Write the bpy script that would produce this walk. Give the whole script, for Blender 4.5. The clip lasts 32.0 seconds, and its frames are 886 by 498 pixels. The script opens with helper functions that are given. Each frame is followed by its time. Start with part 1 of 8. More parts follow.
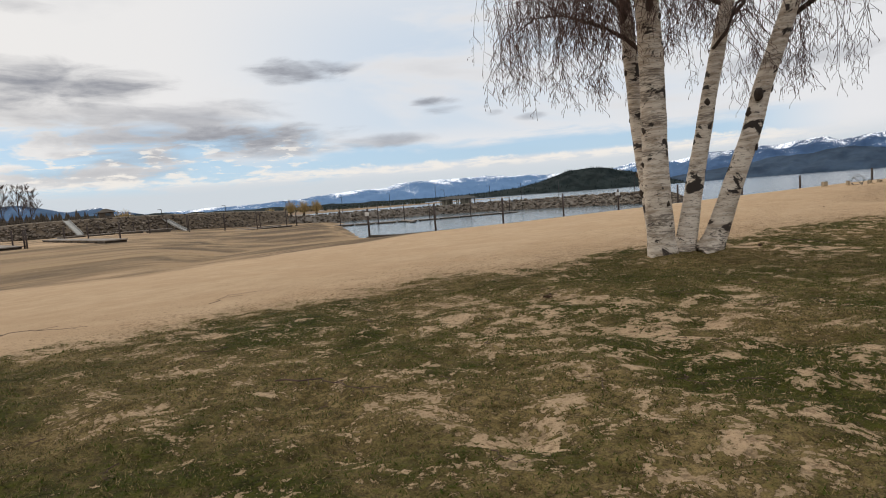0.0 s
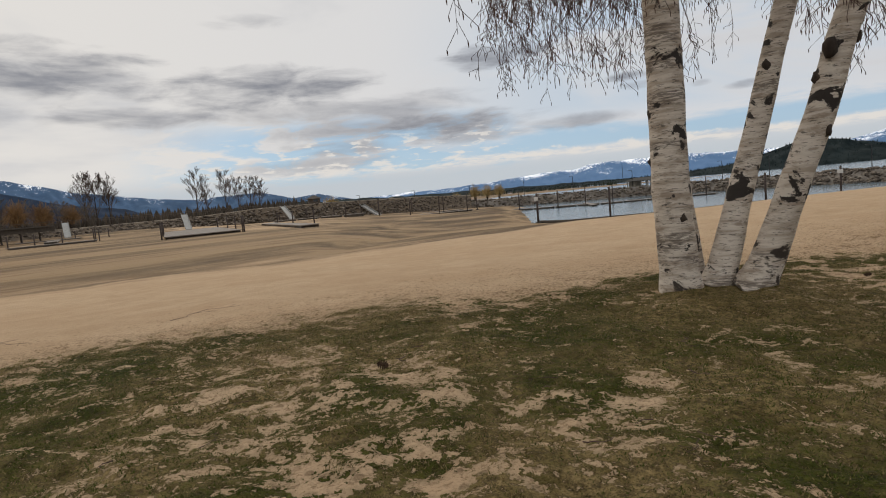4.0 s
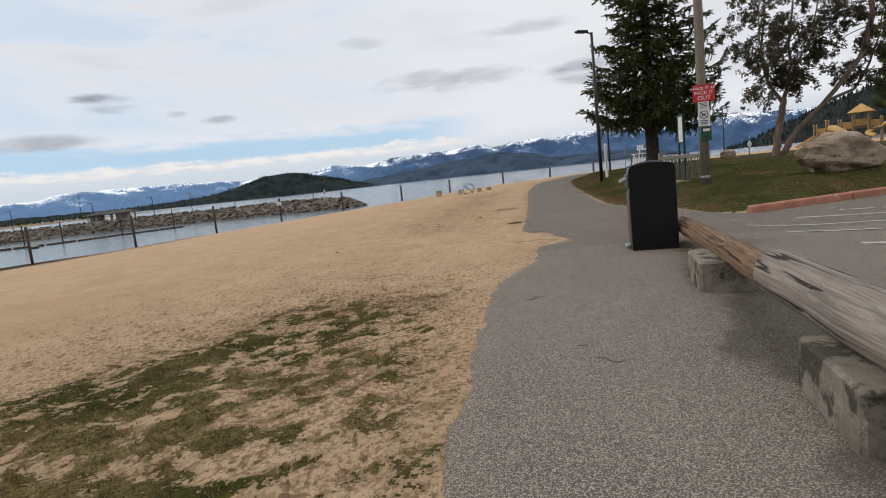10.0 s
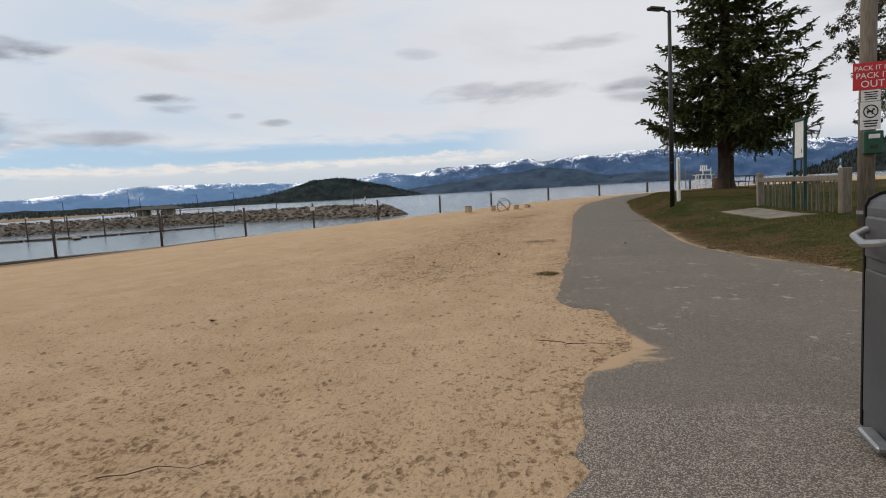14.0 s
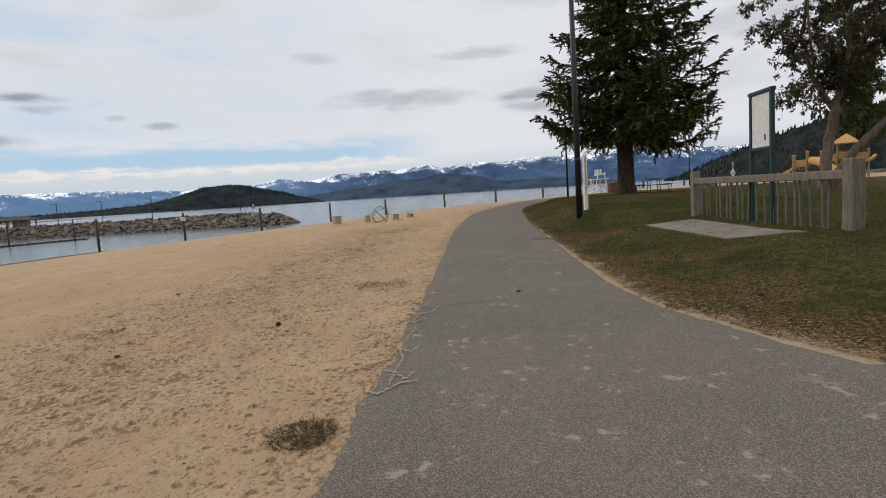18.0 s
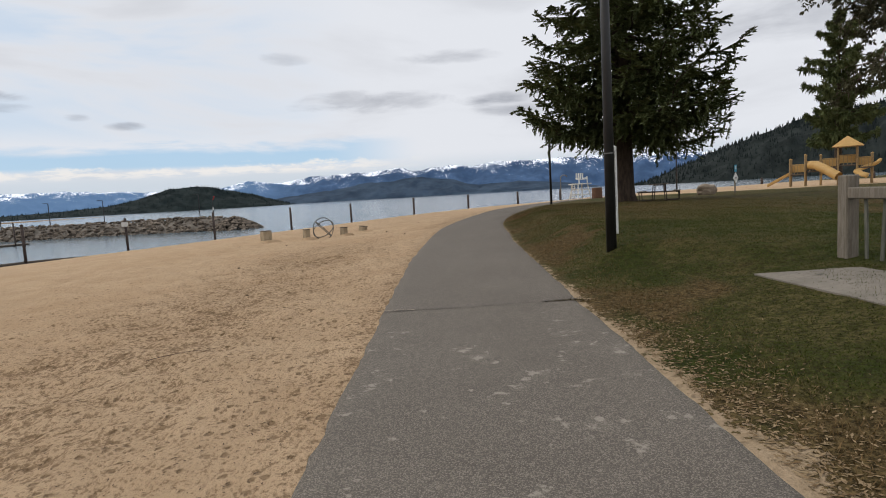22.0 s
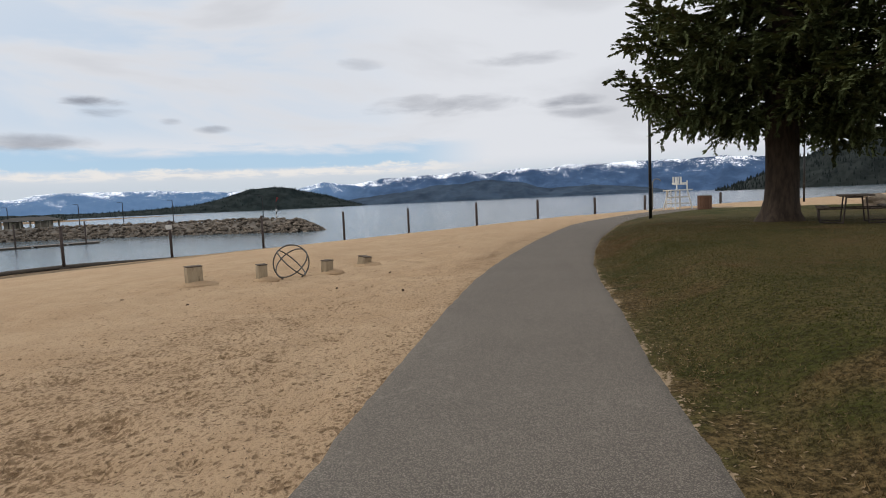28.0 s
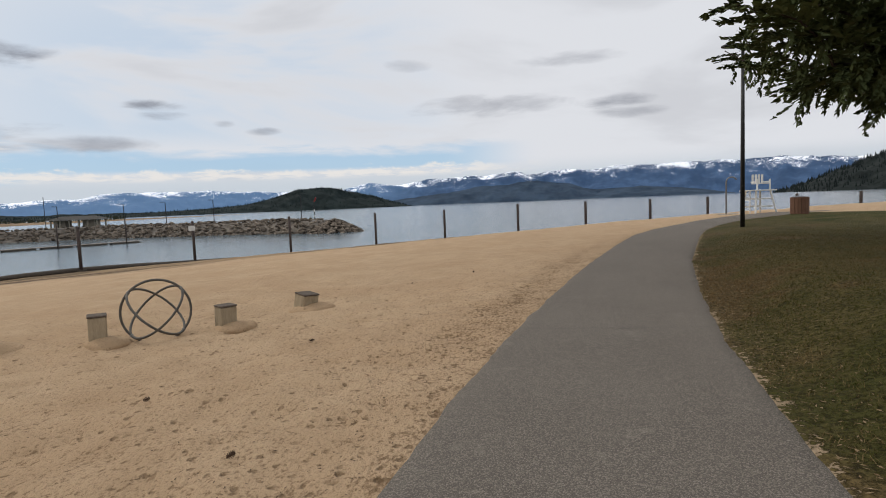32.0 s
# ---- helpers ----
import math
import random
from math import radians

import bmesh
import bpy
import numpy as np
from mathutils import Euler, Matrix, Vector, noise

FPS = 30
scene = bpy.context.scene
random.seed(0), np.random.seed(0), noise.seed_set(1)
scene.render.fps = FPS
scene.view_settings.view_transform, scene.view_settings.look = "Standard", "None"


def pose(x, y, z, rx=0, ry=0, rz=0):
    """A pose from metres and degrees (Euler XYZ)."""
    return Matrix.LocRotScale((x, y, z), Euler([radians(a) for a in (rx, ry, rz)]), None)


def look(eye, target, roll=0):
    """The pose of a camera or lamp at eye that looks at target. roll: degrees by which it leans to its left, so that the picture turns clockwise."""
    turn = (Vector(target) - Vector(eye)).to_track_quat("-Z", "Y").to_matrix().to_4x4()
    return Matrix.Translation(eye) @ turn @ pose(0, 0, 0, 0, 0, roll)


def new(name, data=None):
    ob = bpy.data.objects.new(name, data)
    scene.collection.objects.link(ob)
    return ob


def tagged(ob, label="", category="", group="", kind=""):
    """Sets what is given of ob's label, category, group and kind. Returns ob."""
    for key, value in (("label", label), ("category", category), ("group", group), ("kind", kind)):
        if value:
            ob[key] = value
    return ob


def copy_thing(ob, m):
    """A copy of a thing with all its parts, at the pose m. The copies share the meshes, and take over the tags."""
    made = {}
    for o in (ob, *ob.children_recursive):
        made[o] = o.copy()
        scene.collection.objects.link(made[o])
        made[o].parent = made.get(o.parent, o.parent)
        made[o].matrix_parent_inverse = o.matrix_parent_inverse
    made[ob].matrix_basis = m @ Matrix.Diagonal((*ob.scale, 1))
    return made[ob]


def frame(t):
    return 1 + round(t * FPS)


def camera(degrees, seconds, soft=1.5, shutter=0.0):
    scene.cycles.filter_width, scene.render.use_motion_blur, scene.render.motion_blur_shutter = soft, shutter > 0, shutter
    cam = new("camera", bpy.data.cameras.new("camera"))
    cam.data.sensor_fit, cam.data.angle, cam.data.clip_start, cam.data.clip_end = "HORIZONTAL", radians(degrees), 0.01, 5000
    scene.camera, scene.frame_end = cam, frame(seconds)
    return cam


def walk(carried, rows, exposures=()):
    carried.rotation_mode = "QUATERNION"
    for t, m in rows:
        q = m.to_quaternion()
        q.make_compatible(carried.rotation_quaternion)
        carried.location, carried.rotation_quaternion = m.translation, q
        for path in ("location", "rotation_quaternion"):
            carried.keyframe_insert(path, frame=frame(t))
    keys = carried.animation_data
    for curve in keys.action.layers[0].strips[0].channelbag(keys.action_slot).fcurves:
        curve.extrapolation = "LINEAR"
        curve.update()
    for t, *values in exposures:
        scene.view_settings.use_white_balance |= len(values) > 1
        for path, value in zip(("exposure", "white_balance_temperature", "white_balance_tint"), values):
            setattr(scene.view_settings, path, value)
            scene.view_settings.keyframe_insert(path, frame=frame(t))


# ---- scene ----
cam = camera(75.7, 32.0, 1.0)
PATH = [
    (0, (-4.343, -28.101, 1.232), (-5.473, -26.46, 1.059), -4.3),
    (0.5, (-4.202, -27.932, 1.263), (-5.429, -26.361, 1.093), -3.7),
    (1, (-4.038, -27.672, 1.332), (-5.402, -26.218, 1.171), -2.9),
    (1.5, (-3.88, -27.171, 1.272), (-5.491, -25.993, 1.135), -1.9),
    (2, (-3.746, -26.636, 1.254), (-5.57, -25.826, 1.129), -0.3),
    (2.5, (-3.6, -26.25, 1.26), (-5.529, -25.737, 1.141), 0.3),
    (3, (-3.458, -25.87, 1.267), (-5.414, -25.468, 1.152), 0.0),
    (3.5, (-3.28, -25.28, 1.31), (-5.135, -24.545, 1.174), -2.6),
    (4, (-3.099, -24.696, 1.351), (-4.7, -23.512, 1.172), -5.2),
    (4.5, (-2.953, -24.069, 1.374), (-4.277, -22.586, 1.16), -5.6),
    (6.5, (-2.272, -21.181, 1.428), (-2.995, -19.333, 1.173), -5.6),
    (7, (-2.054, -20.449, 1.393), (-2.623, -18.55, 1.129), -5.6),
    (7.5, (-1.905, -19.538, 1.32), (-2.374, -17.613, 1.052), -4.9),
    (8, (-1.762, -18.743, 1.312), (-2.162, -16.802, 1.049), -5.1),
    (8.5, (-1.699, -18.084, 1.306), (-2.045, -16.131, 1.048), -5.3),
    (9, (-1.619, -17.509, 1.322), (-1.924, -15.549, 1.066), -5.3),
    (9.5, (-1.469, -16.781, 1.317), (-1.713, -14.811, 1.067), -5.9),
    (10, (-1.341, -16.079, 1.322), (-1.526, -14.103, 1.074), -6.1),
    (10.5, (-1.25, -15.474, 1.323), (-1.424, -13.496, 1.082), -6.1),
    (11, (-1.231, -14.866, 1.355), (-1.376, -12.886, 1.118), -5.8),
    (11.5, (-1.163, -14.136, 1.294), (-1.3, -12.154, 1.064), -5.5),
    (12, (-1.065, -13.348, 1.288), (-1.205, -11.366, 1.065), -5.2),
    (12.5, (-1.063, -12.632, 1.295), (-1.238, -10.651, 1.083), -3.8),
    (13, (-1.028, -11.975, 1.328), (-1.288, -10.002, 1.13), -3.4),
    (13.5, (-0.976, -11.186, 1.315), (-1.307, -9.224, 1.117), -3.2),
    (15.5, (-0.653, -8.329, 1.332), (-0.951, -6.361, 1.14), -3.5),
    (16, (-0.497, -7.566, 1.308), (-0.732, -5.589, 1.119), -3.1),
    (16.5, (-0.377, -6.894, 1.299), (-0.499, -4.907, 1.104), -3.4),
    (17, (-0.248, -6.078, 1.252), (-0.318, -4.089, 1.06), -3.3),
    (17.5, (-0.151, -5.369, 1.244), (-0.183, -3.378, 1.048), -3.5),
    (18, (-0.01, -4.713, 1.245), (-0.001, -2.723, 1.049), -3.6),
    (18.5, (0.12, -3.982, 1.254), (0.128, -1.992, 1.057), -3.6),
    (19, (0.284, -3.183, 1.25), (0.308, -1.192, 1.054), -3.5),
    (19.5, (0.336, -2.419, 1.261), (0.353, -0.428, 1.069), -3.2),
    (20, (0.406, -1.716, 1.273), (0.438, 0.275, 1.083), -3.4),
    (20.5, (0.401, -0.929, 1.284), (0.454, 1.062, 1.096), -3.0),
    (21, (0.41, -0.277, 1.314), (0.511, 1.711, 1.123), -3.1),
    (21.5, (0.411, 0.4, 1.35), (0.515, 2.388, 1.163), -3.1),
    (22, (0.505, 1.139, 1.399), (0.613, 3.127, 1.208), -3.3),
    (22.5, (0.629, 1.973, 1.444), (0.761, 3.96, 1.254), -3.2),
    (23, (0.759, 2.764, 1.458), (0.907, 4.749, 1.27), -3.3),
    (23.5, (0.811, 3.449, 1.515), (0.953, 5.435, 1.327), -3.1),
    (24, (0.949, 4.221, 1.522), (1.011, 6.212, 1.344), -2.9),
    (24.5, (1.126, 5.051, 1.532), (1.096, 7.043, 1.356), -2.9),
    (25, (1.296, 5.841, 1.541), (1.266, 7.833, 1.367), -2.8),
    (25.5, (1.337, 6.585, 1.578), (1.293, 8.577, 1.404), -2.5),
    (26, (1.41, 7.299, 1.567), (1.312, 9.289, 1.401), -2.6),
    (26.5, (1.432, 8.034, 1.646), (1.322, 10.023, 1.479), -2.4),
    (28.5, (1.679, 10.981, 1.641), (1.545, 12.969, 1.471), -2.6),
    (29, (1.769, 11.865, 1.605), (1.672, 13.855, 1.433), -2.8),
    (29.5, (1.838, 12.606, 1.594), (1.748, 14.596, 1.419), -2.9),
    (30, (1.925, 13.306, 1.617), (1.795, 15.295, 1.447), -2.6),
    (30.5, (1.965, 14.027, 1.647), (1.777, 16.011, 1.482), -2.5),
    (31, (2.027, 14.732, 1.644), (1.782, 16.71, 1.478), -2.4),
    (31.5, (2.008, 15.537, 1.642), (1.734, 17.511, 1.476), -2.4),
    (32, (2.025, 16.31, 1.625), (1.74, 18.283, 1.465), -2.3),
]
EXPOSURES = [(0, 0.02, 6850, 10), (2, 0.0, 6900, 10), (3, -0.1, 6900, 10), (4, -0.22, 6850, 10), (6, -0.08, 6700, 10), (8, 0.06, 6650, 10), (12, 0.0, 6650, 10), (16, -0.13, 6700, 10), (20, 0.02, 6600, 10), (24, 0.0, 6600, 10), (32, -0.08, 6650, 10)]
walk(cam, [(t, look(eye, target, roll)) for t, eye, target, roll in PATH], EXPOSURES)


# ---- light: broken overcast sky, weak wide sun ----
def node(nt, kind, **values):
    n = nt.nodes.new(kind)
    for k, v in values.items():
        if k in n.inputs:
            n.inputs[k].default_value = v
    return n


def mathn(nt, op, a, b=None, c=None, clamp=False):
    n = nt.nodes.new("ShaderNodeMath")
    n.operation, n.use_clamp = op, clamp
    for i, v in enumerate((a, b, c)):
        if v is None:
            continue
        if isinstance(v, (int, float)):
            n.inputs[i].default_value = v
        else:
            nt.links.new(v, n.inputs[i])
    return n.outputs[0]


def smooth(nt, v, lo, hi, to_lo=0.0, to_hi=1.0):
    n = nt.nodes.new("ShaderNodeMapRange")
    n.interpolation_type = "SMOOTHSTEP"
    nt.links.new(v, n.inputs["Value"])
    for k, x in (("From Min", lo), ("From Max", hi), ("To Min", to_lo), ("To Max", to_hi)):
        n.inputs[k].default_value = x
    return n.outputs[0]


def mixc(nt, fac, a, b):
    n = nt.nodes.new("ShaderNodeMix")
    n.data_type = "RGBA"
    for v, i in ((fac, 0), (a, 6), (b, 7)):
        if isinstance(v, (int, float)):
            n.inputs[i].default_value = v
        elif isinstance(v, tuple):
            n.inputs[i].default_value = (*v, 1)
        else:
            nt.links.new(v, n.inputs[i])
    return n.outputs[2]


def noise_tex(nt, vec, scale, detail=4.0, rough=0.55, dist=0.0):
    n = node(nt, "ShaderNodeTexNoise", Scale=scale, Detail=detail, Roughness=rough, Distortion=dist)
    if vec is not None:
        nt.links.new(vec, n.inputs["Vector"])
    return n.outputs[0]


# dark cloud banks: bearing, height, half width, half height (degrees), weight
CLOUDS = [(86.5, 12.8, 7.8, 2.1, 0.85), (69.0, 11.3, 9.2, 2.0, 1.0), (47.0, 13.0, 4.6, 1.0, 0.9), (92.5, 9.7, 4.0, 1.0, 0.6), (79.5, 9.2, 7.0, 0.9, 0.7), (52.5, 7.1, 9.0, 1.3, 0.85),
          (48.5, 5.9, 5.0, 0.7, 0.5), (70.3, 17.3, 3.4, 0.6, 0.35), (34.2, 9.5, 2.2, 0.45, 0.85), (33.6, 8.7, 2.3, 0.4, 0.75), (62.2, 5.6, 5.0, 0.9, 0.6), (2.9, 9.3, 6.0, 0.9, 0.55), (-4.6, 13.1, 4.6, 0.6, 0.4),
          (-9.2, 8.9, 3.0, 0.6, 0.7), (-10, 7.9, 3.0, 0.5, 0.5), (24.9, 7.4, 1.4, 0.32, 0.6), (28.5, 8.1, 0.9, 0.3, 0.4), (10.9, 13.3, 1.8, 0.5, 0.3), (39.5, 6.2, 5.2, 0.6, 0.6), (66, 9.4, 7, 1.4, 0.5), (57, 9.2, 8, 1.2, 0.55), (60, 7.4, 9, 1.0, 0.55), (64, 4.3, 9, 0.8, 0.45), (110, 15, 12, 2.5, 0.35), (-40, 13, 14, 2.0, 0.4), (-75, 20, 18, 4, 0.5), (150, 18, 20, 4, 0.5)]


def sky_world():
    w = bpy.data.worlds.new("sky")
    w.use_nodes = True
    scene.world = w
    nt = w.node_tree
    nt.nodes.clear()
    sky = nt.nodes.new("ShaderNodeTexSky")
    sky.sky_type, sky.sun_disc = "NISHITA", False
    sky.sun_elevation, sky.sun_rotation = radians(40), radians(-110)
    sky.air_density, sky.dust_density, sky.ozone_density = 1.0, 0.4, 3.0
    tc = nt.nodes.new("ShaderNodeTexCoord")
    sep = nt.nodes.new("ShaderNodeSeparateXYZ")
    nt.links.new(tc.outputs["Generated"], sep.inputs[0])
    dx, dy, dz = sep.outputs
    az = mathn(nt, "MULTIPLY", mathn(nt, "ARCTAN2", mathn(nt, "MULTIPLY", dx, -1.0), dy), 57.2958)
    el = mathn(nt, "MULTIPLY", mathn(nt, "ARCSINE", dz), 57.2958)

    def coords(kx, ky, z):
        com = nt.nodes.new("ShaderNodeCombineXYZ")
        nt.links.new(mathn(nt, "MULTIPLY", az, kx), com.inputs[0])
        nt.links.new(mathn(nt, "MULTIPLY", el, ky), com.inputs[1])
        com.inputs[2].default_value = z
        return com.outputs[0]

    broad = noise_tex(nt, coords(0.035, 0.11, 2.0), 1.0, 5, 0.55, 0.4)
    rag = noise_tex(nt, coords(0.17, 0.62, 5.0), 1.0, 6, 0.56, 0.35)
    fine = noise_tex(nt, coords(0.42, 1.9, 9.0), 1.0, 6, 0.58, 0.2)
    dark = None
    for a, e, hw, hh, weight in CLOUDS:
        u = mathn(nt, "DIVIDE", mathn(nt, "SUBTRACT", az, a), hw)
        v = mathn(nt, "DIVIDE", mathn(nt, "SUBTRACT", el, e), hh)
        d = mathn(nt, "ADD", mathn(nt, "MULTIPLY", u, u), mathn(nt, "MULTIPLY", v, v))
        d = mathn(nt, "ADD", d, mathn(nt, "MULTIPLY", mathn(nt, "SUBTRACT", rag, 0.5), -4.6))
        m = smooth(nt, d, 1.7, -0.5, 0.0, min(1.0, weight * 1.12))
        dark = m if dark is None else mathn(nt, "MAXIMUM", dark, m)
    streak = smooth(nt, broad, 0.46, 0.66)
    # blue gaps low over the lake and between the western banks
    edge_n = mathn(nt, "MULTIPLY", mathn(nt, "SUBTRACT", noise_tex(nt, coords(0.11, 0.5, 3.0), 1.0, 6, 0.58, 0.3), 0.5), 3.4)
    top = mathn(nt, "ADD", el, edge_n)
    gap = mathn(nt, "MULTIPLY", smooth(nt, el, 3.4, 4.0), smooth(nt, top, 6.2, 4.9))
    gap = mathn(nt, "MULTIPLY", gap, mathn(nt, "MULTIPLY", smooth(nt, az, -2, 9), smooth(nt, az, 60, 46)))
    gap2 = mathn(nt, "MULTIPLY", mathn(nt, "MULTIPLY", smooth(nt, az, 42, 50), smooth(nt, az, 84, 70)), mathn(nt, "MULTIPLY", smooth(nt, el, 2.0, 3.4), smooth(nt, el, 9.5, 6.5)))
    gap2 = mathn(nt, "MULTIPLY", gap2, smooth(nt, rag, 0.56, 0.44))
    haze_blue = mathn(nt, "MULTIPLY", mathn(nt, "MULTIPLY", smooth(nt, az, 2, 20), smooth(nt, az, 60, 35)), mathn(nt, "MULTIPLY", smooth(nt, el, 5, 8), smooth(nt, el, 24, 14)))
    haze_blue = mathn(nt, "MULTIPLY", haze_blue, smooth(nt, broad, 0.56, 0.42, 0.0, 0.45))
    gap = mathn(nt, "MAXIMUM", mathn(nt, "MAXIMUM", gap, gap2), haze_blue)
    # a line of small white cumulus under the blue
    lump = mathn(nt, "ADD", el, mathn(nt, "MULTIPLY", mathn(nt, "SUBTRACT", noise_tex(nt, coords(0.30, 0.2, 14.0), 1.0, 5, 0.6), 0.5), 2.6))
    puff = mathn(nt, "MULTIPLY", smooth(nt, el, 2.7, 3.25), smooth(nt, lump, 3.95, 3.6))
    puff = mathn(nt, "MULTIPLY", puff, mathn(nt, "MULTIPLY", smooth(nt, az, -4, 8), smooth(nt, az, 82, 66)))
    puff = mathn(nt, "MULTIPLY", puff, smooth(nt, fine, 0.38, 0.58, 0.0, 0.85))
    puff = mathn(nt, "MAXIMUM", puff, mathn(nt, "MULTIPLY", smooth(nt, fine, 0.54, 0.64, 0.0, 0.9), mathn(nt, "MULTIPLY", mathn(nt, "MULTIPLY", smooth(nt, az, 42, 50), smooth(nt, az, 88, 72)), mathn(nt, "MULTIPLY", smooth(nt, el, 3.0, 4.0), smooth(nt, el, 7.5, 5.6)))))
    bright = smooth(nt, az, 30, 110)
    tone = mixc(nt, bright, (0.755, 0.785, 0.845), (0.87, 0.86, 0.85))
    tone = mixc(nt, streak, tone, (0.645, 0.67, 0.725))
    low = smooth(nt, el, 4.4, 2.0)
    tone = mixc(nt, low, tone, (0.60, 0.67, 0.75))
    tone = mixc(nt, mathn(nt, "MULTIPLY", gap, 0.75), tone, (0.37, 0.62, 0.90))
    tone = mixc(nt, mathn(nt, "MULTIPLY", dark, smooth(nt, fine, 0.25, 0.75, 1.0, 0.72)), tone, (0.255, 0.275, 0.33))
    tone = mixc(nt, puff, tone, (0.86, 0.84, 0.82))
    veil = mathn(nt, "SUBTRACT", 1.0, mathn(nt, "MULTIPLY", mathn(nt, "MULTIPLY", gap, 0.25), mathn(nt, "SUBTRACT", 1.0, mathn(nt, "MAXIMUM", dark, puff))))
    bg_sky = node(nt, "ShaderNodeBackground", Strength=0.11)
    nt.links.new(sky.outputs[0], bg_sky.inputs[0])
    bg_cloud = node(nt, "ShaderNodeBackground", Strength=1.0)
    nt.links.new(tone, bg_cloud.inputs[0])
    mix = nt.nodes.new("ShaderNodeMixShader")
    nt.links.new(veil, mix.inputs[0])
    nt.links.new(bg_sky.outputs[0], mix.inputs[1])
    nt.links.new(bg_cloud.outputs[0], mix.inputs[2])
    out = nt.nodes.new("ShaderNodeOutputWorld")
    nt.links.new(mix.outputs[0], out.inputs[0])


sky_world()
sun = new("sun", bpy.data.lights.new("sun", "SUN"))
sun.data.energy, sun.data.angle, sun.data.color = 1.0, radians(14), (1.0, 0.95, 0.88)
sun.matrix_world = look((-60, 20, 55), (0, 0, 0))


# ---- materials ----
MATS = {}


def shader(name, rough=0.8, metal=0.0, spec=0.3):
    m = bpy.data.materials.new(name)
    m.use_nodes = True
    nt = m.node_tree
    b = nt.nodes["Principled BSDF"]
    b.inputs["Roughness"].default_value = rough
    b.inputs["Metallic"].default_value = metal
    b.inputs["Specular IOR Level"].default_value = spec
    MATS[name] = m
    return m, nt, b


def objvec(nt, stretch=(1, 1, 1), shift=True):
    tc = nt.nodes.new("ShaderNodeTexCoord")
    mp = nt.nodes.new("ShaderNodeMapping")
    mp.inputs["Scale"].default_value = stretch
    nt.links.new(tc.outputs["Object"], mp.inputs["Vector"])
    if shift:
        oi = nt.nodes.new("ShaderNodeObjectInfo")
        com = nt.nodes.new("ShaderNodeCombineXYZ")
        r = mathn(nt, "MULTIPLY", oi.outputs["Random"], 37.0)
        nt.links.new(r, com.inputs[0])
        nt.links.new(r, com.inputs[2])
        nt.links.new(com.outputs[0], mp.inputs["Location"])
    return mp.outputs[0]


def bump(nt, b, height, strength=0.4, dist=0.02):
    n = node(nt, "ShaderNodeBump", Strength=strength, Distance=dist)
    nt.links.new(height, n.inputs["Height"])
    nt.links.new(n.outputs[0], b.inputs["Normal"])


def mat(name, c1, c2, scale=6.0, rough=0.8, metal=0.0, relief=0.3, dist=0.01, stretch=(1, 1, 1), c3=None, spots=(0.58, 0.68), spot_scale=2.0, spec=0.3, contrast=(0.3, 0.7), vary=0.12):
    """A worn surface: two tones mixed by noise, optional stains, grain relief, and a small change from object to object."""
    m, nt, b = shader(name, rough, metal, spec)
    v = objvec(nt, stretch)
    n1 = noise_tex(nt, v, scale, 6, 0.6)
    n2 = noise_tex(nt, v, scale * 7, 4, 0.6)
    col = mixc(nt, smooth(nt, n1, *contrast), c1, c2)
    if c3:
        col = mixc(nt, smooth(nt, noise_tex(nt, v, spot_scale, 5, 0.65), *spots), col, c3)
    hsv = nt.nodes.new("ShaderNodeHueSaturation")
    oi = nt.nodes.new("ShaderNodeObjectInfo")
    val = mathn(nt, "ADD", mathn(nt, "MULTIPLY", oi.outputs["Random"], vary), 1 - vary / 2)
    val = mathn(nt, "MULTIPLY", val, smooth(nt, n2, 0.2, 0.8, 0.88, 1.1))
    nt.links.new(val, hsv.inputs["Value"])
    nt.links.new(col, hsv.inputs["Color"])
    nt.links.new(hsv.outputs[0], b.inputs["Base Color"])
    nt.links.new(smooth(nt, n1, 0.2, 0.8, max(0.02, rough - 0.08), min(1, rough + 0.08)), b.inputs["Roughness"])
    if relief:
        bump(nt, b, mathn(nt, "ADD", mathn(nt, "MULTIPLY", n1, 0.6), mathn(nt, "MULTIPLY", n2, 0.4)), relief, dist)
    return m


def log_material(name, pale, dark, stain, crack):
    """A weathered trunk, its grain along y: fibre streaks, stains and open drying cracks."""
    m, nt, b = shader(name, 0.92, 0, 0.2)
    fibre = noise_tex(nt, objvec(nt, (34, 0.9, 34)), 1.6, 5, 0.65, 0.15)
    broad = noise_tex(nt, objvec(nt, (7, 0.8, 7)), 1.2, 5, 0.6, 0.3)
    blot = noise_tex(nt, objvec(nt, (3, 1.6, 3)), 1.3, 5, 0.65)
    split = noise_tex(nt, objvec(nt, (11, 0.22, 11)), 1.0, 3, 0.45, 0.12)
    col = mixc(nt, smooth(nt, fibre, 0.36, 0.64), pale, dark)
    col = mixc(nt, smooth(nt, broad, 0.45, 0.65, 0, 0.6), col, stain)
    col = mixc(nt, smooth(nt, blot, 0.58, 0.68, 0, 0.5), col, dark)
    line = mathn(nt, "ABSOLUTE", mathn(nt, "SUBTRACT", split, 0.5))
    gap = smooth(nt, line, 0.018, 0.006)
    col = mixc(nt, mathn(nt, "MULTIPLY", gap, 0.9), col, crack)
    nt.links.new(col, b.inputs["Base Color"])
    hgt = mathn(nt, "ADD", mathn(nt, "MULTIPLY", fibre, 0.5), mathn(nt, "MULTIPLY", gap, -0.9))
    bump(nt, b, mathn(nt, "ADD", hgt, mathn(nt, "MULTIPLY", blot, 0.5)), 0.9, 0.03)
    return m


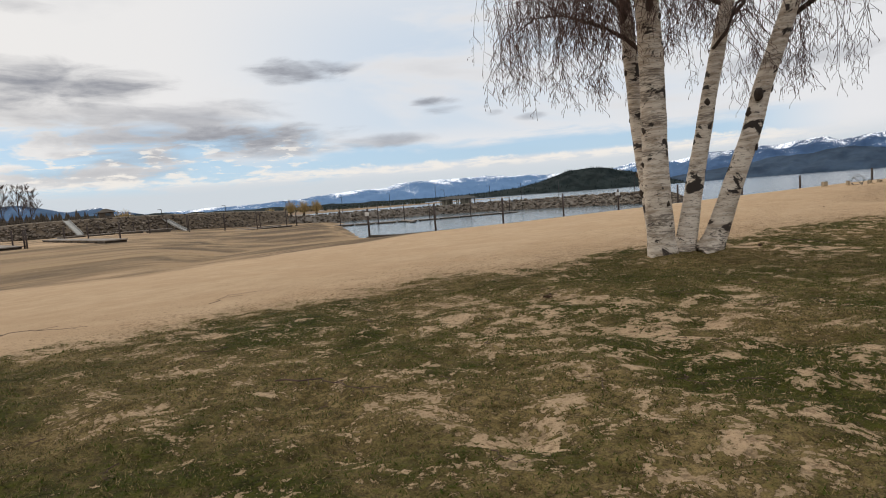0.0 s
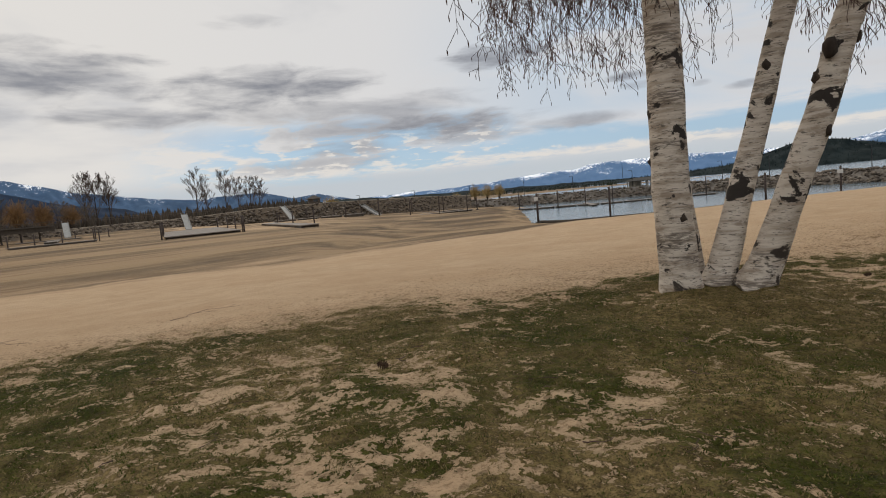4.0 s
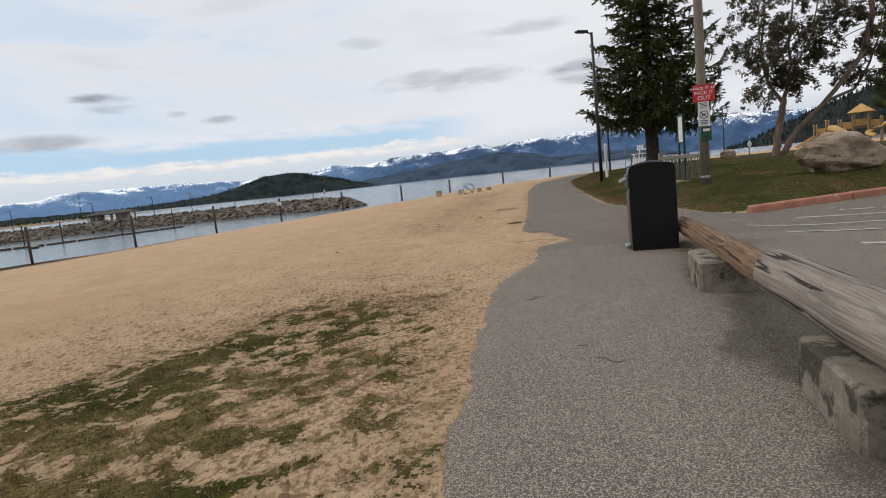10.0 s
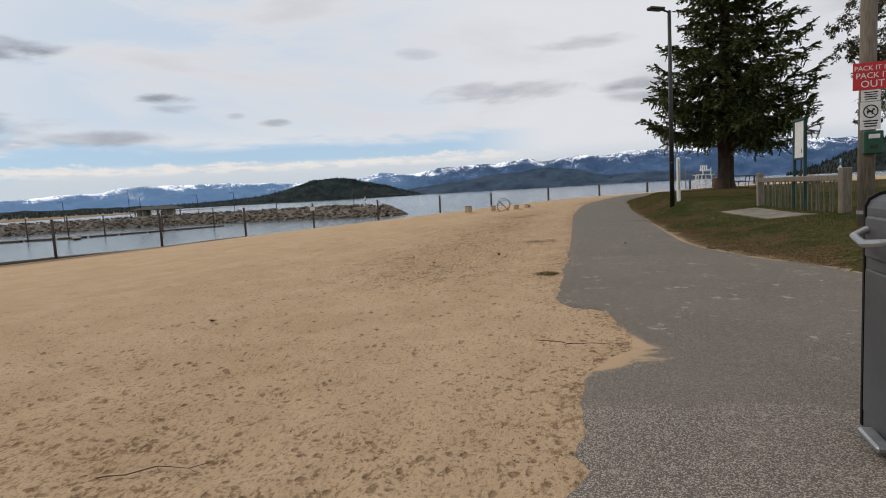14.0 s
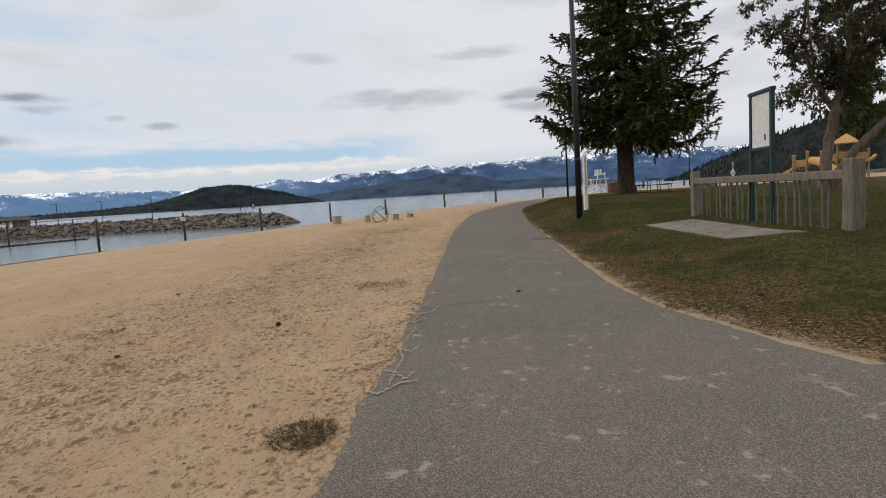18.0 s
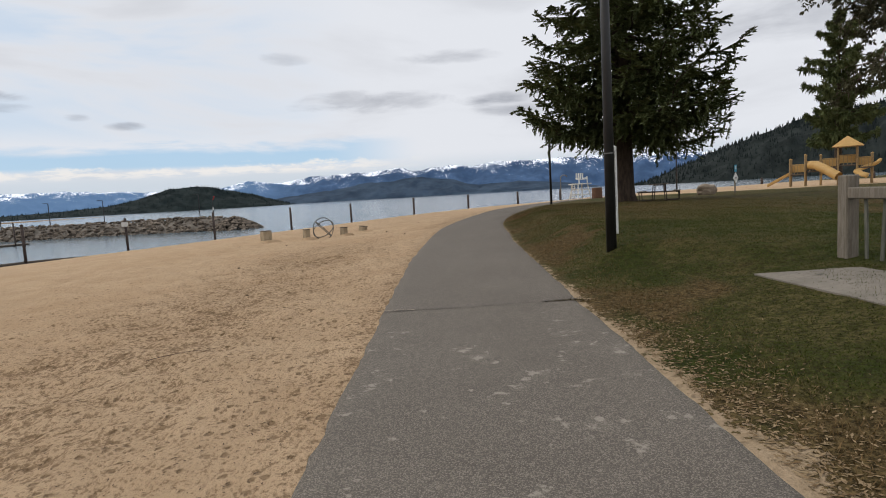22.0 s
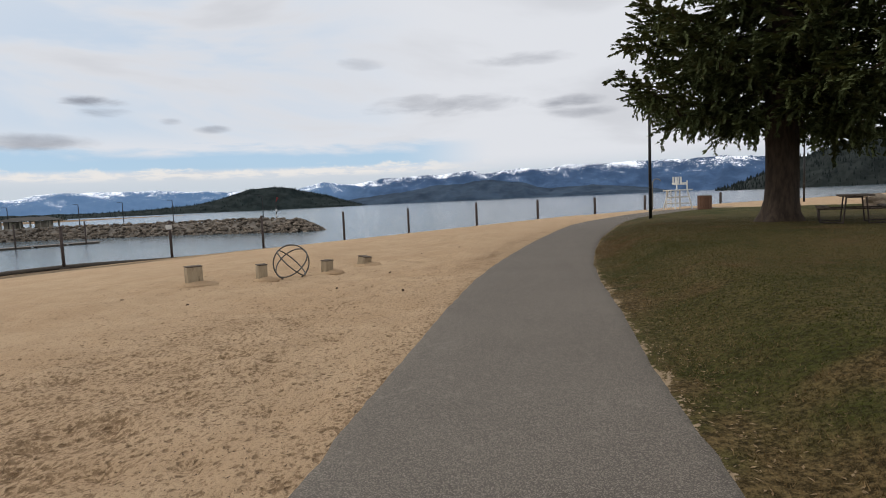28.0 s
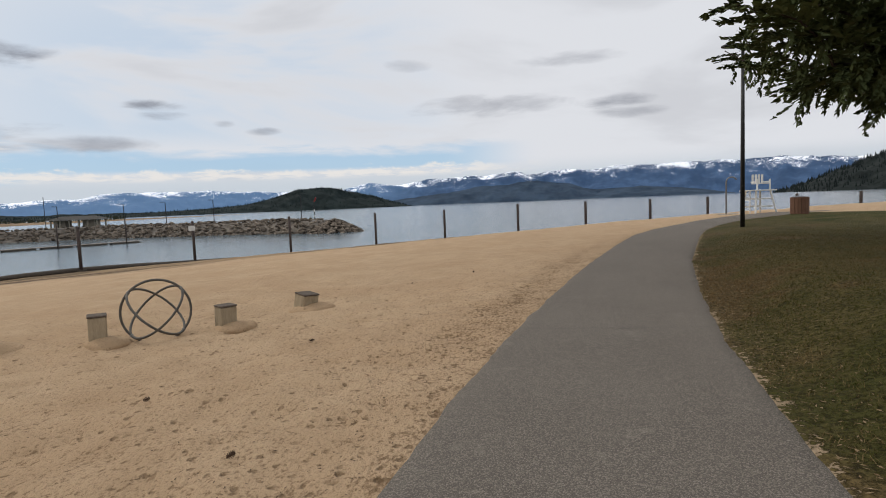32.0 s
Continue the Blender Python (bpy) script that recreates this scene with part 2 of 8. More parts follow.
def attr(nt, name):
    n = nt.nodes.new("ShaderNodeAttribute")
    n.attribute_name = name
    return n.outputs["Fac"]


def ground_material():
    m, nt, b = shader("ground_sand_and_grass", 0.95, 0, 0.12)
    v = objvec(nt, shift=False)
    n_big = noise_tex(nt, v, 0.35, 4, 0.5)
    n_mid = noise_tex(nt, v, 1.4, 5, 0.6, 0.4)
    n_small = noise_tex(nt, v, 7.0, 5, 0.65)
    n_grain = noise_tex(nt, v, 48.0, 3, 0.72)
    n_clump = noise_tex(nt, v, 22.0, 4, 0.68)
    litter, dents = attr(nt, "litter"), attr(nt, "dents")
    # dry sand, a little warmer and darker in drifts
    sand = mixc(nt, smooth(nt, n_mid, 0.3, 0.7), (0.565, 0.405, 0.257), (0.500, 0.353, 0.219))
    sand = mixc(nt, smooth(nt, n_big, 0.4, 0.65, 0, 0.35), sand, (0.46, 0.305, 0.178))
    sand = mixc(nt, smooth(nt, n_grain, 0.53, 0.68, 0, 0.52), sand, (0.26, 0.182, 0.112))
    # crumbs of bark and leaf, thick along the walk; the shade inside the dents is painted in the same brown
    vs = objvec(nt, (1.0, 0.7, 1.0), shift=False)
    crumbs = noise_tex(nt, vs, 24.0, 6, 0.68)
    dent_shade_litter = mathn(nt, "ADD", mathn(nt, "MULTIPLY", mathn(nt, "MULTIPLY", dents, smooth(nt, litter, -0.05, 0.7)), 0.17), mathn(nt, "MULTIPLY", litter, 0.105))
    debris = smooth(nt, mathn(nt, "ADD", crumbs, dent_shade_litter), 0.655, 0.715)
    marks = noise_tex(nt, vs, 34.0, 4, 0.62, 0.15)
    # scuff marks: litter, plus shade of the small hollows put into the colour
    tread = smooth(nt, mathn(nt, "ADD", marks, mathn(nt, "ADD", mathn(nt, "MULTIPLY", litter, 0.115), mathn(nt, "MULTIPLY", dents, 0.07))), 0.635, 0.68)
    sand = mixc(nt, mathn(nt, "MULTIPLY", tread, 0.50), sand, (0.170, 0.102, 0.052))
    pits = nt.nodes.new("ShaderNodeTexVoronoi")
    pits.inputs["Scale"].default_value = 12.5
    warp = nt.nodes.new("ShaderNodeVectorMath")
    warp.operation = "ADD"
    push = nt.nodes.new("ShaderNodeTexNoise")
    push.inputs["Scale"].default_value = 26.0
    small = nt.nodes.new("ShaderNodeVectorMath")
    small.operation = "SCALE"
    small.inputs["Scale"].default_value = 0.05
    nt.links.new(v, push.inputs["Vector"])
    nt.links.new(push.outputs["Color"], small.inputs[0])
    nt.links.new(v, warp.inputs[0])
    nt.links.new(small.outputs[0], warp.inputs[1])
    nt.links.new(warp.outputs[0], pits.inputs["Vector"])
    pick = nt.nodes.new("ShaderNodeSeparateColor")
    nt.links.new(pits.outputs["Color"], pick.inputs[0])
    # small pits, coloured dark inside for their shade and for crumbs
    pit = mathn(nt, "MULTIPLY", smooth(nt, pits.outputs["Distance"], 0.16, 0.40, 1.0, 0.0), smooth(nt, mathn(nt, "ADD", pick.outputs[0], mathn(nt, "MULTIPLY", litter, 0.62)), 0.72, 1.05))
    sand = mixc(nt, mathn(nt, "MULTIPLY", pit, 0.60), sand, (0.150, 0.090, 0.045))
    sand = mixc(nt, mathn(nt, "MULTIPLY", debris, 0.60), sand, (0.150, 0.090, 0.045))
    sand = mixc(nt, mathn(nt, "MULTIPLY", attr(nt, "lush"), 0.6), sand, (0.43, 0.335, 0.23))
    # wet mud of the drained basin: broad dark bands with tan bars between, and fine streaks
    bands = noise_tex(nt, objvec(nt, (0.085, 0.018, 1), False), 1.0, 4, 0.55, 0.5)
    streaks = noise_tex(nt, objvec(nt, (0.55, 0.13, 1), False), 1.0, 9, 0.74, 0.6)
    mud_c = mixc(nt, smooth(nt, mathn(nt, "ADD", mathn(nt, "MULTIPLY", bands, 0.72), mathn(nt, "MULTIPLY", streaks, 0.38)), 0.46, 0.64), (0.34, 0.235, 0.135), (0.115, 0.080, 0.048))
    mud_c = mixc(nt, smooth(nt, streaks, 0.5, 0.64, 0, 0.5), mud_c, (0.26, 0.155, 0.078))
    mud = smooth(nt, mathn(nt, "ADD", attr(nt, "mud"), mathn(nt, "MULTIPLY", mathn(nt, "SUBTRACT", noise_tex(nt, objvec(nt, (0.16, 0.05, 1), False), 1.0, 5, 0.6), 0.5), 1.8)), 0.3, 0.7)
    sand = mixc(nt, mud, sand, mud_c)
    # turf: tufts of green and straw over dark thatch
    lush = attr(nt, "lush")
    straw = mixc(nt, smooth(nt, n_small, 0.35, 0.68), (0.100, 0.073, 0.025), (0.215, 0.155, 0.070))
    green = mixc(nt, smooth(nt, n_small, 0.3, 0.7), (0.024, 0.029, 0.0035), (0.062, 0.060, 0.011))
    turf = mixc(nt, smooth(nt, mathn(nt, "ADD", mathn(nt, "MULTIPLY", noise_tex(nt, v, 0.6, 6, 0.66), 0.75), mathn(nt, "MULTIPLY", n_clump, 0.28)), 0.47, 0.61), straw, green)
    turf = mixc(nt, mathn(nt, "MULTIPLY", lush, 0.60), turf, (0.027, 0.041, 0.007))
    dead = mixc(nt, smooth(nt, n_clump, 0.36, 0.62), (0.075, 0.050, 0.020), (0.135, 0.092, 0.042))
    turf = mixc(nt, mathn(nt, "MULTIPLY", attr(nt, "dead"), 0.85), turf, dead)
    tufts = nt.nodes.new("ShaderNodeHueSaturation")
    nt.links.new(turf, tufts.inputs["Color"])
    spread_v = mathn(nt, "ADD", mathn(nt, "MULTIPLY", n_clump, 0.6), mathn(nt, "MULTIPLY", noise_tex(nt, v, 90.0, 3, 0.75), 0.4))
    nt.links.new(smooth(nt, spread_v, 0.38, 0.62, 0.45, 1.65), tufts.inputs["Value"])
    turf = tufts.outputs[0]
    cover = attr(nt, "cover")
    torn = mathn(nt, "ADD", mathn(nt, "MULTIPLY", mathn(nt, "SUBTRACT", n_clump, 0.5), 2.7), mathn(nt, "MULTIPLY", mathn(nt, "SUBTRACT", n_small, 0.5), 0.9))
    torn = mathn(nt, "MULTIPLY", mathn(nt, "MULTIPLY", torn, smooth(nt, cover, 0.02, 0.3)), mathn(nt, "ADD", 1.0, mathn(nt, "MULTIPLY", attr(nt, "lush"), -0.5)))
    grass = smooth(nt, mathn(nt, "ADD", cover, torn), 0.47, 0.56)
    bare = mixc(nt, smooth(nt, n_small, 0.35, 0.6, 0.2, 0.7), sand, (0.33, 0.245, 0.145))
    col = mixc(nt, grass, mixc(nt, smooth(nt, cover, 0.0, 0.5), sand, bare), turf)
    nt.links.new(col, b.inputs["Base Color"])
    nt.links.new(smooth(nt, mud, 0.2, 1.0, 0.95, 0.86), b.inputs["Roughness"])
    hgt = mathn(nt, "ADD", mathn(nt, "MULTIPLY", crumbs, -0.6), mathn(nt, "MULTIPLY", n_grain, 0.25))
    hgt = mathn(nt, "ADD", hgt, mathn(nt, "MULTIPLY", marks, -0.5))
    hgt = mathn(nt, "ADD", hgt, mathn(nt, "MULTIPLY", pit, -0.55))
    hgt = mathn(nt, "ADD", hgt, mathn(nt, "MULTIPLY", grass, mathn(nt, "ADD", 0.45, mathn(nt, "MULTIPLY", n_clump, 1.1))))
    bump(nt, b, hgt, 0.9, 0.055)
    return m


def asphalt_material():
    m, nt, b = shader("asphalt", 0.9, 0, 0.25)
    v = objvec(nt, shift=False)
    sep = nt.nodes.new("ShaderNodeSeparateXYZ")
    nt.links.new(v, sep.inputs[0])
    n_big = noise_tex(nt, v, 0.5, 4, 0.55)
    n_mid = noise_tex(nt, v, 2.6, 5, 0.62)
    stones = nt.nodes.new("ShaderNodeTexVoronoi")
    stones.inputs["Scale"].default_value = 125.0
    nt.links.new(v, stones.inputs["Vector"])
    hue = nt.nodes.new("ShaderNodeSeparateColor")
    nt.links.new(stones.outputs["Color"], hue.inputs[0])
    grit = noise_tex(nt, v, 120.0, 3, 0.7)
    older = smooth(nt, mathn(nt, "ADD", sep.outputs[1], mathn(nt, "MULTIPLY", mathn(nt, "SUBTRACT", n_mid, 0.5), 0.6)), -7.15, -7.0, 1.0, 0.0)
    fresh = mixc(nt, smooth(nt, n_big, 0.3, 0.7), (0.134, 0.116, 0.096), (0.160, 0.140, 0.116))
    coarse = mixc(nt, smooth(nt, n_big, 0.3, 0.7), (0.205, 0.176, 0.150), (0.250, 0.216, 0.184))
    col = mixc(nt, older, fresh, coarse)
    pale = mixc(nt, smooth(nt, hue.outputs[0], 0.0, 1.0), (0.060, 0.051, 0.043), (0.46, 0.400, 0.338))
    pale = mixc(nt, smooth(nt, stones.outputs["Distance"], 0.45, 0.68), pale, (0.045, 0.040, 0.034))
    col = mixc(nt, mathn(nt, "ADD", 0.34, mathn(nt, "MULTIPLY", older, 0.34)), col, pale)
    speckle = nt.nodes.new("ShaderNodeHueSaturation")
    nt.links.new(col, speckle.inputs["Color"])
    nt.links.new(smooth(nt, noise_tex(nt, v, 210.0, 2, 0.6), 0.36, 0.64, 0.86, 1.14), speckle.inputs["Value"])
    col = speckle.outputs[0]
    # dusty white scuffs and blown sand
    spots = mathn(nt, "ADD", mathn(nt, "MULTIPLY", n_mid, 0.45), mathn(nt, "MULTIPLY", noise_tex(nt, v, 9.0, 4, 0.62), 0.6))
    dust = mathn(nt, "MAXIMUM", smooth(nt, spots, 0.605, 0.66), smooth(nt, n_mid, 0.58, 0.72, 0.0, 0.3))
    dust = mathn(nt, "MULTIPLY", dust, mathn(nt, "MULTIPLY", smooth(nt, sep.outputs[1], 7.2, 6.0, 0.25, 1.0), smooth(nt, sep.outputs[1], -6.5, -5.5, 0.2, 0.6)))
    col = mixc(nt, dust, col, (0.385, 0.345, 0.29))
    # a darker band along the log line, its edges broken by noise
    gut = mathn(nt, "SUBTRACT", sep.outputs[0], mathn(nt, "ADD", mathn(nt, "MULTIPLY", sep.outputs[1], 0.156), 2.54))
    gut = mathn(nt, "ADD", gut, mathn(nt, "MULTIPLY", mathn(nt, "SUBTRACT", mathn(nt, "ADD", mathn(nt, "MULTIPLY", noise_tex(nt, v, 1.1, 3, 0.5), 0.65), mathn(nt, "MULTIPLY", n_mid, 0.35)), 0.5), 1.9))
    log_band = mathn(nt, "MULTIPLY", smooth(nt, gut, -0.50, -0.20), smooth(nt, gut, 0.35, 0.9, 1.0, 0.12))
    log_band = mathn(nt, "MULTIPLY", log_band, mathn(nt, "MULTIPLY", smooth(nt, sep.outputs[1], -8.6, -10.0, 0.0, 0.62), smooth(nt, sep.outputs[0], 2.6, 3.2, 1.0, 0.0)))
    col = mixc(nt, log_band, col, (0.052, 0.047, 0.040))
    sandy = attr(nt, "sandy")
    over = smooth(nt, mathn(nt, "ADD", sandy, mathn(nt, "MULTIPLY", mathn(nt, "SUBTRACT", noise_tex(nt, v, 3.2, 6, 0.7), 0.5), 0.75)), 0.45, 0.62)
    col = mixc(nt, over, col, (0.41, 0.29, 0.178))
    nt.links.new(col, b.inputs["Base Color"])
    hgt = mathn(nt, "ADD", mathn(nt, "MULTIPLY", stones.outputs["Distance"], -0.8), mathn(nt, "MULTIPLY", grit, 0.4))
    bump(nt, b, hgt, 0.55, 0.006)
    return m


def water_material():
    m, nt, b = shader("lake_water", 0.13, 0, 0.5)
    v = objvec(nt, (1, 1, 1), False)
    b.inputs["Base Color"].default_value = (0.13, 0.18, 0.215, 1)
    b.inputs["IOR"].default_value = 1.33
    n1 = noise_tex(nt, v, 0.55, 4, 0.6)
    n2 = noise_tex(nt, v, 2.4, 3, 0.6)
    bump(nt, b, mathn(nt, "ADD", n1, mathn(nt, "MULTIPLY", n2, 0.5)), 0.55, 0.18)
    return m


def mountain_material(name, haze, forest, amount, snow_lo=None, snow_hi=None, scale=0.008, pale=None, snow_y=None):
    """Far slopes: forest and rock, patchy snow above a height, the haze of kilometres of blue air painted on as
    emission.
    """
    m, nt, b = shader(name, 0.95, 0, 0.05)
    v = objvec(nt, (1, 1, 1), False)
    geo = nt.nodes.new("ShaderNodeNewGeometry")
    sep = nt.nodes.new("ShaderNodeSeparateXYZ")
    nt.links.new(geo.outputs["Position"], sep.inputs[0])
    n1 = noise_tex(nt, v, scale, 6, 0.62)
    n2 = noise_tex(nt, v, scale * 5, 7, 0.68)
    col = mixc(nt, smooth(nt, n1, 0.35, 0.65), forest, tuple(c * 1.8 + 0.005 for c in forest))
    # air haze painted on: the slope gives off this blue itself
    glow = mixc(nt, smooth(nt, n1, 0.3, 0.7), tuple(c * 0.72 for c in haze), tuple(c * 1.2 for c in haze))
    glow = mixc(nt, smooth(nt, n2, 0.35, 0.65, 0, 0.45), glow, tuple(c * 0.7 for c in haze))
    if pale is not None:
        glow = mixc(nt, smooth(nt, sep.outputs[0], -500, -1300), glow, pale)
    if snow_lo is not None:
        rib = noise_tex(nt, objvec(nt, (1, 1, 0.35), False), scale * 15, 6, 0.72, 0.6)
        z = mathn(nt, "ADD", mathn(nt, "MULTIPLY", attr(nt, "up"), 0.8), mathn(nt, "MULTIPLY", mathn(nt, "SUBTRACT", n1, 0.5), 1.5))
        z = mathn(nt, "ADD", z, mathn(nt, "MULTIPLY", mathn(nt, "SUBTRACT", rib, 0.5), 2.0))
        snow = smooth(nt, z, snow_lo, snow_hi)
        if snow_y is not None:
            snow = mathn(nt, "MULTIPLY", snow, smooth(nt, sep.outputs[1], snow_y + 120, snow_y))
        col = mixc(nt, snow, col, (0.75, 0.77, 0.8))
        # the snow's brightness through the haze is emitted too
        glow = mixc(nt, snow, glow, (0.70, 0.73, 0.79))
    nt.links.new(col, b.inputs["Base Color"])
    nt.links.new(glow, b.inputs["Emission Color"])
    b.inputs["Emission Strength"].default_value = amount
    return m


def bark_birch():
    m, nt, b = shader("birch_bark", 0.75, 0, 0.3)
    v = objvec(nt, (1, 1, 1))
    vb = objvec(nt, (1.6, 1.6, 11))
    vm = objvec(nt, (2.6, 2.6, 3.6))
    bands = noise_tex(nt, vb, 1.6, 5, 0.6, 0.3)
    blot = noise_tex(nt, vm, 0.9, 5, 0.65, 0.5)
    fine = noise_tex(nt, objvec(nt, (7, 7, 48)), 1.5, 4, 0.6)
    col = mixc(nt, smooth(nt, bands, 0.40, 0.66), (0.66, 0.585, 0.495), (0.43, 0.352, 0.275))
    col = mixc(nt, smooth(nt, noise_tex(nt, objvec(nt, (2.2, 2.2, 7)), 1.5, 6, 0.7), 0.50, 0.66, 0, 0.75), col, (0.27, 0.20, 0.145))
    col = mixc(nt, smooth(nt, fine, 0.585, 0.63, 0, 0.9), col, (0.13, 0.11, 0.09))
    rings = noise_tex(nt, objvec(nt, (0.5, 0.5, 3.2)), 1.3, 3, 0.5)
    col = mixc(nt, mathn(nt, "MULTIPLY", smooth(nt, rings, 0.56, 0.62), smooth(nt, fine, 0.42, 0.52, 0.0, 0.8)), col, (0.16, 0.13, 0.105))
    col = mixc(nt, smooth(nt, blot, 0.57, 0.60), col, (0.034, 0.027, 0.022))
    # rough black bark at the foot
    sep = nt.nodes.new("ShaderNodeSeparateXYZ")
    nt.links.new(v, sep.inputs[0])
    foot = smooth(nt, mathn(nt, "ADD", attr(nt, "foot"), mathn(nt, "MULTIPLY", mathn(nt, "SUBTRACT", blot, 0.5), 2.6)), 0.60, 0.74)
    col = mixc(nt, foot, col, (0.055, 0.042, 0.034))
    nt.links.new(col, b.inputs["Base Color"])
    bump(nt, b, mathn(nt, "ADD", bands, mathn(nt, "MULTIPLY", blot, 0.7)), 0.6, 0.02)
    return m


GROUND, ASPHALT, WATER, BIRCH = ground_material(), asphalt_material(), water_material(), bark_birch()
mat("dark_bark", (0.034, 0.025, 0.019), (0.078, 0.056, 0.042), 3, 0.95, 0, 0.9, 0.03, (3, 3, 0.8))
mat("red_bark", (0.10, 0.072, 0.056), (0.205, 0.155, 0.122), 3, 0.95, 0, 0.9, 0.03, (4, 4, 0.5), (0.07, 0.05, 0.04))
mat("twig", (0.060, 0.035, 0.032), (0.12, 0.075, 0.06), 9, 0.9, 0, 0.2)
mat("catkin", (0.075, 0.045, 0.04), (0.14, 0.085, 0.065), 5, 0.9, 0, 0.2)
mat("spruce_needles", (0.058, 0.078, 0.030), (0.120, 0.142, 0.058), 0.8, 0.85, 0, 0.3, spec=0.2, c3=(0.150, 0.145, 0.068))
mat("juniper_needles", (0.046, 0.048, 0.028), (0.100, 0.094, 0.056), 0.9, 0.9, 0, 0.3, spec=0.1, c3=(0.12, 0.095, 0.06))
mat("leaf_tan", (0.38, 0.28, 0.165), (0.16, 0.10, 0.05), 9, 0.95, 0, 0, spec=0.1)
mat("picket_wood", (0.150, 0.150, 0.125), (0.085, 0.088, 0.072), 4, 0.9, 0, 0.5, 0.008, (9, 9, 1.2))
mat("dry_tuft", (0.050, 0.038, 0.016), (0.125, 0.092, 0.042), 1.2, 0.9, 0, 0, spec=0.1, c3=(0.055, 0.060, 0.020))
mat("hoop_steel", (0.085, 0.080, 0.070), (0.14, 0.13, 0.115), 6, 0.6, 0.3, 0.2, 0.003)
mat("grey_wood", (0.30, 0.27, 0.24), (0.20, 0.175, 0.15), 4, 0.9, 0, 0.7, 0.012, (1, 9, 9), (0.36, 0.25, 0.15))
mat("grey_wood_upright", (0.235, 0.205, 0.168), (0.145, 0.125, 0.10), 4, 0.9, 0, 0.7, 0.012, (9, 9, 1), (0.13, 0.12, 0.09))
log_material("log_wood", (0.275, 0.190, 0.130), (0.120, 0.078, 0.052), (0.235, 0.125, 0.062), (0.018, 0.013, 0.010))
mat("dark_wood", (0.085, 0.065, 0.05), (0.15, 0.12, 0.095), 4, 0.9, 0, 0.6, 0.012, (9, 9, 1.5))
mat("wet_timber", (0.050, 0.042, 0.035), (0.12, 0.10, 0.08), 2, 0.85, 0, 0.6, 0.03, (0.6, 6, 6))
mat("brown_wood", (0.14, 0.07, 0.045), (0.20, 0.11, 0.07), 4, 0.8, 0, 0.5, 0.01, (8, 8, 1))
mat("concrete", (0.33, 0.30, 0.26), (0.42, 0.39, 0.35), 3, 0.92, 0, 0.5, 0.012, (1, 1, 1), (0.17, 0.155, 0.135))
mat("old_concrete", (0.150, 0.132, 0.108), (0.285, 0.252, 0.212), 6, 0.95, 0, 1.0, 0.03, (1, 1, 1), (0.060, 0.056, 0.042), (0.50, 0.60), 3.4)
mat("boulder_stone", (0.40, 0.325, 0.245), (0.19, 0.145, 0.105), 1.2, 0.92, 0, 0.9, 0.06, (1, 1, 2.2), (0.16, 0.09, 0.055))
mat("riprap", (0.30, 0.265, 0.225), (0.15, 0.13, 0.11), 0.6, 0.95, 0, 0.8, 0.1, (1, 1, 1), None, vary=0.6)
mat("red_paint_kerb", (0.43, 0.20, 0.135), (0.33, 0.14, 0.095), 3, 0.85, 0, 0.6, 0.01, (1, 1, 1), (0.42, 0.32, 0.26), (0.6, 0.66), 4)
mat("black_metal", (0.010, 0.010, 0.011), (0.019, 0.019, 0.021), 3, 0.5, 0.0, 0.1, 0.003, spec=0.5)
mat("black_plastic", (0.0060, 0.0064, 0.0062), (0.010, 0.0105, 0.0105), 2, 0.62, 0, 0.15, 0.003, spec=0.16)
mat("grey_plastic", (0.060, 0.063, 0.070), (0.095, 0.10, 0.108), 2, 0.5, 0, 0.15, 0.003)
log_material("grey_log", (0.34, 0.305, 0.275), (0.185, 0.160, 0.140), (0.27, 0.225, 0.185), (0.025, 0.020, 0.017))
mat("slab_concrete", (0.175, 0.155, 0.128), (0.245, 0.218, 0.182), 2.5, 0.95, 0, 0.6, 0.015, (1, 1, 1), (0.09, 0.082, 0.065))
mat("dull_alloy", (0.40, 0.40, 0.385), (0.30, 0.30, 0.29), 2, 0.8, 0.0, 0.2, 0.01)
mat("sand_fill", (0.46, 0.37, 0.27), (0.36, 0.285, 0.205), 12, 0.95, 0, 0.3)
mat("crack_dirt", (0.055, 0.050, 0.045), (0.10, 0.09, 0.08), 8, 0.95, 0, 0.3)
mat("pale_post", (0.40, 0.33, 0.23), (0.31, 0.25, 0.17), 3, 0.9, 0, 0.5, 0.01, (5, 5, 1), (0.22, 0.17, 0.11))
mat("galvanized", (0.42, 0.43, 0.44), (0.30, 0.31, 0.32), 5, 0.45, 0.8, 0.1, 0.003)
mat("grey_steel", (0.16, 0.16, 0.155), (0.25, 0.25, 0.245), 6, 0.5, 0.6, 0.2, 0.003)
mat("rust_steel", (0.11, 0.085, 0.075), (0.055, 0.045, 0.042), 3, 0.85, 0.2, 0.4, 0.01, (4, 4, 1))
mat("green_paint", (0.008, 0.036, 0.034), (0.012, 0.050, 0.046), 4, 0.5, 0, 0.2, 0.004)
mat("white_paint", (0.66, 0.66, 0.63), (0.74, 0.74, 0.72), 3, 0.6, 0, 0.25, 0.004, (1, 1, 0.4), (0.42, 0.40, 0.36), (0.66, 0.75), 5)
mat("stripe_paint", (0.55, 0.54, 0.51), (0.40, 0.39, 0.37), 5, 0.85, 0, 0.4, 0.003, (1, 1, 1), (0.16, 0.155, 0.15), (0.52, 0.62), 6)
mat("sign_white", (0.72, 0.72, 0.70), (0.66, 0.66, 0.64), 2, 0.5, 0, 0.05, 0.002)
mat("sign_red", (0.52, 0.030, 0.035), (0.46, 0.025, 0.03), 2, 0.45, 0, 0.05, 0.002)
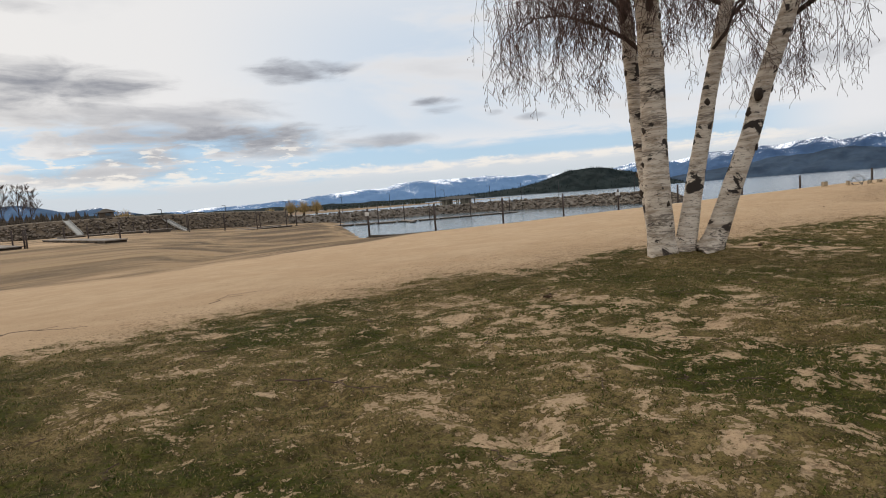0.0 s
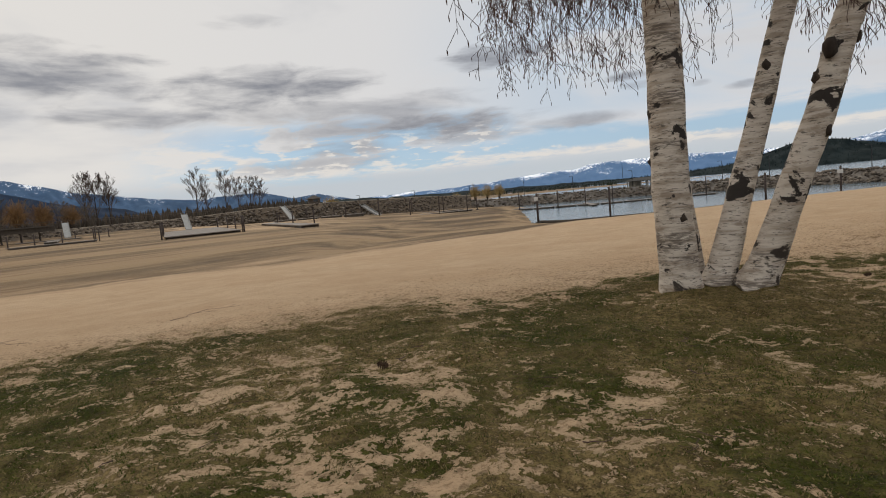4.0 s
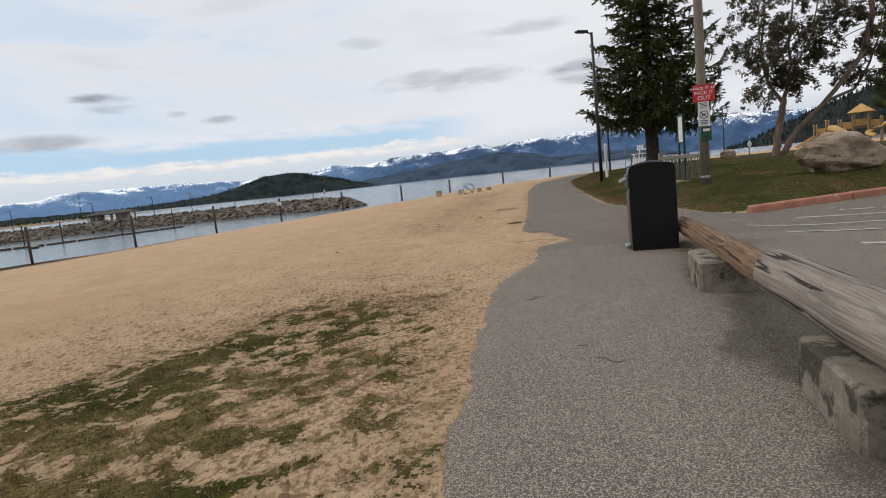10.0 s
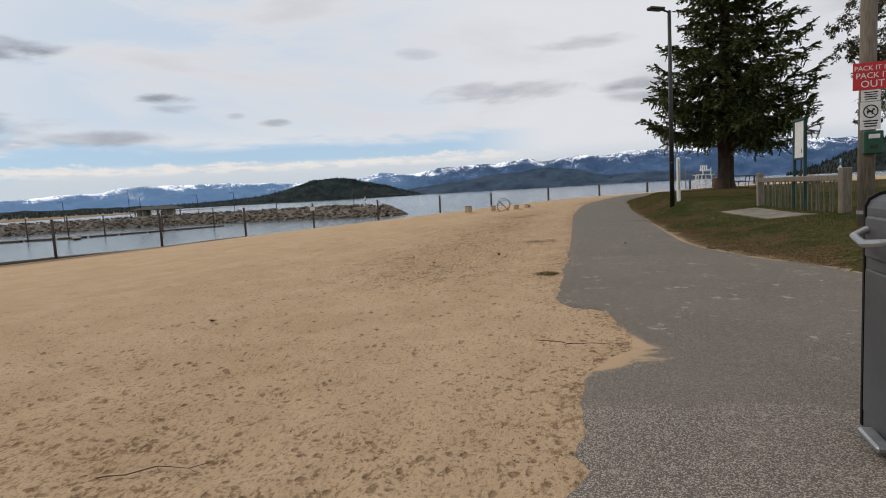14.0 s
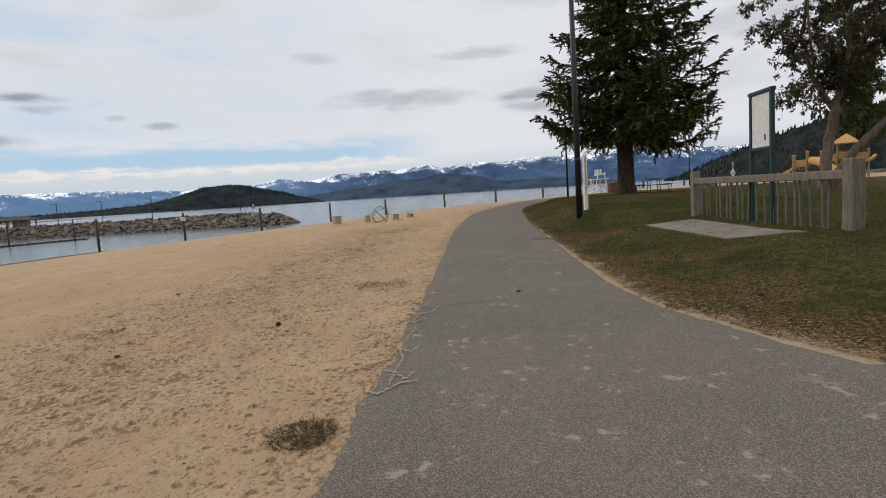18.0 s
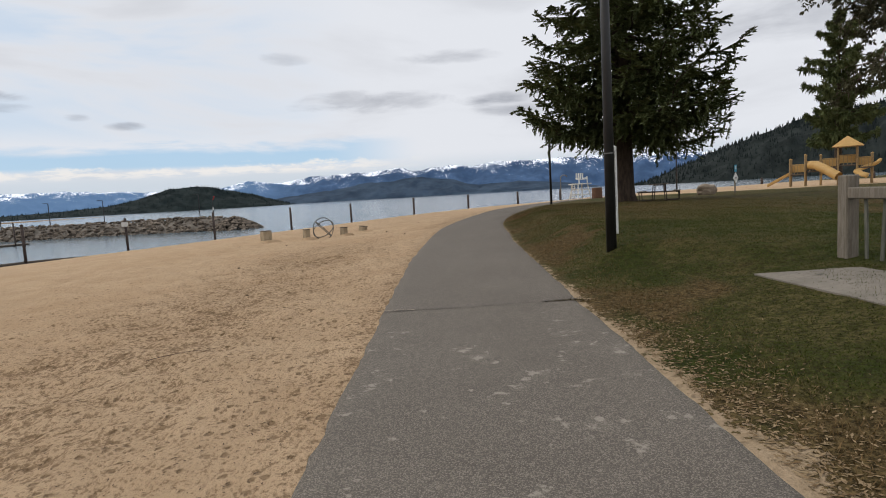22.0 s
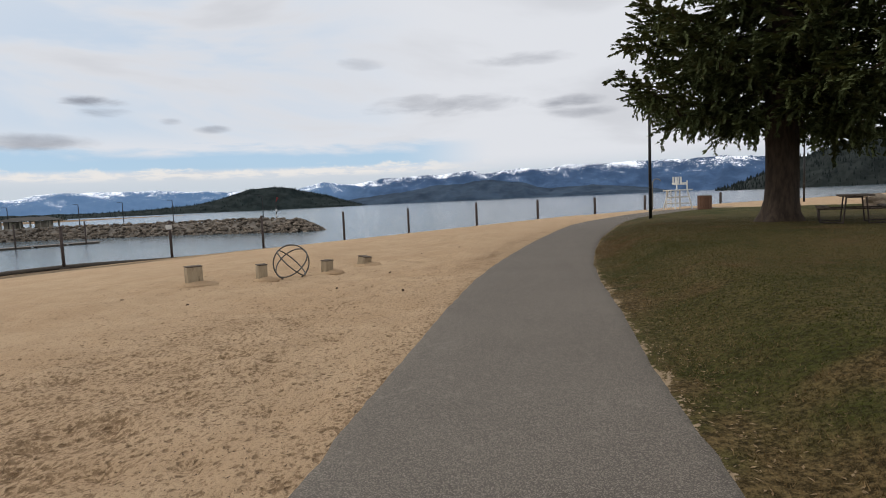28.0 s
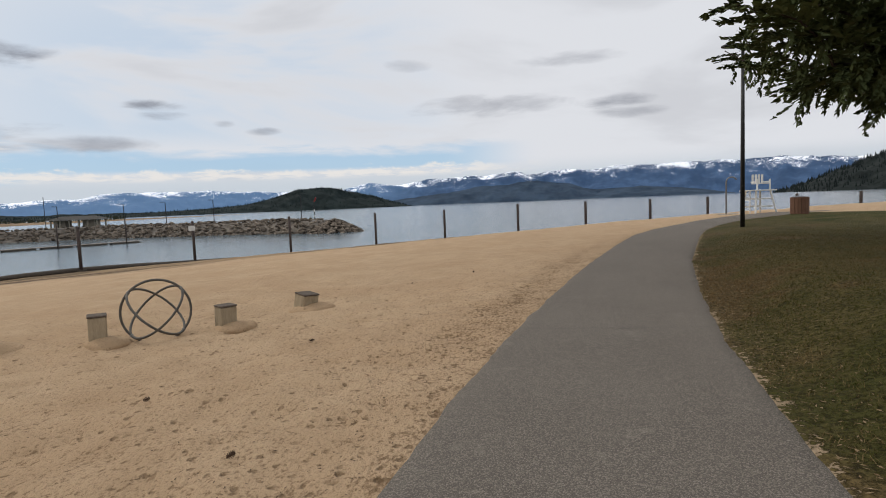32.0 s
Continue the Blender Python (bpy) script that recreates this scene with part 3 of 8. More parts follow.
mat("sign_blue", (0.045, 0.24, 0.36), (0.05, 0.27, 0.40), 2, 0.45, 0, 0.05, 0.002)
mat("ink", (0.02, 0.02, 0.022), (0.035, 0.035, 0.035), 5, 0.7, 0, 0)
mat("dispenser_green", (0.010, 0.055, 0.035), (0.013, 0.075, 0.045), 3, 0.45, 0, 0.05, 0.002)
mat("tan_post", (0.36, 0.25, 0.12), (0.28, 0.19, 0.095), 3, 0.6, 0, 0.1, 0.003)
mat("tan_plastic", (0.50, 0.30, 0.10), (0.56, 0.36, 0.14), 2, 0.5, 0, 0.1, 0.003)
mat("yellow_roof", (0.58, 0.36, 0.13), (0.50, 0.30, 0.10), 2, 0.6, 0, 0.1, 0.003)
mat("red_plastic", (0.38, 0.03, 0.03), (0.30, 0.02, 0.02), 2, 0.5, 0, 0.1, 0.003)
mat("willow_twigs", (0.34, 0.20, 0.085), (0.22, 0.13, 0.065), 0.5, 0.95, 0, 0)
mat("golden_twigs", (0.50, 0.37, 0.17), (0.38, 0.27, 0.12), 0.5, 0.95, 0, 0)
mat("dark_brush", (0.050, 0.042, 0.033), (0.095, 0.075, 0.056), 0.3, 0.95, 0, 0)
mat("dry_brush", (0.12, 0.095, 0.07), (0.20, 0.155, 0.11), 0.3, 0.95, 0, 0)
mat("bare_twigs", (0.085, 0.065, 0.055), (0.14, 0.105, 0.085), 0.5, 0.95, 0, 0)
mat("far_conifer", (0.018, 0.026, 0.016), (0.035, 0.042, 0.026), 0.3, 0.95, 0, 0)
mat("roof_grey", (0.23, 0.24, 0.25), (0.30, 0.31, 0.32), 1, 0.8, 0, 0.2)
mat("roof_white", (0.62, 0.63, 0.64), (0.56, 0.57, 0.58), 1, 0.7, 0, 0.1)
mat("roof_green", (0.06, 0.10, 0.085), (0.085, 0.13, 0.11), 1, 0.7, 0, 0.2)
mat("roof_dark", (0.045, 0.043, 0.04), (0.07, 0.066, 0.06), 1, 0.85, 0, 0.3)
mat("stucco_cream", (0.33, 0.305, 0.25), (0.28, 0.255, 0.21), 0.8, 0.9, 0, 0.2)
mat("stone_cladding", (0.40, 0.385, 0.365), (0.26, 0.25, 0.235), 2.5, 0.9, 0, 0.5, 0.03)
mat("wall_brown", (0.15, 0.115, 0.085), (0.20, 0.155, 0.12), 1, 0.9, 0, 0.2)
mat("glass_dark", (0.020, 0.024, 0.028), (0.035, 0.040, 0.046), 1, 0.08, 0, 0, spec=0.6)
mat("pine_cone", (0.045, 0.026, 0.016), (0.085, 0.05, 0.03), 30, 0.9, 0, 0.5, 0.004)


# ---- plan ----
WATER_Z = -5.03
LEFT_Y = [-70, -30, -24, -19, -16.8, -15.1, -14.5, -14.3, -13.2, -10.9, -9.5, -9.1, -8.55, -8.2, -7.8, -7.0, -6.5, -6.1, -5.85, -5.2, -4.95, -4.5, -4.3, -4.2, -4.0, -3.7, -3.2, -2.3, -1.4, -0.5, 1, 2.4, 3.5, 4.5, 6.1, 8.1, 12.1, 14.5, 15.7, 17.3, 20.5, 22.5, 26.4, 29.5, 33.5, 37.5, 41, 48, 54, 60]
LEFT_X = [-5.5, -3.2, -2.75, -2.4, -2.2, -2.0, -1.96, -1.74, -1.72, -1.58, -1.42, -1.32, -1.14, -0.93, -0.8, -0.76, -0.69, -0.44, -0.29, -0.21, -0.25, -0.3, -0.38, -0.6, -0.73, -0.78, -0.75, -0.66, -0.6, -0.53, -0.42, -0.3, -0.2, -0.14, -0.03, 0.1, 0.38, 0.64, 0.79, 0.98, 1.44, 1.82, 2.71, 3.5, 4.6, 5.8, 7.3, 11.0, 15.0, 21.0]
RIGHT_Y = [-70, -1.6, -1.18, -0.75, -0.36, 0.34, 0.6, 1.2, 1.8, 2.6, 3.5, 4.7, 6, 7.3, 8.3, 11.8, 15, 17.3, 19.5, 22, 25, 29, 35.8, 39.5, 43, 47.5, 52, 56.5]
RIGHT_X = [3.0, 3.1, 2.8, 2.6, 2.47, 2.3, 2.22, 2.13, 2.08, 2.12, 2.17, 2.25, 2.34, 2.4, 2.51, 2.8, 3.07, 3.38, 3.6, 3.96, 4.6, 5.6, 7.72, 9.0, 10.6, 13.2, 17.0, 23.0]
LAWN = [(-16, -34), (-10.5, -27.2), (-10.2, -24), (-8.9, -21.7), (-7.3, -20.2), (-7.5, -18.6), (-6.5, -16.3), (-5.9, -15.4), (-5.4, -14.6), (-5.2, -12.8), (-4.6, -11.5), (-3.9, -10.1), (-3.2, -9.4), (-2.4, -9.6), (-2.7, -11.6), (-2.65, -13.6), (-2.45, -15.3), (-2.1, -16.2), (-2.25, -17.5), (-2.5, -19), (-2.9, -24), (-3.4, -30), (-5.5, -45), (-30, -45)]


def sstep(a, b, v):
    t = np.clip((np.asarray(v, float) - a) / (b - a), 0, 1)
    return t * t * (3 - 2 * t)


def left_edge(y):
    return np.interp(y, LEFT_Y, LEFT_X)


def right_edge(y):
    return np.interp(y, RIGHT_Y, RIGHT_X)


def lot_top(x):
    """Where the car park meets the lawn."""
    return np.interp(x, [2.9, 3.1, 3.3, 3.5, 4.0, 60], [-1.35, -1.6, -2.2, -2.85, -3.68, 14.8])


def height(x, y):
    """The lie of the land: a walk along the beach head, sand falling away to a drained harbour and the lake."""
    x, y = np.asarray(x, float), np.asarray(y, float)
    base = np.interp(y, [-40, -28, -20, -14, 0, 8, 20, 40, 70], [0.3, 0.25, 0.12, -0.02, 0, 0.12, 0.22, 0.2, 0.1])
    s = left_edge(y) - x
    c = (x + 9) * -0.772 + (y - 34) * 0.637
    fall = np.maximum((0.055 + 0.012 * sstep(10, 22, y)) * np.maximum(0, s - 7), 0.08 * np.maximum(0, c) * sstep(5, 50, y))
    c2 = (x - 16) * -0.527 + (y - 61.5) * 0.85
    fall = np.maximum(fall, 0.10 * np.maximum(0, c2) * sstep(50, 60, y))
    z = base - fall - 0.02 * np.clip(s, 0, 7) - 0.10 * sstep(0.8, 3.2, s) * sstep(8.5, 5.5, s) * sstep(15, 20, y) * sstep(34, 28, y)
    z = z + 0.10 * sstep(1.5, 5, s) * sstep(-24, -19, -np.abs(y + 10) - 10)
    rise = np.interp(y, [-5, 12, 28, 36, 60], [0.42, 0.42, 0.32, 0.17, 0.1])
    width = np.interp(y, [0, 4, 7.5, 9.5, 60], [2.6, 4.5, 4.2, 1.4, 1.6])
    lawn = sstep(0, 1, (x - right_edge(y) - 0.1) / width) * sstep(0.0, 2.2, y - lot_top(x))
    z = z + rise * lawn - 0.10 * sstep(2.4, 3.8, x) * sstep(1.2, -0.2, y - lot_top(x)) * sstep(-8.5, -5.0, y - 0.3 * (x - 4))
    floor = -3.7 - 2.2 * sstep(0, 18, y + 0.93 * x + 31)
    # the inner basin silts up towards the west shore
    turn = np.degrees(np.arctan2(-(x + 3.4), y + 25.9))
    floor = floor + 2.2 * sstep(50, 66, turn) * (x < 0)
    bank = sstep(0, 11, 0.292 * (x + 3.4) - 0.956 * (y + 25.9)) * sstep(-30, -90, x)
    floor = floor + 2.9 * bank + 2.0 * bank * sstep(116, 148, np.hypot(x + 3.4, y + 25.9))
    far = sstep(-168, -200, x) * sstep(40, 0, y + 0.1 * (x + 200))
    floor = floor + 1.6 * far * (1 - bank) * sstep(66, 74, turn)
    # roots have lifted the turf round the birches
    z = z + 0.05 * np.exp(-((x + 6.2) / 0.9) ** 2 - ((y + 18.8) / 0.9) ** 2)
    return np.maximum(z, floor)


def h(x, y):
    return float(height(x, y))


def poly_sd(px, py, poly):
    """Signed distance to a polygon, positive inside."""
    d = np.full(px.shape, 1e9)
    inside = np.zeros(px.shape, bool)
    for (ax, ay), (bx, by) in zip(poly, poly[1:] + poly[:1]):
        ex, ey = bx - ax, by - ay
        t = np.clip(((px - ax) * ex + (py - ay) * ey) / (ex * ex + ey * ey), 0, 1)
        d = np.minimum(d, np.hypot(px - ax - t * ex, py - ay - t * ey))
        if ey != 0:
            cross = ((ay > py) != (by > py)) & (px < (bx - ax) * (py - ay) / ey + ax)
            inside ^= cross
    return np.where(inside, d, -d)


def lawn_sd(x, y):
    left = poly_sd(x, y, LAWN)
    right = np.minimum(x - right_edge(y), y - lot_top(x) - 0.05 - 0.12 * (x > 3.9))
    right = right - (0.03 + 0.17 * cells(x, y, 0.7, 5) * sstep(6, 1, y) + 0.12 * cells(x, y, 1.7, 6)) + 0.08 + 0.10 * sstep(6, 10, y)
    sandpit = poly_sd(x, y, [(20, 50), (26, 45.5), (36, 42), (60, 38), (90, 60), (60, 90), (10, 80), (12, 56)])
    right = np.minimum(right, -sandpit)
    return np.maximum(left, right), right


def grid_mesh(name, xs, ys, zfun, material, attrs=None):
    gx, gy = np.meshgrid(xs, ys)
    gz = zfun(gx, gy)
    nx, ny = len(xs), len(ys)
    me = bpy.data.meshes.new(name)
    i = np.arange(nx * ny).reshape(ny, nx)
    quads = np.stack([i[:-1, :-1], i[:-1, 1:], i[1:, 1:], i[1:, :-1]], -1).reshape(-1, 4)
    me.from_pydata(np.stack([gx, gy, gz], -1).reshape(-1, 3).tolist(), [], quads.tolist())
    for k, f in (attrs or {}).items():
        a = me.attributes.new(k, "FLOAT", "POINT")
        a.data.foreach_set("value", np.ascontiguousarray(f(gx, gy), dtype=np.float32).ravel())
    me.polygons.foreach_set("use_smooth", [True] * len(me.polygons))
    me.materials.append(material)
    return new(name, me)


def spread(*stops):
    """Sample positions from (start, step) pairs up to the last stop."""
    out = []
    for (a, step), (b, _) in zip(stops, stops[1:]):
        out += list(np.arange(a, b - step * 0.5, step))
    return np.array(out + [stops[-1][0]])


def mud_zone(x, y):
    z = height(x, y)
    dry = sstep(-3, 6, 0.292 * (x + 3.4) - 0.956 * (y + 25.9))
    s = left_edge(y) - x
    low = sstep(-1.1, -2.5, z) * 0.95 + 0.3 * sstep(-0.6, -1.2, z)
    flat = (sstep(27, 44, s) * 0.8 + 0.25 * sstep(17, 27, s)) * sstep(30, -5, y)
    return np.maximum(low, flat) * (1 - dry)


def litter_zone(x, y):
    s = left_edge(y) - x
    lsd, _ = lawn_sd(x, y)
    band = np.exp(-((s - 2.4) / 1.7) ** 2) * 0.85 * sstep(-4, 0, y) * sstep(24, 13, y) + 0.6 * np.exp(-np.maximum(s, 0) / 0.3) * (s > -0.5)
    band = band + 0.75 * np.exp(-((s - 0.5) / 0.4) ** 2) * sstep(18, 25, y) * sstep(38, 31, y)
    patchy = 0.55 + 0.9 * (cells(x, y, 0.45, 7) * 0.6 + cells(x, y, 1.4, 8) * 0.4)
    return np.clip(np.maximum(band, np.exp(-np.abs(lsd) / 2.2) * np.where(x > right_edge(y) - 0.3, 0.25, 1.0)) * patchy + 0.10 * sstep(14, 5, s) - 0.25 * sstep(5, 10, s), -0.4, 1.2)


def cells(x, y, f, seed):
    """Value noise from hashed lattice points, 0 to 1."""
    u, v = x * f + seed * 17.3, y * f + seed * 9.1
    i, j = np.floor(u), np.floor(v)
    a, b = u - i, v - j
    a, b = a * a * (3 - 2 * a), b * b * (3 - 2 * b)

    def rnd(p, q):
        k = np.sin(p * 127.1 + q * 311.7 + seed * 74.7) * 43758.5453
        return k - np.floor(k)

    return (rnd(i, j) * (1 - a) + rnd(i + 1, j) * a) * (1 - b) + (rnd(i, j + 1) * (1 - a) + rnd(i + 1, j + 1) * a) * b


def turf_wear(x, y):
    """Where the old turf is trodden bare: patches, most of them round the foot of the birches."""
    n = 0.30 * cells(x, y, 0.5, 1) + 0.32 * cells(x, y, 1.3, 2) + 0.24 * cells(x, y, 3.1, 3) + 0.14 * cells(x, y, 6.5, 4)
    foot = np.exp(-((x + 6.6) / 1.3) ** 2 - ((y + 22.8) / 1.0) ** 2)
    return 0.5 + (n - 0.5) * (1 - 0.35 * sstep(-20, -22, y)) + 0.17 * foot - 0.22 * np.exp(-((x + 4.2) / 0.9) ** 2 - ((y + 21.9) / 0.8) ** 2) + 0.10 * np.exp(-((x + 6.1) / 1.0) ** 2 - ((y + 23.9) / 0.7) ** 2) + 0.035 * sstep(-21, -17, y) + 0.40 * np.exp(-((x + 5.15) / 1.1) ** 2 - ((y + 17.2 + 0.25 * (x + 5.15)) / 0.55) ** 2) - 0.30 * np.exp(-((x + 6.1) / 0.45) ** 2 - ((y + 17.75) / 0.4) ** 2) - 0.18 * np.exp(-((x + 6.3) / 1.0) ** 2 - ((y + 18.7) / 0.8) ** 2) + 0.09 * np.exp(-((x + 2.5) / 0.25) ** 2 - ((y + 16.9) / 0.3) ** 2) - 0.07 * np.exp(-((x + 4.4) / 1.0) ** 2 - ((y + 13.6) / 1.3) ** 2) - 0.03 * sstep(-25, -27, y) + 0.05 * np.exp(-((x + 5.2) / 1.0) ** 2 - ((y + 24.0) / 1.0) ** 2) + 0.11 * np.exp(-((x + 4.2) / 0.45) ** 2 - ((y + 25.5) / 0.6) ** 2) + 0.08 * np.exp(-((x + 6.0) / 0.25) ** 2 - ((y + 24.85) / 0.2) ** 2) + 0.11 * np.exp(-((x + 5.2) / 0.9) ** 2 - ((y + 15.7) / 0.8) ** 2)


def hotel_lawn(x, y):
    r = np.hypot(x + 3.4, y + 25.9)
    side = 0.292 * (x + 3.4) - 0.956 * (y + 25.9)
    return np.minimum(np.minimum(r - 96, 152 - r), np.where(x < 0, side - 1.0, -50))


def hollows(x, y, size, seed):
    """Scattered oval dents of about the given spacing, 0 on the flat to 1 at the deepest."""
    u, v = np.asarray(x, float) / size, np.asarray(y, float) / size
    i, j = np.floor(u), np.floor(v)
    deep = np.zeros(u.shape)

    def rnd(p, q, k):
        r = np.sin(p * 127.1 + q * 311.7 + (seed + k) * 74.7) * 43758.5453
        return r - np.floor(r)

    for di in (-1, 0, 1):
        for dj in (-1, 0, 1):
            p, q = i + di, j + dj
            a = rnd(p, q, 0.3) * math.pi
            du, dv = u - p - rnd(p, q, 0.1), v - q - rnd(p, q, 0.2)
            c, s = np.cos(a), np.sin(a)
            d2 = ((du * c + dv * s) / 0.42) ** 2 + ((dv * c - du * s) / 0.24) ** 2
            deep = np.maximum(deep, (0.25 + 0.75 * rnd(p, q, 0.4)) * np.exp(-d2))
    return deep


def ripple(x, y):
    """Soft heaps and hollows of trodden sand, with footprints and smaller dents near the walk."""
    s = left_edge(y) - x
    w = sstep(0.05, 0.7, s) * sstep(70, 20, s) + 0.5 * sstep(0.2, 1.0, x - right_edge(y))
    z = 0.018 * w * (np.sin(3.1 * x + 1.3 * np.sin(1.7 * y)) * np.sin(2.3 * y + 1.1 * np.sin(2.1 * x)) + 0.6 * np.sin(6.7 * x + 4.1 * y) * np.sin(5.3 * y - 2.9 * x))
    near = sstep(0.05, 0.4, s) * sstep(-29.5, -28, y) * sstep(30, 26, y)
    prints = near * sstep(-12.8, -11.0, x)
    z = z - 0.040 * prints * hollows(x, y, 0.34, 1) - 0.024 * near * sstep(-8.0, -7.0, x) * hollows(x, y, 0.15, 2)
    return z + near * (0.022 * sstep(-8.0, -7.0, x) * (cells(x, y, 4.3, 51) - 0.5) + 0.055 * sstep(-12.8, -11.0, x) * (cells(x, y, 2.1, 52) - 0.5))


def dents(x, y):
    return np.maximum(hollows(x, y, 0.34, 1), 0.8 * hollows(x, y, 0.15, 2))


def turf_cover(x, y):
    """How well the grass holds, above 0.5 where it covers the sand: torn carpet on the beach side, close lawn inland."""
    left = poly_sd(x, y, LAWN)
    _, right = lawn_sd(x, y)
    fine = 0.50 * (cells(x, y, 5.0, 61) - 0.5) + 0.75 * (cells(x, y, 11.0, 62) - 0.5)
    inner = sstep(0.6, 2.2, x + 7.3 - 0.38 * (y + 20.2))
    firm = (1 - inner) * sstep(-21, -19.5, y)
    a = 0.57 + 0.36 * np.clip(left / (0.9 - 0.5 * firm), -2.2, 0.5) - 0.24 * sstep(-12.8, -10.9, y) - (1.25 - 0.75 * sstep(-19.0, -17.5, y)) * (turf_wear(x, y) - 0.5) + 0.05 * sstep(-19, -17, y) * sstep(-13, -14.5, y) - 0.34 * np.exp(-((x + 5.15) / 1.1) ** 2 - ((y + 17.2 + 0.25 * (x + 5.15)) / 0.55) ** 2) + 0.14 * np.exp(-((x + 3.2) / 0.9) ** 2 - ((y + 17.2) / 1.2) ** 2) + 0.12 * np.exp(-((x + 6.9) / 1.3) ** 2 - ((y + 26.8) / 1.0) ** 2) - 0.12 * np.exp(-((x + 4.9) / 0.6) ** 2 - ((y + 25.3) / 0.7) ** 2) - 0.10 * np.exp(-((x + 5.9) / 0.8) ** 2 - ((y + 23.7) / 0.6) ** 2) + 0.20 * np.exp(-((x + 4.2) / 1.1) ** 2 - ((y + 15.3) / 1.2) ** 2) - 0.24 * np.exp(-((x + 2.5) / 0.55) ** 2 - ((y + 13.7) / 1.2) ** 2) - 0.10 * np.exp(-((x + 3.2) / 0.8) ** 2 - ((y + 12.4) / 0.9) ** 2) + fine * (1.15 + 0.75 * sstep(-19.5, -17, y)) * sstep(-1.5, -0.2, left)
    b = 0.5 + 0.40 * np.clip(right / 0.22, -2, 2) + fine * 0.45
    return np.clip(np.maximum(np.maximum(a, b), 0.5 + np.clip(hotel_lawn(x, y) / 3, -1, 1)), -0.5, 1.4)


def dead_turf(x, y):
    """Brown winter-killed patches of the lawn, most of them along the path."""
    d = np.maximum(0, x - right_edge(y))
    n = 0.45 * cells(x, y, 0.55, 41) + 0.33 * cells(x, y, 1.5, 42) + 0.22 * cells(x, y, 4.2, 43)
    dry = sstep(11, 18, y) * sstep(45, 36, y)
    return np.maximum(sstep(0.54, 0.74, n + 0.14 * np.exp(-d / 0.6) + 0.01 * dry - 0.09 * sstep(0.7, 2.4, d) - 0.07 * sstep(12, 9, y) * sstep(4, 6, y)), dry * (0.14 + 0.42 * n)) * (x > 0)


XS = spread((-4900, 900), (-400, 40), (-160, 8), (-60, 2.0), (-24, 0.5), (-13, 0.16), (-8, 0.07), (3.4, 0.16), (9, 0.5), (24, 2), (60, 12), (160, 60), (400, 900), (4900, 1))
YS = spread((-4900, 900), (-400, 60), (-100, 10), (-50, 1.5), (-34, 0.18), (-29, 0.07), (26, 0.18), (36, 0.5), (64, 3), (110, 12), (230, 60), (500, 900), (4900, 1))


def ground_z(x, y):
    edge = np.minimum(x - left_edge(y), right_edge(y) - x)
    return height(x, y) + ripple(x, y) - 0.05 * sstep(0.02, 0.25, edge) * (y < 56) - 0.08 * ((x > 2.8) & (x < 46) & (y > -76) & (y < lot_top(x) - 0.05))


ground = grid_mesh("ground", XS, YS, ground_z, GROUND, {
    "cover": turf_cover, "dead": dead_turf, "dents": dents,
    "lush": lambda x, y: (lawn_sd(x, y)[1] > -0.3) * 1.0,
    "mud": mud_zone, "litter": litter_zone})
tagged(ground, "tan beach sand with patchy green and straw turf", "ground", kind="structure")

lake = grid_mesh("water", spread((-4950, 300), (4950, 1)), spread((-100, 300), (4950, 1)), lambda x, y: 0 * x + WATER_Z, WATER)
tagged(lake, "calm pale grey-blue lake under cloud", "lake", kind="structure")


def path_strip():
    ys = spread((-70, 2), (-34, 0.14), (36, 0.3), (57, 1))
    vs, fs, sandy = [], [], []
    n = 22
    for y in ys:
        wob = (0.05 * noise.noise((3.1, y * 1.7, 0)) + 0.05 * noise.noise((1.7, y * 5.0, 4))) * (1.0 if y < 2.5 else 0.4)
        l, r = float(left_edge(y)) + wob * 1.6, float(right_edge(y)) + wob
        for k in range(n):
            u = k / (n - 1)
            x = l + (r - l) * (u ** 1.3 if y < -1 else u)
            z = h(x, y) + 0.012 + 0.012 * math.sin(math.pi * min(1, u * 1.0))
            if k == 0 or (k == n - 1 and y > -1.2):
                z -= 0.06
            vs.append((x, y, z))
            sandy.append(0.62 * math.exp(-(x - l) / 0.14) + (0.45 * math.exp(-(r - x) / 0.12) if y > -1 else 0) + 0.55 * math.exp(-(((x + 0.25) / 0.5) ** 2 + ((y + 6.05) / 0.5) ** 2)))
    for j in range(len(ys) - 1):
        for k in range(n - 1):
            a = j * n + k
            fs.append((a, a + 1, a + n + 1, a + n))
    me = bpy.data.meshes.new("path")
    me.from_pydata(vs, [], fs)
    at = me.attributes.new("sandy", "FLOAT", "POINT")
    at.data.foreach_set("value", sandy)
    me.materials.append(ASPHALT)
    me.polygons.foreach_set("use_smooth", [True] * len(me.polygons))
    return tagged(new("pavement", me), "grey asphalt footpath with dusty scuffs and sandy edges", "path", kind="structure")


path_strip()


def parking_lot():
    us = np.linspace(0, 1, 40)
    xs = np.concatenate([np.linspace(2.9, 4.23, 6), np.linspace(4.6, 45, 40)])
    vs, fs = [], []
    for x in xs:
        top = float(lot_top(x))
        for u in us:
            y = top + (-75 - top) * u ** 2
            vs.append((x, y, h(x, y) + 0.006))
    n = len(us)
    for j in range(len(xs) - 1):
        for k in range(n - 1):
            a = j * n + k
            fs.append((a, a + n, a + n + 1, a + 1))
    me = bpy.data.meshes.new("parking_lot")
    me.from_pydata(vs, [], fs)
    at = me.attributes.new("sandy", "FLOAT", "POINT")
    at.data.foreach_set("value", [0.0] * len(vs))
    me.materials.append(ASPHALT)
    return tagged(new("road", me), "worn grey asphalt of an empty car park", "car park", kind="structure")


parking_lot()


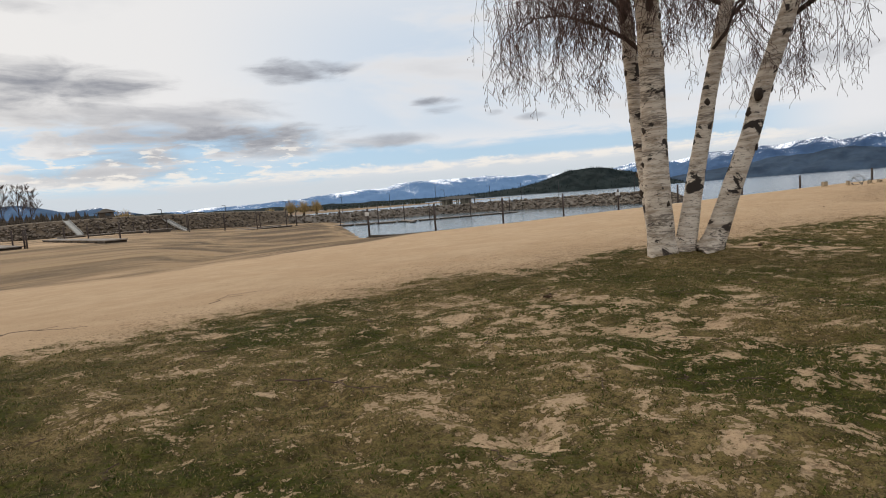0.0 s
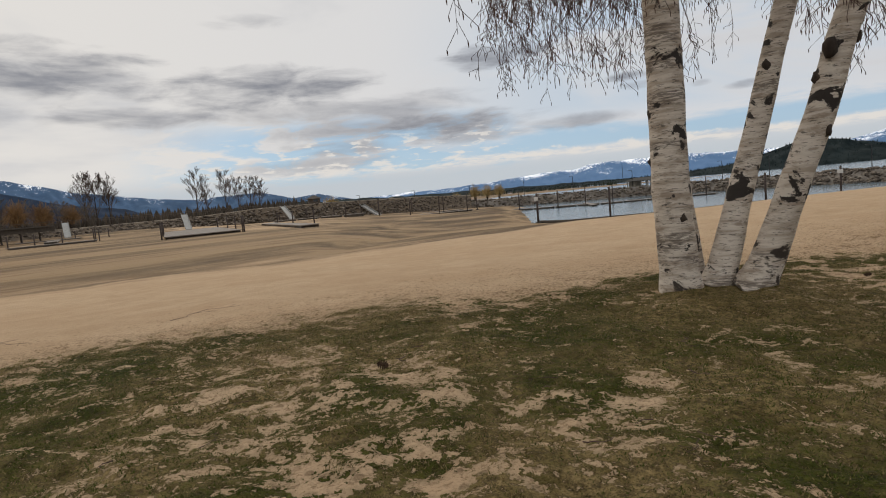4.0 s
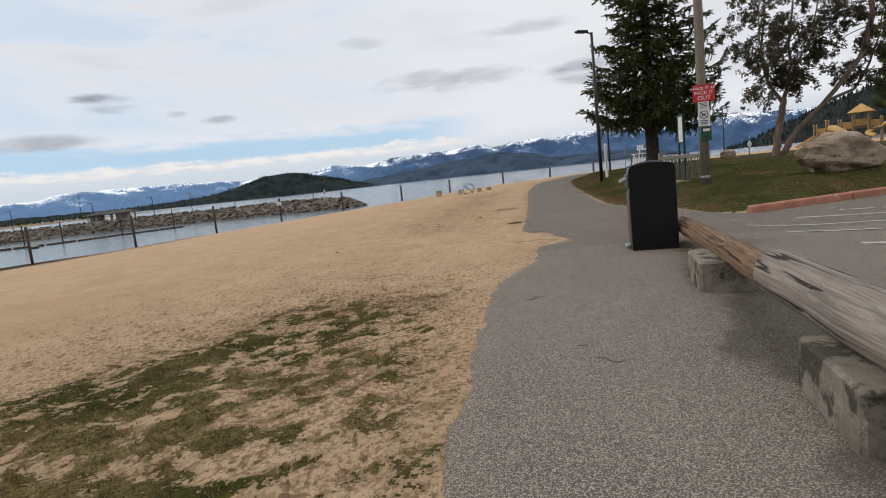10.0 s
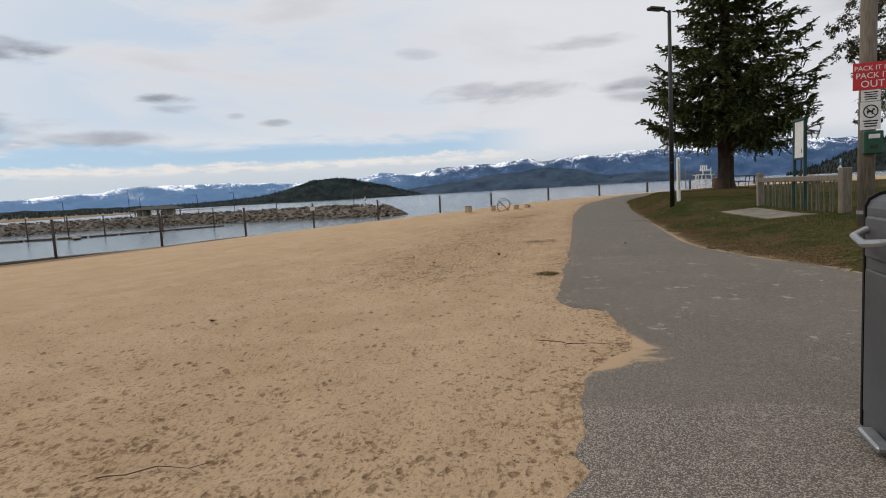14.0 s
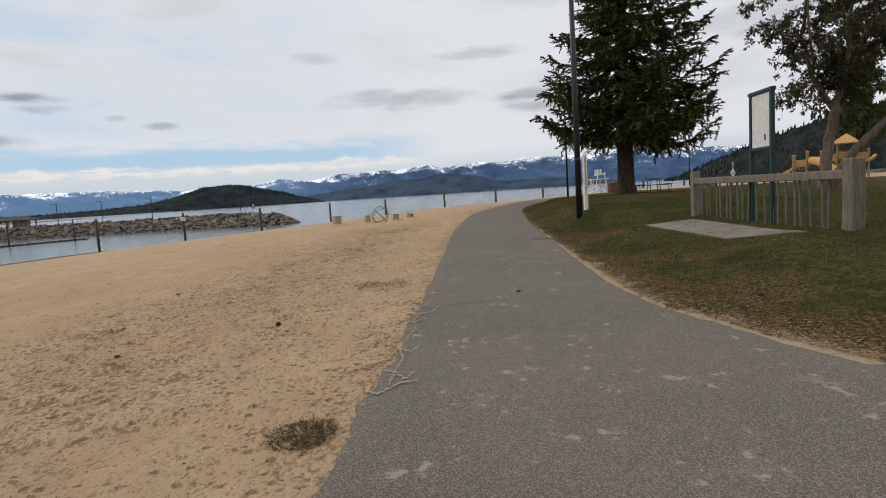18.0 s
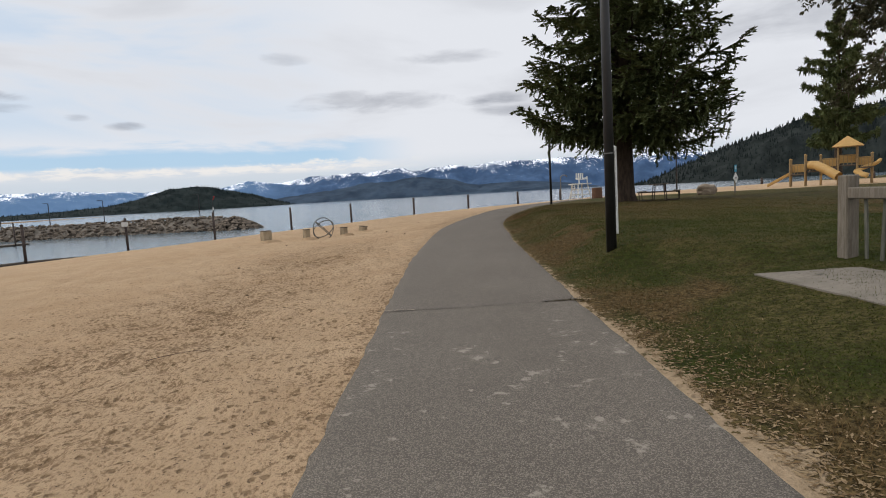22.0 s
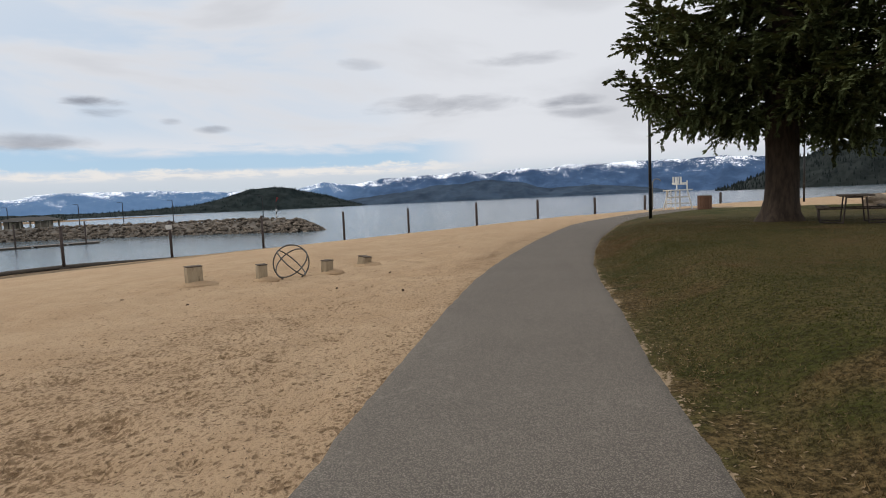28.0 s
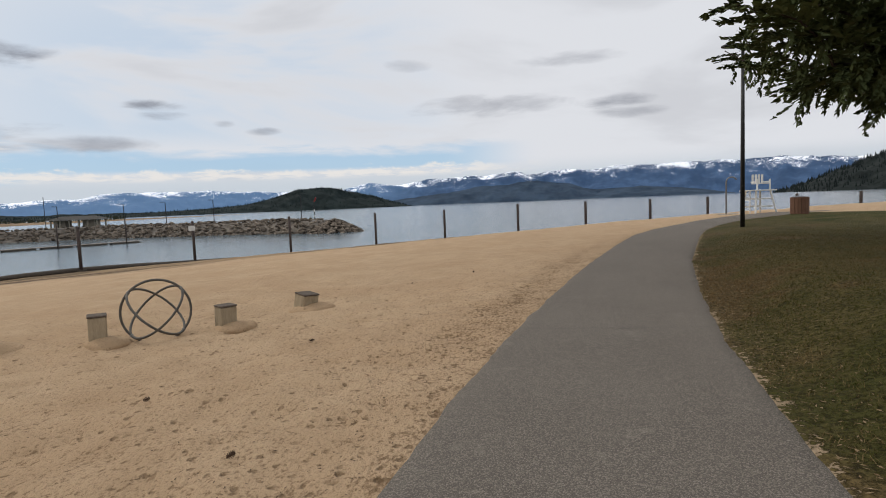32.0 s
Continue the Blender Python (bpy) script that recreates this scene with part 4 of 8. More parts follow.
# ---- far hills ----
def ridge(name, label, dist, depth, profile, material, rough=0.22, step=0.12, seed=0.0, rows=14, foot=WATER_Z - 2, ox=0.0, oy=0.0):
    """A range seen across the lake: crest heights in degrees by bearing (left of north positive)."""
    az = np.arange(profile[0][0], profile[-1][0] + 1e-6, step)
    top = np.interp(az, [p[0] for p in profile], [p[1] for p in profile])
    vs, fs, up = [], [], []
    for a, e in zip(az, top):
        ca, sa = math.cos(radians(a)), math.sin(radians(a))
        rag = noise.fractal((a * 0.38 + seed, seed, 0), 1.1, 2.0, 4)
        e2 = max(0.02, e * (1 + rough * rag))
        for k in range(rows):
            u = k / (rows - 1)
            d = dist + depth * u
            lift = u ** 0.85 + 0.10 * math.sin(math.pi * u) * noise.fractal((a * 0.9 + seed, u * 3, 2), 1.0, 2.0, 4)
            z = foot + (dist + depth) * math.tan(radians(e2)) * lift + (0 if k else 0)
            off = depth * 0.12 * noise.fractal((a * 0.8 + seed, u * 2.5, 7), 1.0, 2.0, 4) * (1 if 0 < k < rows - 1 else 0)
            vs.append((ox - (d + off) * sa, oy + (d + off) * ca, z))
            up.append(u)
    for j in range(len(az) - 1):
        for k in range(rows - 1):
            a = j * rows + k
            fs.append((a, a + rows, a + rows + 1, a + 1))
    me = bpy.data.meshes.new(name)
    me.from_pydata(vs, [], fs)
    me.attributes.new("up", "FLOAT", "POINT").data.foreach_set("value", up)
    me.polygons.foreach_set("use_smooth", [True] * len(me.polygons))
    me.materials.append(material)
    return tagged(new(name, me), label, "mountains", kind="structure")


# the first colour of each is its painted haze, emitted by the slope
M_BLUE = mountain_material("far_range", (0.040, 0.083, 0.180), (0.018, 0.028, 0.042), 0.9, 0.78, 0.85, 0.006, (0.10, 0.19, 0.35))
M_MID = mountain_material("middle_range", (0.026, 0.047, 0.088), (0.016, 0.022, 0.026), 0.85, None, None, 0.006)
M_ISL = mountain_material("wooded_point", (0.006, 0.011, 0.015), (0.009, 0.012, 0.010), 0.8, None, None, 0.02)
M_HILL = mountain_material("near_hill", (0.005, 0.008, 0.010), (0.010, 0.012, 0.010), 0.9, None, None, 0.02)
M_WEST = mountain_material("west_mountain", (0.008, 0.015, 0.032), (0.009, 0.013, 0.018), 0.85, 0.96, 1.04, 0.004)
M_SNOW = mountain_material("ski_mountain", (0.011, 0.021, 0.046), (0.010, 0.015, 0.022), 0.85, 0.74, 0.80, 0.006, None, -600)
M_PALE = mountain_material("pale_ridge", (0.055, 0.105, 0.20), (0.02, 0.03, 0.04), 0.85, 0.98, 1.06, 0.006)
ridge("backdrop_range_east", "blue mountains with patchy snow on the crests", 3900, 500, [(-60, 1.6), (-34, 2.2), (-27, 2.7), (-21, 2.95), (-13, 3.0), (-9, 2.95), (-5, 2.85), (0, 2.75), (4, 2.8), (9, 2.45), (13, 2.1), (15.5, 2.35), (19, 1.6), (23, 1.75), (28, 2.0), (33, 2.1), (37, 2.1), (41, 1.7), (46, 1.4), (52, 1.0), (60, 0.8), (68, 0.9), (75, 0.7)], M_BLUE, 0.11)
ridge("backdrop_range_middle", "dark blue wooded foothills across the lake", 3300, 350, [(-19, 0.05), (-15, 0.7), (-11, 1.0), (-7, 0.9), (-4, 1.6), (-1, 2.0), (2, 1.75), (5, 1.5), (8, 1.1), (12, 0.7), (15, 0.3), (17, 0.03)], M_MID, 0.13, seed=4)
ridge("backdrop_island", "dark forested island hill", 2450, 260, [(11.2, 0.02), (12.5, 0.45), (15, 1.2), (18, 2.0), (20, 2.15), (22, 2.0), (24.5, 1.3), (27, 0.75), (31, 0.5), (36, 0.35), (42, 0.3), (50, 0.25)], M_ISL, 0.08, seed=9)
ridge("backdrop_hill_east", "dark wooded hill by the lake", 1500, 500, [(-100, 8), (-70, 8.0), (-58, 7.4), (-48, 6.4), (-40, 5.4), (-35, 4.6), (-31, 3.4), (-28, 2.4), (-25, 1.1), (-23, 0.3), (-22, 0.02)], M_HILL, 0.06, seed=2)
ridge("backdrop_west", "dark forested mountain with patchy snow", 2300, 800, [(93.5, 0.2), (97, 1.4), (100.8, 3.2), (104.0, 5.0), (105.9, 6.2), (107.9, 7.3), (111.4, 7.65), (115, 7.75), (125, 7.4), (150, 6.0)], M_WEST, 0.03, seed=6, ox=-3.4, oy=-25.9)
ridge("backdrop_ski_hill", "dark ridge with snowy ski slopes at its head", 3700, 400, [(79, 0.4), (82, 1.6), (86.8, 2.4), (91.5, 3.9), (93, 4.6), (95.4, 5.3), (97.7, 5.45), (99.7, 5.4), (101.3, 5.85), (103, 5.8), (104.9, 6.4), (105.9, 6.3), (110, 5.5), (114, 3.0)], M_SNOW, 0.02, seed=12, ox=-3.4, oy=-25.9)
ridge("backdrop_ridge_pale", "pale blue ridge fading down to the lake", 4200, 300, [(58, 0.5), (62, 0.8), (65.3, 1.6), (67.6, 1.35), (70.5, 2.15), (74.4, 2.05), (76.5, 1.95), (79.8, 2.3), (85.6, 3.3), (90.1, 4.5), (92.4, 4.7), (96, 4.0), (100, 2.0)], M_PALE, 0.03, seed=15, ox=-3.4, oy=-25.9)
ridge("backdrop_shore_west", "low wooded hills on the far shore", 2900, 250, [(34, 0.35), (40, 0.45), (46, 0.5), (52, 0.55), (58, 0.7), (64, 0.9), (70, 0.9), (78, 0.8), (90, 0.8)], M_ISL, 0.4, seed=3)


# ---- building blocks ----
class Geo:
    """Collects one mesh: boxes, tubes, blocks of stone, blades."""

    def __init__(self):
        self.v, self.f = [], []

    def add(self, vs, fs):
        n = len(self.v)
        self.v += [tuple(p) for p in vs]
        self.f += [tuple(i + n for i in f) for f in fs]
        return self

    def box(self, c, size, rot=None, bev=0.01):
        """A box with chamfered edges."""
        hx, hy, hz = (s / 2 for s in size)
        b = min(bev, hx * 0.6, hy * 0.6, hz * 0.6)
        pts, index = [], {}
        for sx in (-1, 1):
            for sy in (-1, 1):
                for sz in (-1, 1):
                    for ax in range(3):
                        p = [sx * (hx - (0 if ax == 0 else b)), sy * (hy - (0 if ax == 1 else b)), sz * (hz - (0 if ax == 2 else b))]
                        index[sx, sy, sz, ax] = len(pts)
                        pts.append(p)
        fs = []
        for ax in range(3):
            u, w = [k for k in range(3) if k != ax]
            for s in (-1, 1):
                loop = []
                for a, d in ((-1, -1), (1, -1), (1, 1), (-1, 1)):
                    k = [0, 0, 0]
                    k[ax], k[u], k[w] = s, a, d
                    loop.append(index[(*k, ax)])
                fs.append(loop if (s > 0) == (ax != 1) else loop[::-1])
        for ax in range(3):
            u, w = [k for k in range(3) if k != ax]
            for a in (-1, 1):
                for d in (-1, 1):
                    lo, hi = [0, 0, 0], [0, 0, 0]
                    lo[ax], hi[ax] = -1, 1
                    lo[u] = hi[u] = a
                    lo[w] = hi[w] = d
                    fs.append([index[(*lo, u)], index[(*hi, u)], index[(*hi, w)], index[(*lo, w)]])
        for sx in (-1, 1):
            for sy in (-1, 1):
                for sz in (-1, 1):
                    fs.append([index[sx, sy, sz, k] for k in range(3)])
        m = Matrix.Translation(c) @ (rot.to_4x4() if rot else Matrix())
        return self.add([m @ Vector(p) for p in pts], fs)

    def tube(self, pts, radii, n=8, cap=True, squash=1.0):
        """A round bar through points; radii one or one a point."""
        pts = [Vector(p) for p in pts]
        radii = radii if isinstance(radii, (list, tuple)) else [radii] * len(pts)
        vs, fs = [], []
        side = None
        for i, p in enumerate(pts):
            d = (pts[min(i + 1, len(pts) - 1)] - pts[max(i - 1, 0)])
            d = d.normalized() if d.length > 1e-9 else Vector((0, 0, 1))
            if side is None:
                side = d.orthogonal().normalized()
            side = (side - d * side.dot(d))
            side = side.normalized() if side.length > 1e-6 else d.orthogonal().normalized()
            up = d.cross(side)
            for k in range(n):
                a = 2 * math.pi * k / n
                vs.append(p + side * (math.cos(a) * radii[i]) + up * (math.sin(a) * radii[i] * squash))
        for i in range(len(pts) - 1):
            for k in range(n):
                a, b = i * n + k, i * n + (k + 1) % n
                fs.append((a, b, b + n, a + n))
        if cap:
            fs.append(tuple(range(n))[::-1])
            fs.append(tuple(range((len(pts) - 1) * n, len(pts) * n)))
        return self.add(vs, fs)

    def prism(self, outline, z0, z1):
        """An upright prism over a plan outline."""
        n = len(outline)
        vs = [(x, y, z0) for x, y in outline] + [(x, y, z1) for x, y in outline]
        fs = [tuple(range(n))[::-1], tuple(range(n, 2 * n))]
        fs += [(k, (k + 1) % n, n + (k + 1) % n, n + k) for k in range(n)]
        return self.add(vs, fs)

    def rock(self, c, size, seed, level=1, rough=0.25, flat=None):
        """An uneven stone."""
        bm = bmesh.new()
        bmesh.ops.create_icosphere(bm, subdivisions=level, radius=0.5)
        vs = []
        for p in bm.verts:
            k = 1 + rough * noise.noise(p.co * 2.3 + Vector((seed * 3.7, seed * 1.3, seed))) + rough * 0.5 * noise.noise(p.co * 6 + Vector((seed, 0, seed * 2)))
            q = Vector((p.co.x * size[0] * k, p.co.y * size[1] * k, p.co.z * size[2] * k))
            vs.append(q + Vector(c))
        fs = [[q.index for q in f.verts] for f in bm.faces]
        bm.free()
        return self.add(vs, fs)

    def mesh(self, name, material, smooth_faces=False):
        me = bpy.data.meshes.new(name)
        me.from_pydata(self.v, [], self.f)
        me.materials.append(MATS[material] if isinstance(material, str) else material)
        if smooth_faces:
            me.polygons.foreach_set("use_smooth", [True] * len(me.polygons))
        me.update()
        return me


def part(name, geo, material, parent, label="", smooth_faces=False):
    ob = new(name, geo.mesh(name, material, smooth_faces))
    ob.parent = parent
    return tagged(ob, label)


def thing(name, label, category, m=None, group=""):
    ob = new(name)
    ob.matrix_basis = m or Matrix()
    return tagged(ob, label, category, group)


def lone(name, geo, material, label, category, m=None, group="", kind="", smooth_faces=False):
    ob = new(name, geo.mesh(name, material, smooth_faces))
    ob.matrix_basis = m or Matrix()
    return tagged(ob, label, category, group, kind)


def at(x, y, rz=0.0, dz=0.0):
    return pose(x, y, h(x, y) + dz, 0, 0, rz)


def text_part(name, words, size, m, material, parent, label="", depth=0.002):
    """Raised lettering in the built-in font, turned into a mesh."""
    cu = bpy.data.curves.new(name, "FONT")
    cu.body, cu.size, cu.align_x, cu.align_y, cu.extrude = words, size, "CENTER", "CENTER", depth
    cu.resolution_u = 3
    tmp = bpy.data.objects.new(name, cu)
    scene.collection.objects.link(tmp)
    dg = bpy.context.evaluated_depsgraph_get()
    me = bpy.data.meshes.new_from_object(tmp.evaluated_get(dg))
    bpy.data.objects.remove(tmp)
    me.materials.clear()
    me.materials.append(MATS[material])
    ob = new(name, me)
    ob.parent = parent
    ob.matrix_basis = m
    return tagged(ob, label)


def sprigs(geo, rng, at_p, along, size, count=4, spread_=0.8, thin=(0.16, 0.26)):
    """A tuft of pointed needles-on-twig blades round a direction."""
    along = along.normalized()
    for _ in range(count):
        d = (along + Vector((rng.uniform(-1, 1), rng.uniform(-1, 1), rng.uniform(-1, 1))) * spread_).normalized()
        w = d.cross(Vector((rng.uniform(-1, 1), rng.uniform(-1, 1), rng.uniform(-1, 1)))).normalized() * size * rng.uniform(*thin)
        L = size * rng.uniform(0.7, 1.25)
        geo.add([at_p - w * 0.35, at_p + d * L * 0.55 - w, at_p + d * L, at_p + d * L * 0.5 + w], [(0, 1, 2, 3)])


# ---- birch clump on the turf ----
def birch():
    rng = random.Random(11)
    tree = thing("birch_tree", "clump of white-barked birch trunks with bare drooping catkin twigs", "tree", pose(0, 0, 0))
    stems = [
        ([(-6.50, -19.00, 0.0), (-6.52, -19.02, 0.35), (-6.55, -19.03, 1.2), (-6.56, -19.02, 2.2), (-6.56, -19.04, 3.2), (-6.60, -19.10, 4.6), (-6.75, -19.2, 6.6), (-6.9, -19.4, 9.0)], [0.25, 0.205, 0.195, 0.19, 0.18, 0.165, 0.14, 0.09]),
        ([(-6.66, -18.55, 0.0), (-6.72, -18.50, 0.5), (-6.86, -18.40, 1.4), (-7.02, -18.25, 2.5), (-7.12, -18.10, 3.4), (-7.3, -17.9, 5.0), (-7.7, -17.6, 8.0)], [0.20, 0.155, 0.14, 0.13, 0.12, 0.10, 0.06]),
        ([(-6.30, -18.72, 0.0), (-6.24, -18.62, 0.35), (-6.16, -18.38, 1.0), (-6.08, -18.12, 1.7), (-5.96, -17.88, 2.6), (-5.83, -17.68, 3.4), (-5.5, -17.2, 5.2), (-5.2, -16.7, 8.0)], [0.22, 0.155, 0.135, 0.125, 0.118, 0.112, 0.10, 0.06]),
        ([(-5.98, -18.62, 0.0), (-5.84, -18.55, 0.35), (-5.62, -18.46, 1.0), (-5.36, -18.38, 1.8), (-5.18, -18.30, 2.5), (-4.95, -18.22, 3.2), (-4.5, -18.1, 4.6), (-4.0, -17.9, 7.5)], [0.235, 0.170, 0.144, 0.134, 0.127, 0.121, 0.108, 0.07]),
    ]
    ends = []
    for pts, rad in stems:
        g = Geo()
        fine_p, fine_r = [], []
        for i in range(len(pts) - 1):
            for k in range(6):
                u = k / 6
                p = Vector(pts[i]).lerp(Vector(pts[i + 1]), u)
                r = rad[i] + (rad[i + 1] - rad[i]) * u
                w = 0.02
                fine_p.append(p + Vector((noise.noise((p.z * 1.3, pts[0][0], 0)), noise.noise((p.z * 1.3, pts[0][1], 5)), 0)) * w)
                fine_r.append(r * (1 + 0.05 * noise.noise((p.z * 4, pts[0][0], 3))))
        fine_p.append(Vector(pts[-1]))
        fine_r.append(rad[-1])
        fine_p[0].z -= 0.08 - h(*pts[0][:2])
        g.tube(fine_p, fine_r, 16)
        me = g.mesh("trunk", BIRCH, True)
        a = me.attributes.new("foot", "FLOAT", "POINT")
        a.data.foreach_set("value", [max(0.0, 0.78 - 0.55 * v[2]) if pts[0][0] > -6.1 or pts[0][1] > -18.6 else max(0.0, 0.62 - 0.6 * v[2]) for v in g.v])
        t = new("trunk", me)
        t.parent = tree
        tagged(t, "white peeling bark with black scars")
        # black knots and branch scars
        for z in (0.9, 1.55, 2.2, 2.45, 3.0, 3.5):
            zz = z + rng.uniform(-0.15, 0.15)
            k = min(range(len(fine_p)), key=lambda i: abs(fine_p[i].z - zz))
            if rng.random() < 0.75:
                ang = rng.uniform(0, 6.28)
                c = fine_p[k] + Vector((math.cos(ang), math.sin(ang), 0)) * fine_r[k] * 0.84
                part("knot", Geo().rock(c, (0.10, 0.10, 0.12), k + z, 2, 0.6), "dark_bark", t, "black branch scar", True)
        ends.append((fine_p, fine_r))
    limbs, twigs, catkins = Geo(), Geo(), Geo()
    knot = Geo().rock((-5.21, -18.50, 2.40), (0.14, 0.12, 0.2), 3, 2, 0.3)
    part("knot", knot, "dark_bark", tree, "large black knot", True)
    roots = []
    for fp, fr in ends:
        for _ in range(9):
            k = rng.randrange(int(len(fp) * 0.55), len(fp) - 2)
            if fp[k].z > 3.4:
                roots.append((fp[k], fr[k]))
    roots.append((Vector((-5.9, -17.8, 3.3)), 0.09))
    roots.append((Vector((-6.85, -18.4, 3.35)), 0.12))
    for n_, (p, r) in enumerate(roots):
        ang = rng.uniform(0, 2 * math.pi)
        if n_ == len(roots) - 1:
            ang = radians(185)
        reach = rng.uniform(1.6, 3.6)
        if n_ == len(roots) - 2:
            ang, reach = radians(20), 1.3
        pts = [p]
        for i in range(1, 7):
            u = i / 6
            pts.append(p + Vector((math.cos(ang) * reach * u, math.sin(ang) * reach * u, 0.9 * math.sin(u * 2.2) + 0.10 * rng.uniform(-1, 1))) + Vector((rng.uniform(-.12, .12), rng.uniform(-.12, .12), 0)))
        limbs.tube(pts, [max(0.008, r * 0.34 * (1 - 0.85 * i / 6)) for i in range(7)], 6)
        for i in range(1, 7):
            for _ in range(8):
                q = pts[i - 1].lerp(pts[i], rng.random())
                a2 = ang + rng.uniform(-1.5, 1.5)
                out = rng.uniform(0.3, 1.3)
                b_x = math.hypot(q.x + 6.2, q.y + 18.7) / 2.2
                low = (rng.uniform(2.35, 2.9) if n_ == len(roots) - 2 else rng.uniform(2.5, 3.4) if n_ == len(roots) - 1 or b_x > 0.9 else rng.uniform(3.3, 4.1)) + 0.10 * abs(out)
                a_ = q + Vector((math.cos(a2) * out * 0.5, math.sin(a2) * out * 0.5, rng.uniform(0.1, 0.35)))
                b_ = q + Vector((math.cos(a2) * out, math.sin(a2) * out, rng.uniform(-0.4, 0.1)))
                hang = min(2.4, max(0.4, b_.z - low))
                # the crown keeps off the open beach side and the path
                if (b_.x + 3.4) * 0.757 + (b_.y + 25.9) * 0.653 < 0.1 or (b_.x + 2.05) * -0.73 + (b_.y + 20.45) * -0.68 < (0.4 if n_ != len(roots) - 2 else -1.0) or rng.random() < 0.35:
                    continue
                strand = [q, a_, b_]
                m_ = 5
                sway = Vector((rng.uniform(-.25, .25), rng.uniform(-.25, .25), 0))
                for s in range(1, m_ + 1):
                    strand.append(b_ + Vector((0, 0, -hang * s / m_)) + sway * (s / m_) + Vector((rng.uniform(-.06, .06), rng.uniform(-.06, .06), 0)))
                twigs.tube(strand, [0.006] * 3 + [0.0045 - 0.0005 * s for s in range(m_)], 3, False)
                for s in range(2, len(strand)):
                    for _ in range(4):
                        c = strand[s - 1].lerp(strand[s], rng.random())
                        side = Vector((rng.uniform(-.15, .15), rng.uniform(-.15, .15), -rng.uniform(0.04, 0.20)))
                        twigs.tube([c, c + side], 0.0028, 3, False)
                        d = c + side
                        catkins.tube([d, d + Vector((0.004, 0, -0.02)), d + Vector((0, 0.006, -rng.uniform(0.035, 0.06)))], [0.003, 0.0055, 0.002], 4, False)
    tagged(part("limb", limbs, "dark_bark", tree, "thin dark limbs", True), kind="stuff")
    tagged(part("twig", twigs, "twig", tree, "fine drooping bare twigs"), kind="stuff")
    tagged(part("catkin", catkins, "catkin", tree, "small hanging brown catkins"), kind="stuff")


birch()


# ---- great spruce beside the walk ----
def conifer(name, label, x, y, height_, base_r, low, radius_at, boughs, seed, needles="spruce_needles", bark="dark_bark", sprig=0.34, droop=0.20, per=46, flare=True, thin=(0.16, 0.26), tuft=4):
    rng = random.Random(seed)
    z0 = h(x, y)
    tree = thing(name, label, "tree", pose(x, y, z0))
    g = Geo()
    n = 14
    pts = [Vector((0.12 * noise.noise((seed, i * 0.6, 0)), 0.12 * noise.noise((i * 0.6, seed, 0)), height_ * i / (n - 1))) for i in range(n)]
    rad = [base_r * (1 - 0.93 * (i / (n - 1))) for i in range(n)]
    if flare:
        pts = [Vector((0, 0, -0.15)), Vector((0, 0, 0.06)), Vector((0, 0, 0.45)), Vector((0, 0, 1.1))] + pts[1:]
        rad = [base_r * 1.75, base_r * 1.5, base_r * 1.18, base_r * 1.04] + rad[1:]
    g.tube(pts, rad, 14)
    for i, v in enumerate(g.v):
        a = math.atan2(v[1], v[0])
        k = 1 + 0.07 * math.sin(a * 9 + v[2]) + (0.13 * math.sin(a * 5 + 1) * max(0, 1 - v[2] / 0.9) if flare else 0)
        g.v[i] = (v[0] * k, v[1] * k, v[2])
    part("trunk", g, bark, tree, "thick dark furrowed trunk", True)
    wood, green = Geo(), Geo()
    for b in range(boughs):
        u = (b + rng.random()) / boughs
        z = low + (height_ - low) * u ** 1.15
        ang = b * 2.399 + rng.uniform(-0.5, 0.5)
        R = radius_at(u) * rng.uniform(0.55, 1.08) * (1 + 0.07 * math.cos(ang))
        c, s = math.cos(ang), math.sin(ang)
        k = 8
        sag = R * droop * (1.0 - 0.55 * u)
        line = []
        for i in range(k + 1):
            t = i / k
            zz = z - sag * math.sin(t * 2.3) + 0.15 * R * t ** 3
            line.append(Vector((c * R * t, s * R * t, zz)) + Vector((rng.uniform(-.05, .05), rng.uniform(-.05, .05), rng.uniform(-.05, .05))) * R * 0.35)
        wood.tube(line, [max(0.008, 0.016 * R * (1.2 - t / k)) for t in range(k + 1)], 5, False)
        for j in range(int(per * (0.45 + R / 6))):
            t = rng.random() ** 0.62
            if t < 0.12:
                continue
            i = min(k - 1, int(t * k))
            p = line[i].lerp(line[i + 1], t * k - i)
            side = rng.choice((-1, 1)) * rng.uniform(0.0, 1.0) * (0.16 + 0.24 * R * (1 - t))
            p = p + Vector((-s * side, c * side, -abs(side) * 0.30 - rng.uniform(-0.10, 0.22) * (1 - 0.5 * t) - (rng.random() ** 2) * 0.16 * R * (1 - u)))
            d = Vector((c - s * side * 0.8, s + c * side * 0.8, -0.55 + 0.65 * t))
            sprigs(green, rng, p, d, sprig * rng.uniform(0.7, 1.25), tuft, 0.85, thin)
            if rng.random() < 0.32:
                sprigs(green, rng, p, Vector((0.2 * c, 0.2 * s, -1)), sprig * rng.uniform(1.0, 1.7), 3, 0.35, thin)
    tagged(part("bough", wood, bark, tree, "dark bare inner boughs"), kind="stuff")
    tagged(part("crown", green, needles, tree, "dense dark green needle sprays"), kind="stuff")
    return tree


